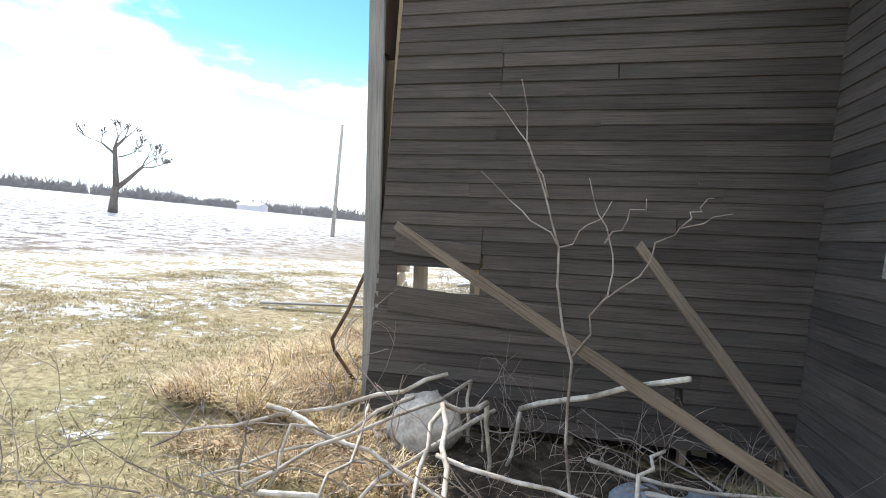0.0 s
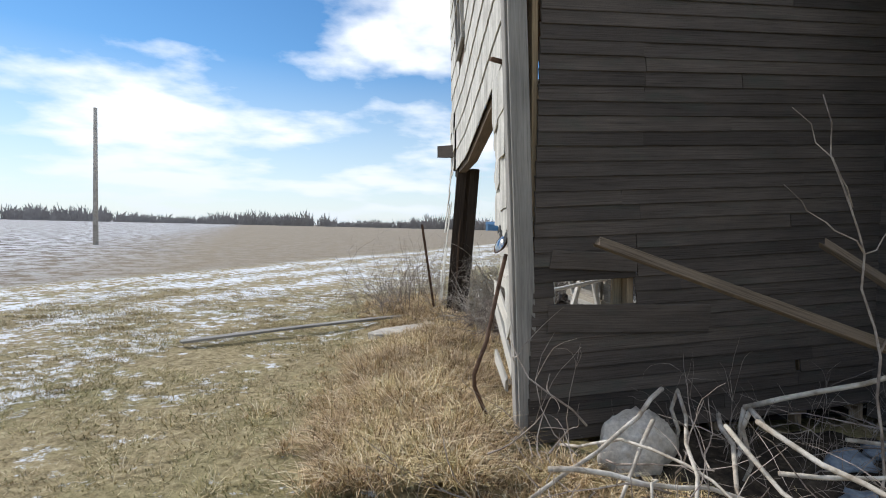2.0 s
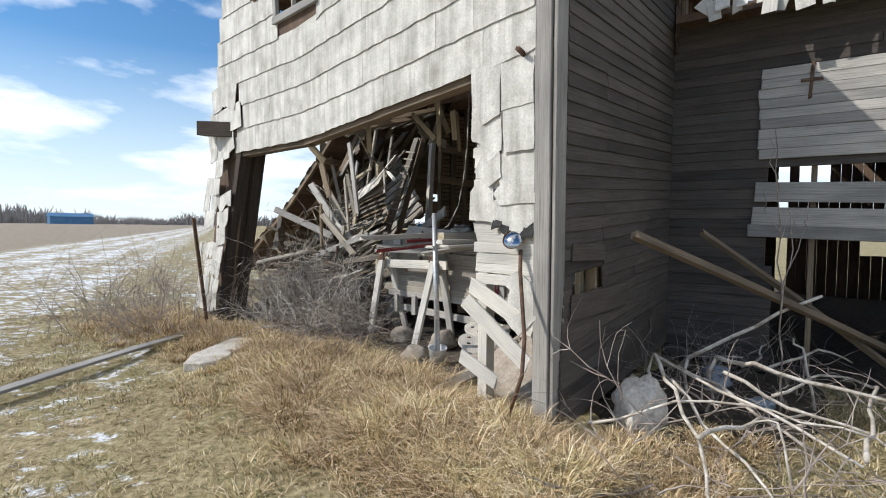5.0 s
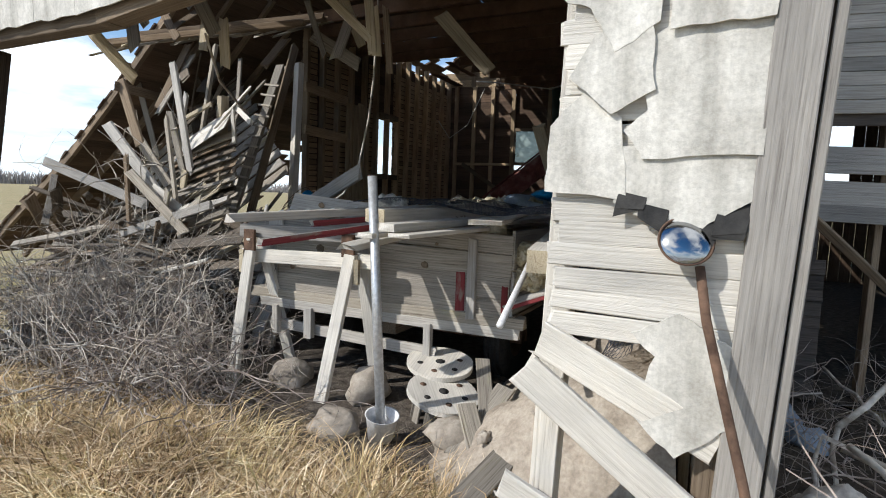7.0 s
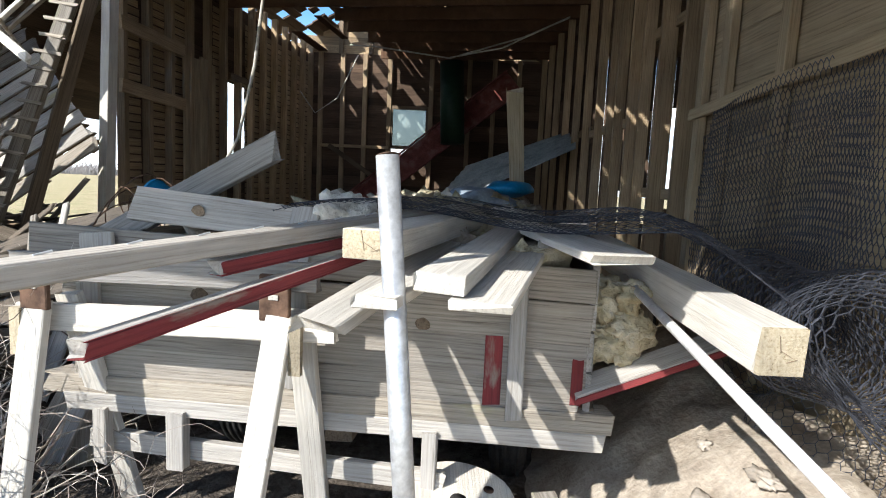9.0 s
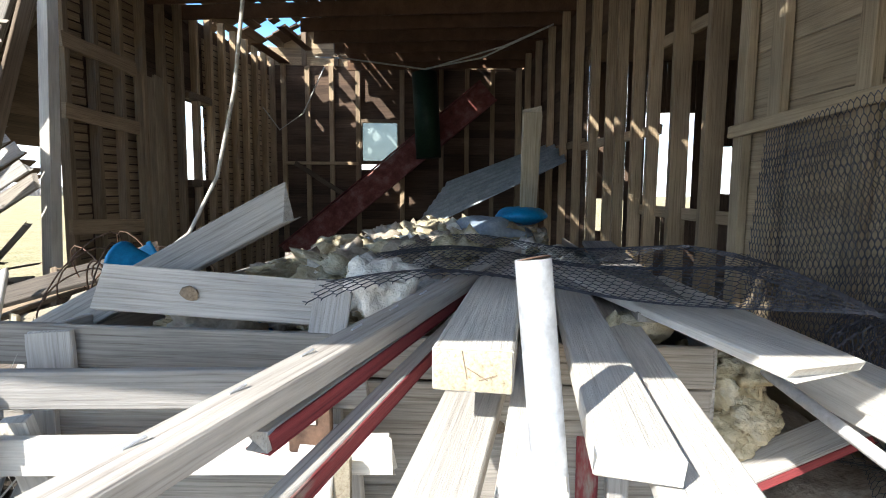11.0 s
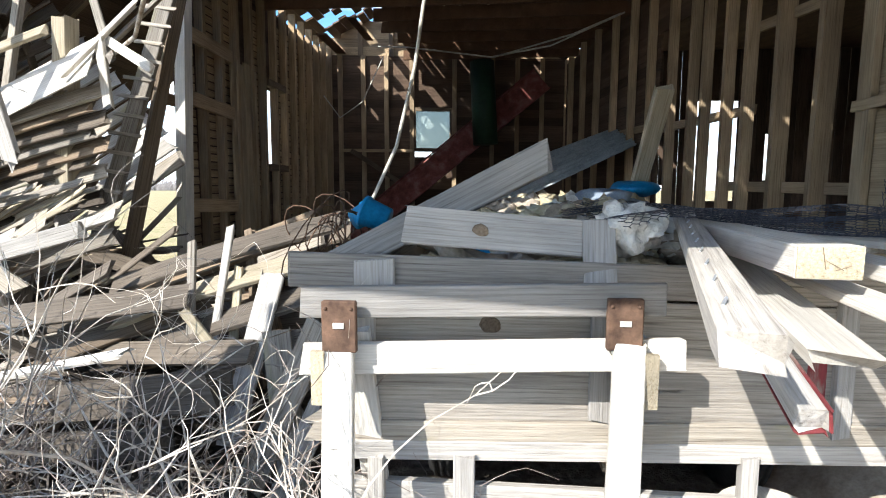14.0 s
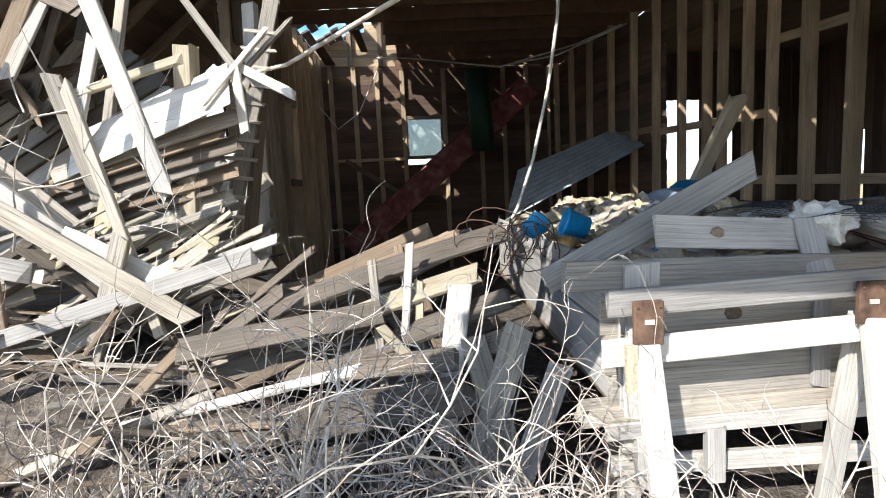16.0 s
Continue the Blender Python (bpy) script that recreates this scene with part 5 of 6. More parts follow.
netting("chicken_wire", "grey chicken wire draped over the boards", drape, 52, 46)
netting("chicken_wire", "loose roll of grey chicken wire against the wall", roll, 46, 30, 0.0026)
netting("chicken_wire", "grey chicken wire hanging on the inner wall", sheet_net, 54, 34, 0.0022)
netting("chicken_wire", "second fold of chicken wire against the inner wall", lambda u, v: tuple(a + b for a, b in zip(sheet_net(u * 0.8 + 0.02, v * 0.9), (0.05, 0.05 + 0.04 * math.sin(v * 8), -0.05))), 44, 30)
netting("chicken_wire", "crushed chicken wire at the foot of the wall", lambda u, v: (-1.2 + 1.5 * u + 0.08 * math.sin(v * 11), 4.32 - 0.25 * v * (1 - u) + 0.07 * math.sin(u * 13), 0.5 + 0.75 * v + 0.06 * math.sin(u * 9 + v * 7)), 40, 26)

# tangle of fence wire on the heap
coil = Bulk()
rk = random.Random(3)
for k in range(16):
    c = Vector((0.25 + rk.uniform(-0.25, 0.3), 7.35 + rk.uniform(-0.15, 0.25), 1.36 + rk.uniform(-0.05, 0.06)))
    u = Vector((rk.uniform(-1, 1), rk.uniform(-1, 1), rk.uniform(-0.3, 0.3))).normalized()
    w = Vector((rk.uniform(-0.4, 0.4), rk.uniform(-0.4, 0.4), 1)).normalized()
    r = rk.uniform(0.1, 0.24)
    coil.tube([c + u * (r * math.cos(a * 0.42)) + w * (r * 0.7 * math.sin(a * 0.42)) for a in range(rk.randint(9, 16))], 0.0035, 5)
tagged(new("wire_tangle", coil.mesh("coil", M_RUST, True)), "tangled loops of rusty fence wire on the heap", "wire", kind="stuff")
# ---------------------------------------------------------------- collapsed corner: fallen boards
heap = thing("collapsed_wall", (1, 10, 0), "heap of fallen barn wall, splintered boards and rafters", "debris")
# a fallen panel: parallel boards still nailed together, sloping up to the standing wall
for i in range(17):
    o = Vector((0.05 * i - 0.25, 0.16 * i - 0.6, 0.13 * i - 0.55))
    board("panel_board", Vector((1.75, 11.5, 1.05)) + o * 0.9, Vector((2.1, 9.75 - 0.15 * i, 2.35)) + o * 0.9 + Vector((0, 0.13 * i, 0)), 0.15, 0.022, M_GREY if i % 4 else M_DEBRIS, heap, (-0.85, -0.1, 0.5), seg=3, ragged=0.06, bow=0.03)
board("white_sheet", (0.98, 10.25, 2.03), (0.8, 9.12, 2.42), 0.38, 0.012, M_PALE, heap, (-0.8, 0.25, 0.55), "pale painted sheet of siding")
for i in range(9):
    o = Vector((0.02 * i, 0.02 * i, -0.085 * i))
    board("panel_board", Vector((0.95, 10.35 + 0.05 * (i % 3), 1.9)) + o, Vector((0.85, 9.1 + 0.08 * (i % 2), 2.22)) + o, 0.13, 0.022, (M_DEBRIS, M_BROWN, M_SHADED_OLD)[i % 3], heap, (-0.85, 0.25, 0.5), seg=3, ragged=0.06, bow=0.02)
board("post", (0.98, 9.5, 1.55), (0.98, 9.435, 2.7), 0.13, 0.1, M_NEWWOOD, heap, (-1, 0.3, 0))
board("corner_post", (2.15, 9.42, 0.1), (2.29, 9.37, 3.4), 0.11, 0.1, M_PALE, heap, (-1, 0.2, 0), "pale sunlit corner post")
board("leaning_stud", (0.85, 9.48, 0.5), (1.5, 8.98, 3.15), 0.11, 0.06, M_DEBRIS, heap, (-1, -0.2, 0.3), ragged=0.04)
for i in range(14):
    p = Vector((0.85, 9.48, 0.5)).lerp(Vector((1.5, 8.98, 3.15)), 0.25 + i * 0.05) + Vector((-0.03, 0.0, 0.012))
    board("lath_stub", p + Vector((0, 0.12, 0.02)), p + Vector((0, -0.09, -0.01)), 0.028, 0.012, M_DEBRIS, heap, (-1, 0, 0.3), seg=1, ragged=0.03)
board("leaning_stud", (1.0, 9.3, 0.4), (1.85, 9.05, 3.5), 0.1, 0.05, M_BROWN, heap, (-0.4, -1, 0.1), ragged=0.04)
for a, e, w, mt in (((0.9, 10.17, 2.4), (0.75, 9.4, 2.56), 0.06, M_NEWWOOD), ((0.85, 9.07, 2.53), (0.75, 8.72, 2.33), 0.06, M_PALE), ((0.8, 9.07, 2.5), (0.8, 9.04, 2.13), 0.06, M_PALE),
                    ((0.7, 9.25, 2.28), (0.9, 8.9, 2.75), 0.035, M_PALE), ((0.75, 9.3, 2.2), (1.0, 8.75, 2.85), 0.03, M_DEBRIS), ((0.85, 9.95, 2.72), (0.9, 10.15, 2.17), 0.09, M_GREY), ((0.8, 10.2, 2.5), (0.85, 10.0, 1.67), 0.11, M_DEBRIS), ((0.8, 9.92, 1.77), (0.85, 10.08, 1.36), 0.13, M_NEWWOOD),
                    ((0.4, 9.95, 1.52), (0.45, 9.48, 1.24), 0.1, M_PALE), ((0.4, 9.98, 1.03), (0.45, 9.4, 1.32), 0.09, M_PALE)):
    board("fallen_board", a, e, w, 0.03, mt, heap, (-1, 0.1, 0.3), seg=3, ragged=0.05)
rl = random.Random(41)
for i in range(34):
    y = rl.uniform(9.3, 10.2)
    z = 0.85 + rl.random() * 0.75
    c = Vector((0.62 + 0.25 * rl.random(), y, z))
    d = Vector((rl.uniform(-0.1, 0.25), -1, 0.45 + rl.uniform(-0.25, 0.25))).normalized() * rl.uniform(0.15, 0.38)
    board("lath_piece", c - d, c + d, rl.uniform(0.03, 0.07), 0.015, rl.choice((M_NEWWOOD, M_DEBRIS, M_DEBRIS)), heap, (-0.7, 0.2, 0.6), seg=2, ragged=0.04)
# wide boards ramped up from the ground to the wagon
for a, e, w, mt in (((0.55, 8.9, 1.0), (0.45, 7.45, 1.42), 0.16, M_SHADED_OLD), ((0.8, 8.95, 0.9), (0.7, 7.7, 1.36), 0.2, M_BROWN), ((0.35, 8.75, 0.84), (0.3, 7.65, 1.2), 0.14, M_NEWWOOD), ((0.25, 8.6, 0.68), (0.2, 7.5, 1.06), 0.15, M_SHADED_OLD), ((1.1, 9.0, 0.85), (1.1, 7.6, 1.32), 0.22, M_SHADED_OLD), ((0.2, 8.4, 0.52), (0.15, 7.45, 0.86), 0.14, M_DEBRIS)):
    board("ramp_board", a, e, w, 0.028, mt, heap, (-0.6, 0.2, 0.8), seg=4, ragged=0.04, bow=0.03)
for a, e, w in (((0.15, 8.2, 0.64), (0.3, 8.24, 1.3), 0.05), ((0.15, 8.1, 0.62), (0.3, 8.02, 1.38), 0.045), ((0.2, 8.0, 0.63), (0.3, 7.98, 1.18), 0.05), ((0.12, 8.2, 0.97), (0.14, 7.97, 0.66), 0.06), ((-0.05, 7.9, 0.35), (0.2, 7.75, 1.15), 0.13), ((-0.15, 7.75, 0.2), (0.05, 7.45, 0.95), 0.15), ((-0.3, 7.6, 0.1), (-0.2, 7.3, 0.8), 0.12)):
    board("upright_slat", a, e, w, 0.022, RB.choice((M_DEBRIS, M_GREY, M_NEWWOOD)), heap, (-1, 0.2, 0.1), seg=2, ragged=0.03)
for a, e, w in (((0.3, 10.3, 1.72), (0.3, 9.28, 1.02), 0.11), ((0.25, 10.4, 0.95), (0.35, 8.93, 1.36), 0.1), ((0.4, 10.45, 0.6), (0.45, 9.2, 1.42), 0.09),
                ((0.6, 10.0, 2.4), (0.4, 9.5, 0.9), 0.07), ((0.35, 10.0, 0.45), (0.35, 9.64, 1.5), 0.11),
                ((0.8, 11.0, 2.35), (0.7, 9.85, 1.3), 0.12), ((1.5, 9.7, 3.3), (0.8, 9.0, 2.4), 0.05),
                ((1.0, 9.05, 0.72), (1.0, 7.76, 1.3), 0.19), ((1.1, 9.1, 0.9), (1.3, 7.9, 1.36), 0.16), ((0.9, 8.75, 0.6), (1.0, 8.1, 1.12), 0.12), ((0.5, 8.12, 0.44), (0.75, 8.36, 1.2), 0.06),
                ((0.45, 7.95, 0.47), (0.7, 8.1, 1.32), 0.06), ((0.5, 7.8, 0.42), (0.6, 7.98, 1.06), 0.08), ((0.1, 7.55, 0.35), (0.55, 8.2, 0.95), 0.07), ((-0.2, 7.5, 0.1), (0.1, 7.7, 0.85), 0.14)):
    board("fallen_board", a, e, w, 0.035, RB.choice((M_DEBRIS, M_BROWN, M_DEBRIS, M_GREY)), heap, (-1, RB.uniform(-0.4, 0.4), RB.uniform(0, 0.6)), seg=3, ragged=0.04)
board("long_beam", (0.1, 10.1, 0.33), (-0.3, 7.8, 0.72), 0.17, 0.14, M_SHADED_OLD, heap, (-1, 0, 0.2), "long weathered beam", seg=6, ragged=0.05)
board("painted_strip", (0.1, 9.9, 0.45), (-0.2, 8.3, 0.84), 0.06, 0.025, M_PALE, heap, (-0.4, 0, 1), "strip of flaking white trim", seg=5, ragged=0.05)
board("long_beam", (-0.05, 10.2, 0.16), (-0.4, 8.0, 0.52), 0.12, 0.08, M_SHADED_OLD, heap, (-1, 0, 0.2), seg=4)
rh = random.Random(17)
for i in range(120):
    y = rh.uniform(8.6, 12.2)
    x = rh.uniform(0.2, 1.9)
    if x > 1.1 and y < 9.7:
        continue
    top = max(0.2, min(1.5, 0.45 + (x - 0.2) * 0.7 + (y - 8.6) * 0.25))
    z = rh.uniform(0.1, top)
    ln = rh.uniform(0.4, 1.9)
    d = Vector((rh.uniform(-0.6, 0.6), rh.choice((-1, 1)) * rh.uniform(0.3, 1), rh.uniform(-0.5, 0.55))).normalized() * ln / 2
    c = Vector((x, y, z))
    a, e = c - d, c + d
    if min(a.y, e.y) < 8.05 and x < 0.6:
        continue
    board("fallen_board", a, e, rh.uniform(0.04, 0.15), rh.uniform(0.015, 0.05), rh.choice((M_DEBRIS, M_BROWN, M_SHADED_OLD, M_SHADED_OLD, M_SHADED_OLD)), heap, (rh.uniform(-1, 0), rh.uniform(-1, 1), rh.uniform(0.2, 1)), seg=2, ragged=0.05, bow=rh.uniform(-0.03, 0.03))
for i in range(2):
    y = 9.9 + rh.uniform(0, 1.0)
    a = Vector((rh.uniform(0.8, 1.8), y, rh.uniform(0.8, 1.6)))
    e = a + Vector((rh.uniform(0.0, 0.9), rh.uniform(-0.7, 0.2), rh.uniform(1.0, 2.1)))
    board("rafter", a, e, rh.uniform(0.07, 0.12), 0.045, rh.choice((M_BROWN, M_GREY, M_DEBRIS)), heap, (-1, rh.uniform(-0.5, 0.5), 0), seg=3, ragged=0.03)
# fallen roof slope behind: sheathing on rafters, bowed down to the ground
def fallen_roof(u):
    """The bowed line of the roof, from the broken eave (0) to the ground (1)."""
    y = 9.7 + 5.6 * u
    return y, 4.35 - 3.2 * u ** 0.8 - 0.9 * u * u - 0.22 * math.sin(u * math.pi) ** 2


for i in range(40):
    (y, z), (yn, zn) = fallen_roof(i / 40), fallen_roof((i + 1) / 40)
    up = (0, z - zn, yn - y)
    board("roof_board", (0.78 + 0.08 * rh.random(), y, z), (5.0 + rh.uniform(-0.4, 0.8), y, z), 0.205, 0.025, M_DARK, heap, up, seg=2)
for x in (0.86, 1.5, 2.1, 2.7, 3.4):
    rows_ = [Vector((x, y, z - 0.07)) for y, z in (fallen_roof(k / 6) for k in range(7))]
    for p, q in zip(rows_, rows_[1:]):
        board("roof_rafter", p, q, 0.1, 0.06, M_BROWN, heap, (1, 0, 0), seg=1)
# broken studs and roof boards standing on end in the heap
for a, e, w, mt in (((0.5, 11.03, 2.34), (0.5, 9.78, 1.23), 0.15, M_GREY), ((0.45, 11.9, 0.5), (0.5, 8.82, 1.44), 0.06, M_GREY), ((0.5, 11.6, 0.48), (0.55, 8.9, 1.3), 0.1, M_DEBRIS),
                    ((0.6, 9.86, 3.05), (0.5, 9.44, 1.75), 0.1, M_GREY), ((0.55, 10.8, 2.87), (0.5, 10.38, 2.09), 0.12, M_BROWN),
                    ((0.4, 12.3, 1.84), (0.5, 10.3, 1.32), 0.13, M_GREY), ((0.3, 10.35, 1.9), (0.3, 10.3, 0.6), 0.05, M_BROWN)):
    board("broken_stud", a, e, w, 0.04, mt, heap, (-1, RB.uniform(-0.3, 0.3), 0.2), seg=3, ragged=0.06)
# roof boards jumbled under the torn eave
for i in range(26):
    c = Vector((rh.uniform(1.0, 2.2), rh.uniform(10.2, 11.6), rh.uniform(2.2, 3.4)))
    if c.z > 4.3 - 0.75 * (c.y - 9.3):
        continue
    d = Vector((rh.uniform(-0.5, 0.5), rh.uniform(-0.7, 0.7), rh.uniform(-0.9, 0.9))).normalized() * rh.uniform(0.25, 0.7)
    board("roof_piece", c - d, c + d, rh.uniform(0.07, 0.16), 0.022, rh.choice((M_BROWN, M_SHADED_OLD, M_SHADED_OLD, M_DEBRIS)), heap, (-1, rh.uniform(-0.8, 0.8), rh.uniform(-0.3, 0.6)), seg=2, ragged=0.05)
# split slivers and stems among the boards
sliver = Bulk()
for i in range(70):
    p = Vector((rh.uniform(0.2, 1.2), rh.uniform(9.9, 11.8), rh.uniform(0.6, 2.6)))
    if p.z > 3.9 - 0.7 * (p.y - 8.8):
        continue
    d = Vector((rh.uniform(-0.6, 0.4), rh.uniform(-1, 1), rh.uniform(-0.8, 1))).normalized()
    pts = [p]
    for k in range(4):
        d = (d + Vector((rh.uniform(-1, 1), rh.uniform(-1, 1), rh.uniform(-1, 1))) * 0.25).normalized()
        pts.append(pts[-1] + d * rh.uniform(0.08, 0.24))
    sliver.tube(pts, [0.008, 0.007, 0.006, 0.004, 0.002], 4)
part("slivers", sliver.mesh("slivers", M_BRANCH), heap)
mound("rubble", "dark rubble, splinters and soil under the fallen boards", 1.6, 10.2, 2.6, 2.2, 1.1, M_RUBBLE, seed=8, power=1.0)
# loose boards and splinters strewn over the rubble
for i in range(170):
    x, y = rh.uniform(-0.6, 2.2), rh.uniform(8.1, 11.6)
    u, w = (x - 1.6) / 2.6, (y - 10.2) / 2.2
    z = 0.06 + 1.1 * max(0.0, 1 - u * u - w * w) + rh.uniform(-0.02, 0.1)
    ln = rh.uniform(0.25, 1.1)
    d = Vector((rh.uniform(-0.7, 0.7), rh.uniform(-1, 1), rh.uniform(-0.25, 0.25))).normalized() * ln / 2
    c = Vector((x, y, z))
    if min(c.y - abs(d.y), 99) < 7.7:
        continue
    board("splinter", c - d, c + d, rh.uniform(0.02, 0.1), rh.uniform(0.01, 0.03), rh.choice((M_DEBRIS, M_BROWN, M_SHADED_OLD, M_SHADED_OLD)), heap, (rh.uniform(-0.6, 0.2), rh.uniform(-0.5, 0.5), 1), seg=2, ragged=0.04)
# boards sliding down from the wagon into the heap
for i in range(30):
    x = rh.uniform(0.1, 1.5)
    a = Vector((x, rh.uniform(8.5, 9.3), rh.uniform(0.35, 0.9)))
    e = a + Vector((rh.uniform(-0.2, 0.3), -rh.uniform(0.5, 1.1), rh.uniform(0.0, 0.4)))
    board("fallen_board", a, e, rh.uniform(0.06, 0.16), 0.025, rh.choice((M_DEBRIS, M_BROWN, M_SHADED_OLD, M_SHADED_OLD)), heap, (-0.7, rh.uniform(-0.3, 0.3), 0.7), seg=2, ragged=0.05)
# splinters and broken lath hanging under the lintel
hanging = thing("hanging_lath", (-1, 7.6, 2.6), "broken lath and roof boards hanging from the torn eave", "debris")
for i in range(22):
    y = rh.uniform(5.6, 8.6)
    a = Vector((rh.uniform(-1.4, -0.2), y, rh.uniform(2.75, 3.2)))
    e = a + Vector((rh.uniform(-0.25, 0.25), rh.uniform(-0.35, 0.1), rh.uniform(-0.5, -0.15)))
    board("lath", a, e, rh.uniform(0.05, 0.12), 0.015, rh.choice((M_DEBRIS, M_NEWWOOD, M_BROWN)), hanging, (-1, 0, 0.3), seg=2, ragged=0.03)
for i in range(7):
    board("lath_beam", (-1.4 + 0.2 * i, 8.7, 3.0 + 0.1 * i), (-1.4 + 0.2 * i, 5.2, 3.15 + 0.1 * i), 0.1, 0.06, M_BROWN, hanging, (0, 0, 1), seg=3)
for q in (0.0, 0.32):
    board("scrap_rafter", (-0.55 + q, 9.35, 2.93 + q * 0.5), (0.35 + q, 7.6, 3.2 + q * 0.5), 0.11, 0.06, M_BROWN, hanging, (0, 0, 1), seg=3, ragged=0.05)
for i in range(13):
    p = Vector((-0.55, 9.3, 2.9)).lerp(Vector((0.35, 7.6, 3.17)), i / 12)
    board("scrap_slat", p + Vector((-0.12 - 0.1 * rh.random(), 0, -0.05 - 0.08 * rh.random())), p + Vector((0.5, 0.05, 0.2)), rh.uniform(0.06, 0.11), 0.02, rh.choice((M_DEBRIS, M_NEWWOOD, M_GREY)), hanging, (0.2, 0.1, 1), seg=1, ragged=0.03)
pole_f = new("thin_pole", tube_mesh([(1.35, 9.4, 2.55), (0.6, 8.7, 2.47), (-0.35, 7.95, 2.52), (-1.0, 7.35, 2.7)], [0.013, 0.012, 0.012, 0.01], M_BRANCH, 8))
tagged(pole_f, "thin bent pole jutting from the debris", "pole")
PLACE[pole_f] = Matrix()


# ---------------------------------------------------------------- twigs
def twig(b_, p, d, ln, r, depth, rnd, droop=0.0, curl=0.3):
    pts, rad = [p.copy()], [r]
    n_ = 5
    q = p.copy()
    bend = Vector((rnd.uniform(-1, 1), rnd.uniform(-1, 1), rnd.uniform(-1, 1) - droop)) * curl
    for i in range(n_):
        d = (d + bend + Vector((rnd.uniform(-1, 1), rnd.uniform(-1, 1), rnd.uniform(-1, 1) - droop)) * curl).normalized()
        q = q + d * (ln / n_)
        q.z = max(q.z, 0.02)
        pts.append(q.copy())
        rad.append(r * (1 - 0.65 * (i + 1) / n_))
    b_.tube(pts, rad, 4 if r > 0.004 else 3)
    if depth > 0:
        for k in range(rnd.randint(1, 3)):
            i = rnd.randint(1, n_)
            nd = (d + Vector((rnd.uniform(-1, 1), rnd.uniform(-1, 1), rnd.uniform(-0.6, 1))) * 0.9).normalized()
            twig(b_, pts[i], nd, ln * rnd.uniform(0.35, 0.65), rad[i] * 0.8 + 0.0006, depth - 1, rnd, droop, curl)


rt = random.Random(31)
brush, pale = Bulk(), Bulk()
for i in range(300):
    y = rt.uniform(6.6, 9.4)
    x = rt.uniform(-1.9, -0.75) + (0.9 * max(0, y - 7.6) * rt.random())
    if y < 7.2 and x > -1.25:
        x = rt.uniform(-1.7, -1.25)
    z = rt.uniform(0.02, 0.3)
    d = Vector((rt.uniform(-1, 0.7), rt.uniform(-1, 1), rt.uniform(0.05, 1.0))).normalized()
    twig(brush, Vector((x, y, z)), d, rt.uniform(0.45, 0.95), rt.uniform(0.004, 0.009), 2, rt, 0.2, 0.42)
for i in range(120):
    x, y = rt.uniform(-1.7, -0.6), rt.uniform(7.4, 9.4)
    twig(brush, Vector((x, y, 0.05)), Vector((rt.uniform(-0.5, 0.5), rt.uniform(-0.5, 0.5), 1)).normalized(), rt.uniform(0.6, 1.15), rt.uniform(0.004, 0.008), 2, rt, 0.15, 0.36)
for i in range(240):
    x, y = rt.uniform(-1.85, -0.55), rt.uniform(6.95, 9.6)
    if y < 7.35 and x > -1.15:
        continue
    twig(pale, Vector((x, y, 0.05)), Vector((rt.uniform(-0.6, 0.4), rt.uniform(-0.7, 0.7), 1)).normalized(), rt.uniform(0.6, 1.1), rt.uniform(0.005, 0.009), 3, rt, 0.1, 0.42)
for i in range(36):
    x, y = rt.uniform(-1.35, -0.45), rt.uniform(7.45, 9.3)
    twig(pale, Vector((x, y, 0.05)), Vector((rt.uniform(-0.4, 0.3), rt.uniform(-0.5, 0.5), 1)).normalized(), rt.uniform(1.0, 1.5), rt.uniform(0.005, 0.009), 3, rt, 0.0, 0.3)
tagged(new("pale_brush", pale.mesh("pale_brush", M_BRANCH)), "crooked bleached twigs standing before the sawhorse", "brush", kind="stuff")
tagged(new("brush_tangle", brush.mesh("brush", M_BRUSH)), "dense tangle of bare brown twigs in the opening", "brush", kind="stuff")
weeds = Bulk()
for i in range(170):
    x, y = rt.gauss(-2.75, 0.5), rt.uniform(8.6, 11.8)
    twig(weeds, Vector((x, y, 0)), Vector((rt.uniform(-0.5, 0.4), rt.uniform(-0.4, 0.4), 1)).normalized(), rt.uniform(0.5, 1.35), rt.uniform(0.003, 0.006), 2, rt)
for i in range(60):
    x, y = rt.uniform(-1.0, 1.0), rt.uniform(2.6, 3.7)
    twig(weeds, Vector((x, y, 0)), Vector((rt.uniform(-0.3, 0.3), rt.uniform(-0.3, 0.3), 1)).normalized(), rt.uniform(0.3, 0.7), 0.003, 1, rt)
tagged(new("dry_weeds", weeds.mesh("weeds", M_TWIG)), "bare dry weed stalks beside the barn", "weeds", kind="stuff")


def stems(name, label, rows, mat, category, parts="limb", group=""):
    t = thing(name, rows[0][0][0], label, category, group)
    for pts, r0, r1 in rows:
        n_ = len(pts)
        sm = []
        for i in range(n_ - 1):
            a, c = Vector(pts[i]), Vector(pts[i + 1])
            for k in range(3):
                w = Vector((rt.uniform(-1, 1), rt.uniform(-1, 1), rt.uniform(-1, 1))) * 0.03 if k else Vector()
                sm.append(a.lerp(c, k / 3) + w)
        sm.append(Vector(pts[-1]))
        rad = [r0 + (r1 - r0) * i / (len(sm) - 1) for i in range(len(sm))]
        part(parts, tube_mesh(sm, rad, mat, 7), t)
    return t


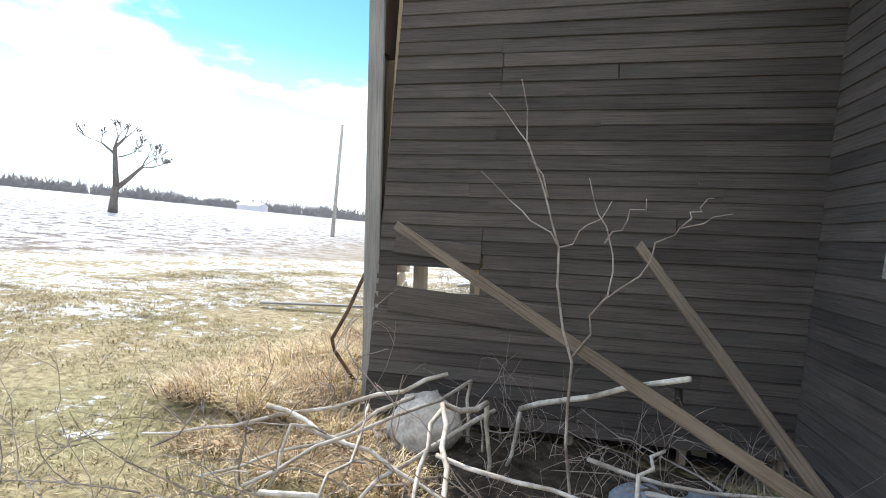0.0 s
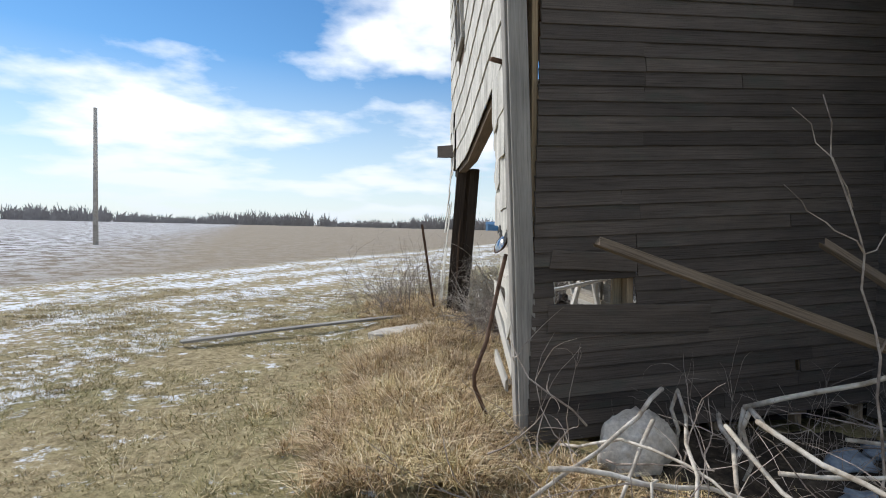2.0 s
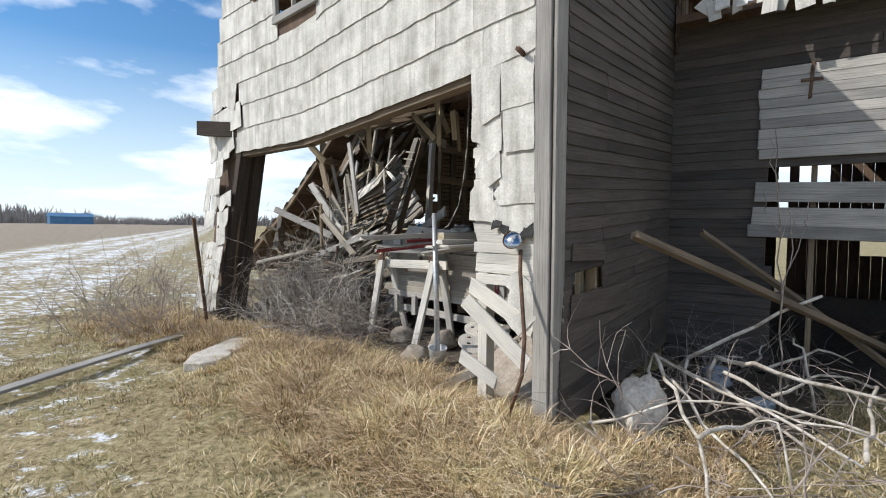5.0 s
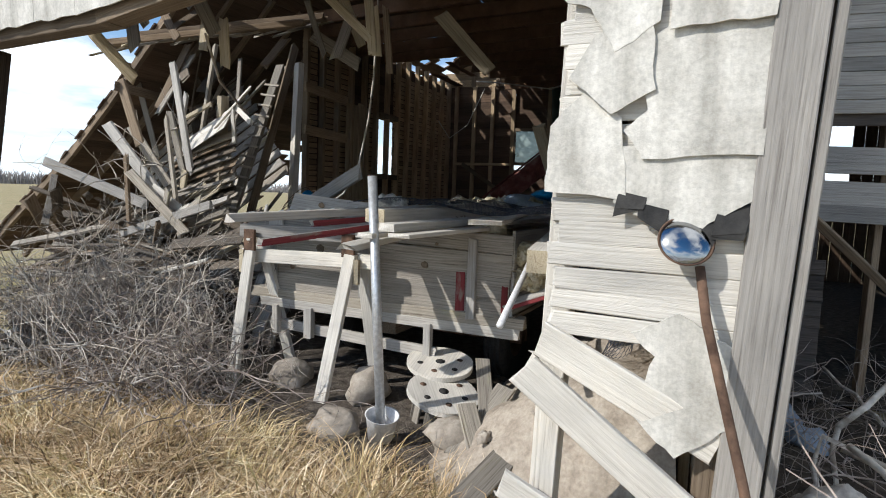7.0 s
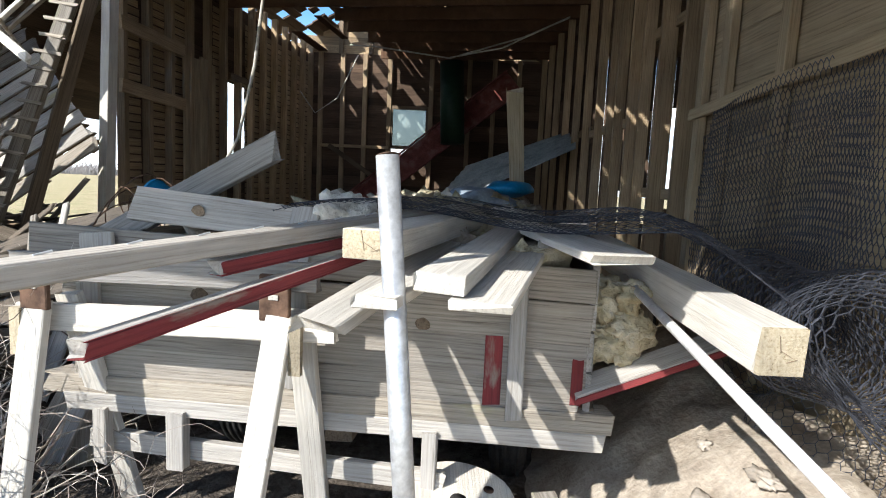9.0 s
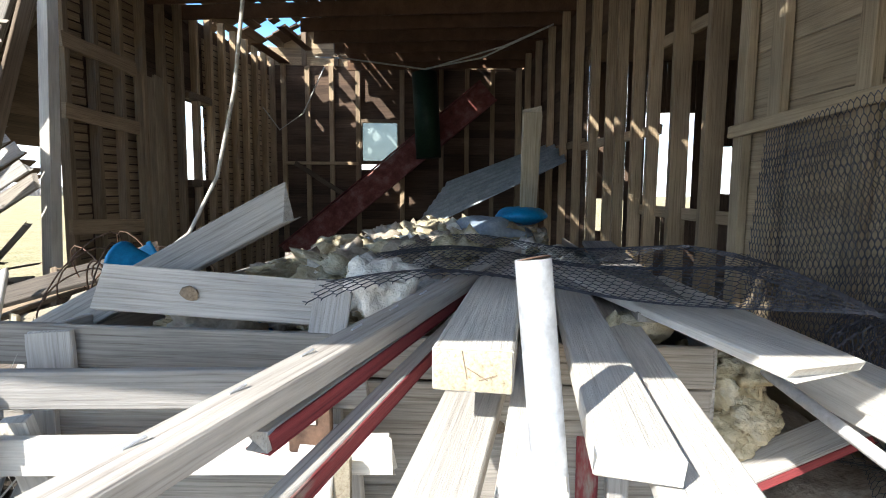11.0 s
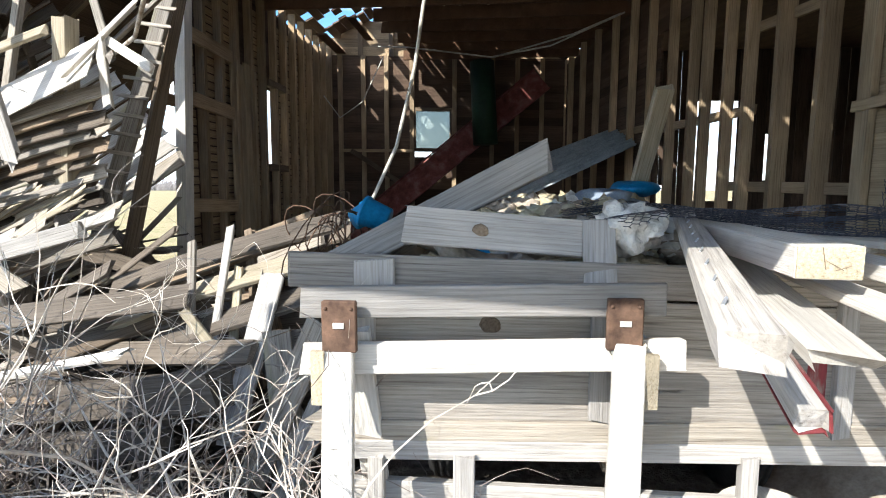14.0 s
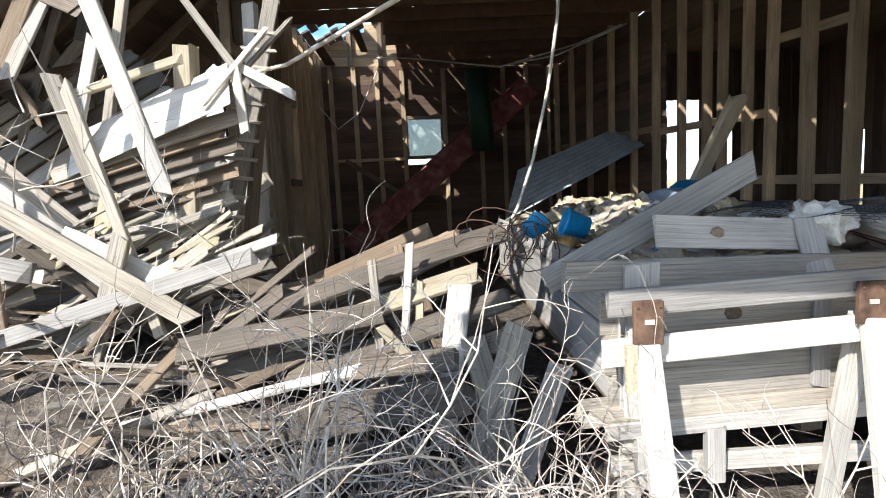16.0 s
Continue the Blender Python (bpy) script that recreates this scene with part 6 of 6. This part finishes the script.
# sapling in front of the side wall
stems("sapling", "thin bare sapling by the shaded wall", [
    ([(-0.24, 2.6, 0.0), (-0.24, 2.6, 0.28), (-0.3, 2.6, 0.92), (-0.42, 2.6, 1.46), (-0.58, 2.6, 1.86), (-0.69, 2.6, 2.27)], 0.009, 0.003),
    ([(-0.5, 2.6, 1.7), (-0.62, 2.6, 1.95), (-0.85, 2.6, 2.2)], 0.0045, 0.002),
    ([(-0.42, 2.6, 1.46), (-0.62, 2.62, 1.62), (-0.86, 2.62, 1.81)], 0.0045, 0.002),
    ([(-0.3, 2.6, 0.95), (-0.17, 2.58, 1.26), (-0.21, 2.58, 1.58), (-0.31, 2.58, 1.8)], 0.0055, 0.002),
    ([(-0.2, 2.58, 1.22), (0.0, 2.55, 1.45), (0.1, 2.55, 1.6), (0.3, 2.55, 1.68)], 0.005, 0.002),
    ([(-0.21, 2.58, 1.5), (-0.12, 2.58, 1.62), (-0.05, 2.58, 1.72)], 0.004, 0.002),
    ([(0.1, 2.55, 1.6), (0.18, 2.55, 1.68), (0.22, 2.55, 1.74)], 0.004, 0.002),
    ([(-0.42, 2.6, 1.46), (-0.3, 2.6, 1.58), (-0.2, 2.6, 1.7)], 0.004, 0.002)], M_TWIG, "sapling")
# two old poles leaning on the wall
for a, e, w in (((2.1, 1.66, 0.06), (-1.61, 3.22, 1.48), 0.062), ((1.2, 1.75, 0.05), (-0.07, 3.31, 1.5), 0.055)):
    lumber("leaning_pole", "grey split pole leaning on the shaded wall", a, e, w, 0.05, M_BROWN, (0, -1, 0.3), "pole", seg=6, ragged=0.04, bow=0.02, group="poles on the side wall")
# brush pile of cut branches
cut = [
    ([(-1.75, 3.47, 0.1), (-1.54, 2.93, 0.35), (-1.3, 2.4, 0.36), (-1.2, 1.9, 0.3)], 0.015, 0.009),
    ([(-1.0, 3.35, 0.1), (-1.01, 3.32, 0.52), (-1.36, 2.43, 0.37), (-1.6, 1.9, 0.25)], 0.019, 0.012),
    ([(-1.29, 3.06, 0.42), (-1.67, 2.58, 0.19), (-2.1, 2.15, 0.06)], 0.019, 0.01),
    ([(-0.78, 2.92, 0.53), (-0.94, 2.62, 0.57), (-0.73, 2.18, 0.45), (-0.55, 1.6, 0.35)], 0.024, 0.016),
    ([(-0.78, 2.92, 0.53), (-0.75, 3.0, 0.05)], 0.02, 0.016),
    ([(-0.64, 3.19, 0.45), (-0.2, 2.8, 0.72), (0.2, 2.42, 0.98)], 0.024, 0.018),
    ([(-0.64, 3.19, 0.45), (-0.7, 3.2, 0.05)], 0.02, 0.016),
    ([(-2.05, 2.6, 0.33), (-1.6, 2.5, 0.3), (-1.1, 2.45, 0.24), (-0.6, 2.3, 0.2)], 0.022, 0.012),
    ([(-1.15, 3.25, 0.55), (-1.5, 2.95, 0.42), (-2.2, 2.5, 0.2), (-2.7, 2.3, 0.1)], 0.022, 0.01),
    ([(-0.8, 3.2, 0.4), (-1.0, 2.7, 0.3), (-1.2, 2.2, 0.12)], 0.022, 0.014),
    ([(-1.0, 2.8, 0.48), (-0.95, 2.4, 0.3), (-0.8, 1.95, 0.2), (-0.85, 1.7, 0.05)], 0.02, 0.01),
    ([(-1.5, 1.9, 0.25), (-0.8, 1.95, 0.3), (-0.1, 2.0, 0.36), (0.2, 2.2, 0.3), (0.8, 2.3, 0.2)], 0.02, 0.012),
    ([(-0.9, 2.5, 0.35), (-0.3, 2.4, 0.38), (0.3, 2.2, 0.3)], 0.018, 0.012),
    ([(0.1, 2.8, 0.3), (0.6, 2.5, 0.45), (1.0, 2.3, 0.3)], 0.02, 0.012),
    ([(-0.2, 2.9, 0.36), (0.4, 2.9, 0.34), (0.95, 3.0, 0.36)], 0.018, 0.012),
    ([(-1.7, 2.2, 0.05), (-1.65, 2.3, 0.4), (-1.55, 2.5, 0.3)], 0.012, 0.008),
    ([(0.0, 2.4, 0.05), (0.05, 2.5, 0.5), (0.15, 2.6, 0.6)], 0.018, 0.012)]
for row in cut:
    stems("cut_branch", "bleached cut branch in the brush pile", [(row[0], row[1] * 0.72, row[2] * 0.7)], M_CUT, "branch", "stem", "branches by the side wall")
small = Bulk()
for i in range(80):
    twig(small, Vector((rt.uniform(-2.4, 0.9), rt.uniform(1.7, 3.3), rt.uniform(0.03, 0.3))), Vector((rt.uniform(-1, 1), rt.uniform(-1, 1), rt.uniform(-0.1, 0.7))).normalized(), rt.uniform(0.3, 0.9), rt.uniform(0.003, 0.008), 1, rt)
for i in range(14):
    twig(small, Vector((rt.uniform(-3.2, -1.6), rt.uniform(1.2, 2.2), 0.03)), Vector((-0.8, rt.uniform(-0.3, 0.8), rt.uniform(0.2, 0.8))).normalized(), rt.uniform(0.5, 0.9), 0.004, 2, rt)
tagged(new("fine_twigs", small.mesh("twigs", M_TWIG)), "loose bare twigs among the cut branches", "twigs", kind="stuff")
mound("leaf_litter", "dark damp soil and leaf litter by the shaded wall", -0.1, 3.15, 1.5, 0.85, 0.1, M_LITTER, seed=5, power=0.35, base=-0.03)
# The slab's pale colour replaces sunlight that the wall keeps off the boulder.
rock = hang(tagged(new("boulder", blob_mesh(0.22, 0.18, 0.24, M_SLAB, 31, 0.45, 4, None, 0.7)), "boulder at the foot of the side wall, coloured pale for sunlight", "boulder"), None, Matrix.Translation((-1.3, 3.28, 0.17)))
for k, (x, y, z, r) in enumerate(((-0.2, 2.75, 0.06, 0.12), (0.1, 3.2, 0.08, 0.16), (0.45, 3.3, 0.1, 0.14))):
    hang(tagged(new("rag", blob_mesh(r, r * 0.8, r * 0.45, M_CLOTH, k + 20, 0.6)), "faded blue grey rag in the litter", "rag", "rags by the wall"), None, Matrix.Translation((x, y, z)))
# plank and stone slab in the grass, stake by the pier
lumber("plank", "long grey plank lying in the grass", (-5.6, 6.72, 0.05), (-2.3, 8.95, 0.1), 0.13, 0.03, M_GREY, seg=8, group="loose planks", bow=0.02)
lumber("plank", "short pale board lying in the grass", (-2.9, 9.1, 0.08), (-2.3, 9.2, 0.12), 0.2, 0.03, M_GREY, group="loose planks")
v = [(-3.33, 7.06, 0), (-3.2, 6.92, 0), (-3.05, 6.9, 0), (-2.42, 7.46, 0), (-2.28, 7.7, 0), (-2.46, 7.88, 0), (-3.15, 7.36, 0)]
k = len(v)
sl = mesh_of("slab", [(a, c, 0.03) for a, c, _ in v] + [(a, c, 0.13 + 0.01 * (i % 2)) for i, (a, c, _) in enumerate(v)], [tuple(reversed(range(k))), tuple(range(k, 2 * k))] + [(i, (i + 1) % k, (i + 1) % k + k, i + k) for i in range(k)], M_SLAB)
slab = tagged(new("stone_slab", sl), "flat pale stone slab lying in the grass", "slab")
slab.modifiers.new("worn", "BEVEL").width = 0.015
PLACE[slab] = Matrix()
lumber("stake", "dark rusty stake leaning by the front pier", (-2.33, 9.0, 0.0), (-2.6, 8.78, 1.59), 0.04, 0.04, M_RUST, (-1, 0, 0), "stake", group="stakes")

# ---------------------------------------------------------------- grass
def grass_mesh(tufts, blades, spread, width, droop, seed, mat):
    """Tussocks (x, y, z, height): blades that fan out from each and hang over."""
    g = np.random.RandomState(seed)
    t = np.repeat(np.array(tufts), blades, axis=0)
    n_ = len(t)
    h = t[:, 3] * g.uniform(0.35, 1.15, n_)
    a, rad = g.uniform(0, 2 * np.pi, n_), spread * np.sqrt(g.uniform(0, 1, n_)) * (0.5 + t[:, 3] / t[:, 3].max())
    dx, dy = np.cos(a), np.sin(a)
    bx, by = t[:, 0] + dx * rad, t[:, 1] + dy * rad
    a2 = a + g.normal(0, 0.8, n_)
    lx, ly = np.cos(a2) * h * droop * g.uniform(0.2, 1.4, n_), np.sin(a2) * h * droop * g.uniform(0.2, 1.4, n_)
    sx, sy = -np.sin(a2) * width, np.cos(a2) * width
    lift = g.uniform(0.35, 1.0, n_)
    rows = []
    for s_, w_ in ((0.0, 1.0), (0.55, 0.8)):
        z = t[:, 2] - 0.01 + h * (s_ * (1.6 - 0.6 * s_)) * lift
        for q in (-1, 1):
            rows.append(np.stack((bx + lx * s_ ** 1.6 + q * sx * w_, by + ly * s_ ** 1.6 + q * sy * w_, z), 1))
    rows.append(np.stack((bx + lx, by + ly, t[:, 2] + h * lift * g.uniform(0.55, 1.0, n_)), 1))
    v = np.stack(rows, 1).reshape(-1, 3)
    k = np.arange(n_) * 5
    f = np.stack((k, k + 1, k + 3, k + 2), 1).tolist() + np.stack((k + 2, k + 3, k + 4), 1).tolist()
    return mesh_of("grass", [tuple(p) for p in v.tolist()], f, mat)


def grass_mat(name, stops):
    m, n_, l_, b_ = node_mat(name, 0.8)
    geo = n_.new("ShaderNodeNewGeometry")
    tone = ramp_of(n_, l_, geo.outputs["Random Per Island"], stops)
    patch_ = noise_of(n_, l_, mapped(n_, l_, (1, 1, 1), shift=False), 2.1, 5)
    l_.new(mix_of(n_, l_, 0.85, tone, ramp_of(n_, l_, patch_, [(0.32, (0.5, 0.42, 0.33)), (0.5, (1.0, 0.93, 0.86)), (0.68, (1.15, 1.16, 0.98))]), "MULTIPLY"), b_.inputs["Base Color"])
    return m


M_STRAW = grass_mat("dry_straw", [(0.0, (0.12, 0.082, 0.046)), (0.22, (0.36, 0.25, 0.14)), (0.36, (0.35, 0.3, 0.14)), (0.52, (0.58, 0.44, 0.26)), (0.76, (0.75, 0.6, 0.4)), (1.0, (0.92, 0.84, 0.67))])
M_TURF = grass_mat("short_turf", [(0.0, (0.15, 0.16, 0.06)), (0.35, (0.38, 0.32, 0.17)), (0.7, (0.55, 0.47, 0.3)), (1.0, (0.76, 0.68, 0.5))])


def clear_of_things(x, y):
    on_slab = abs((x + 2.8) * 0.75 + (y - 7.38) * 0.66) < 0.66 and abs((x + 2.8) * 0.66 - (y - 7.38) * 0.75) < 0.27
    on_plank = abs((x + 5.6) * 0.56 - (y - 6.72) * 0.83) < 0.09 and -5.7 < x < -2.2
    return not on_slab and not on_plank


gr = np.random.RandomState(12)
tall, turf = [], []
while len(tall) < 900:
    y = gr.uniform(3.4, 10.8)
    x = -2.3 - abs(gr.normal(0, 0.6)) + 0.95 * (4.5 < y < 8.6) * gr.uniform(0, 1) ** 1.5
    if not clear_of_things(x, y) or (x > -1.55 and y < 6.6):
        continue
    h = gr.uniform(0.1, 0.34) * max(0.35, 1 - 0.35 * max(0.0, -2.2 - x)) * (0.8 + 0.7 * noise.noise((x * 1.2, y * 1.2, 7)))
    tall.append((x, y, ground_z(x, y), max(0.05, h)))
for i in range(520):
    x, y = gr.uniform(-3.3, -1.95), gr.uniform(3.0, 6.2)
    k = noise.noise((x * 1.6, y * 1.6, 3))
    if k > -0.25 and not (x > -2.05 and y > 3.4):
        tall.append((x, y, ground_z(x, y), gr.uniform(0.1, 0.2) * (1.05 + 0.9 * k)))
for i in range(420):
    x, y = gr.uniform(-2.2, -1.55), gr.uniform(4.3, 8.0)
    if math.hypot(x + 1.28, y - 5.53) > 0.12:
        tall.append((x, y, ground_z(x, y), gr.uniform(0.07, 0.15)))
for i in range(200):
    x, y = gr.uniform(-2.6, -1.0), gr.uniform(2.5, 3.3)
    if math.hypot(x + 1.3, y - 3.28) > 0.3:
        tall.append((x, y, ground_z(x, y), gr.uniform(0.06, 0.17)))
while len(turf) < 5200:
    r = gr.uniform(0, 1) ** 0.8
    x, y = -1.0 - 8.5 * r, gr.uniform(-0.8, 12.5)
    k = noise.noise((x * 0.9, y * 0.9, 2)) + 0.5 * noise.noise((x * 3, y * 3, 5))
    if (x > -1.9 and y > 3.2) or (k < -0.25 and gr.uniform() < 0.75) or not clear_of_things(x, y):
        continue
    turf.append((x, y, ground_z(x, y), gr.uniform(0.025, 0.06) * (1.1 + 0.8 * k)))
for i in range(260):
    x, y = gr.uniform(-2.4, 0.9), gr.uniform(1.2, 2.7)
    turf.append((x, y, ground_z(x, y), gr.uniform(0.05, 0.12)))
tagged(new("tall_dry_grass", grass_mesh(tall, 80, 0.14, 0.0032, 1.5, 1, M_STRAW)), "matted straw-coloured dry grass along the barn front", "grass", kind="stuff")
tagged(new("short_grass", grass_mesh(turf, 34, 0.13, 0.0034, 1.5, 2, M_TURF)), "short winter grass, straw and olive green", "grass", kind="stuff")
# ---------------------------------------------------------------- distance
def direction(x, y):
    return Vector((x, y, 0)).normalized()


def grow(b_, p, d, ln, r, depth, rnd):
    """A bare tree: limbs that fork and taper."""
    pts, rad = [p.copy()], [r]
    for i in range(3):
        d = (d + Vector((rnd.uniform(-1, 1), rnd.uniform(-1, 1), rnd.uniform(-0.5, 0.8))) * 0.2).normalized()
        p = p + d * ln / 3
        pts.append(p.copy())
        rad.append(r * (1 - 0.35 * (i + 1) / 3))
    b_.tube(pts, rad, 6 if r > 0.08 else 3)
    if depth > 0:
        for k in range(rnd.choice((2, 2, 3))):
            i = rnd.choice((2, 3, 3))
            nd = (d + Vector((rnd.uniform(-1, 1), rnd.uniform(-1, 1), rnd.uniform(-0.25, 0.7))) * 0.85).normalized()
            grow(b_, pts[i], nd, ln * rnd.uniform(0.5, 0.8), max(0.034, rad[i] * 0.72), depth - 1, rnd)


M_BARK = rough_mat("grey_bark", [(0.12, 0.1, 0.085), (0.22, 0.19, 0.165)], 6, 0.95)
M_WOODS = rough_mat("far_bare_woods", [(0.2, 0.19, 0.19), (0.33, 0.31, 0.3)], 0.3, 1.0)
tree_at = direction(-0.802, 0.597) * 52
tree = thing("bare_tree", tree_at, "lone bare old tree with a forked trunk in the field", "tree")
rb = random.Random(6)
trunk, crown = Bulk(), Bulk()
side = Vector((0.597, 0.802, 0))
trunk.tube([tree_at + Vector((0, 0, -0.2)), tree_at + Vector((0, 0, 1.0)), tree_at + Vector((0, 0, 2.2)) + side * 0.1], [0.42, 0.3, 0.27], 9)
trunk.tube([tree_at + Vector((0, 0, 2.1)) + side * 0.1, tree_at + Vector((0, 0, 3.6)) - side * 0.05, tree_at + Vector((0, 0, 5.4)) - side * 0.2], [0.25, 0.21, 0.16], 8)
trunk.tube([tree_at + Vector((0, 0, 2.0)) + side * 0.1, tree_at + Vector((0, 0, 3.0)) + side * 1.0, tree_at + Vector((0, 0, 4.1)) + side * 1.9], [0.22, 0.17, 0.11], 8)
for s, z, dz, ln, r in ((-0.2, 5.4, 1.0, 1.6, 0.13), (-0.2, 5.3, 0.8, 1.5, 0.1), (0.1, 4.6, 0.3, 1.6, 0.08), (-0.15, 4.8, 0.25, 1.9, 0.1), (1.9, 4.1, 0.9, 1.4, 0.08), (1.7, 3.9, 0.15, 1.6, 0.07), (1.9, 4.1, 0.4, 1.5, 0.06)):
    sgn = -1 if s in (-0.15,) else 1
    grow(crown, tree_at + side * s + Vector((0, 0, z)), (side * sgn * rb.uniform(0.2, 0.9) + Vector((0, 0, dz))).normalized(), ln * 0.66, r, 5, rb)
part("trunk", trunk.mesh("trunk", M_BARK, True), tree)
part("crown", crown.mesh("crown", M_BARK), tree)
pole_at = direction(-0.5475, 0.8368) * 39.8
upole = thing("utility_pole", pole_at, "weathered wooden utility pole in the field", "pole")
part("shaft", tube_mesh([pole_at + Vector((0, 0, -0.3)), pole_at + Vector((0, 0, 8.2))], [0.15, 0.1], M_TRIM, 12), upole)
# belt of woods along the horizon
belt = Bulk()
for i in range(1900):
    az = rb.uniform(-2.0, 1.05)
    dist = rb.uniform(420, 520)
    p = Vector((math.sin(az) * dist, math.cos(az) * dist, 0))
    dens = noise.noise((az * 6, 0, 0)) + 0.5 * noise.noise((az * 19, 3, 0))
    h = (9 + 7 * dens) * rb.uniform(0.5, 1.25)
    if h < 3:
        h = rb.uniform(2, 4)
    across = Vector((math.cos(az), -math.sin(az), 0))
    for k in range(8):
        o = across * rb.uniform(-3.5, 3.5)
        top = h * rb.uniform(0.45, 1.0)
        belt.tube([p + o * 0.5, p + o * 0.8 + Vector((0, 0, top * 0.6)), p + o * 1.3 + across * rb.uniform(-1.5, 1.5) + Vector((0, 0, top))], [0.55, 0.4, 0.1], 3)
tagged(new("far_woods", belt.mesh("woods", M_WOODS, False)), "low belt of bare woods along the horizon", "woods", kind="stuff")
shed_at = direction(0.16, 0.985) * 400
M_FARBLUE = rough_mat("blue_sheet_metal", [(0.06, 0.16, 0.3), (0.1, 0.22, 0.38)], 0.5, 0.6)


def far_shed(at, w, h, mat, label):
    s = thing("far_shed", at, label, "shed", "sheds on the horizon")
    part("wall", box_mesh(at.x - w / 2, at.x + w / 2, at.y - 5, at.y + 5, -0.3, h, mat), s)
    v = [(at.x - w / 2 - 0.5, at.y - 5.5, h), (at.x + w / 2 + 0.5, at.y - 5.5, h), (at.x + w / 2 + 0.5, at.y, h + 2.2), (at.x - w / 2 - 0.5, at.y, h + 2.2), (at.x - w / 2 - 0.5, at.y + 5.5, h), (at.x + w / 2 + 0.5, at.y + 5.5, h)]
    part("roof", mesh_of("roof", v, [(0, 1, 2, 3), (3, 2, 5, 4), (0, 3, 4), (1, 5, 2)], mat), s)


far_shed(shed_at, 22, 4.5, M_FARBLUE, "blue metal shed far off by the woods")
far_shed(direction(-0.66, 0.75) * 390, 18, 3.5, M_WHITE, "white farm shed far off by the woods")
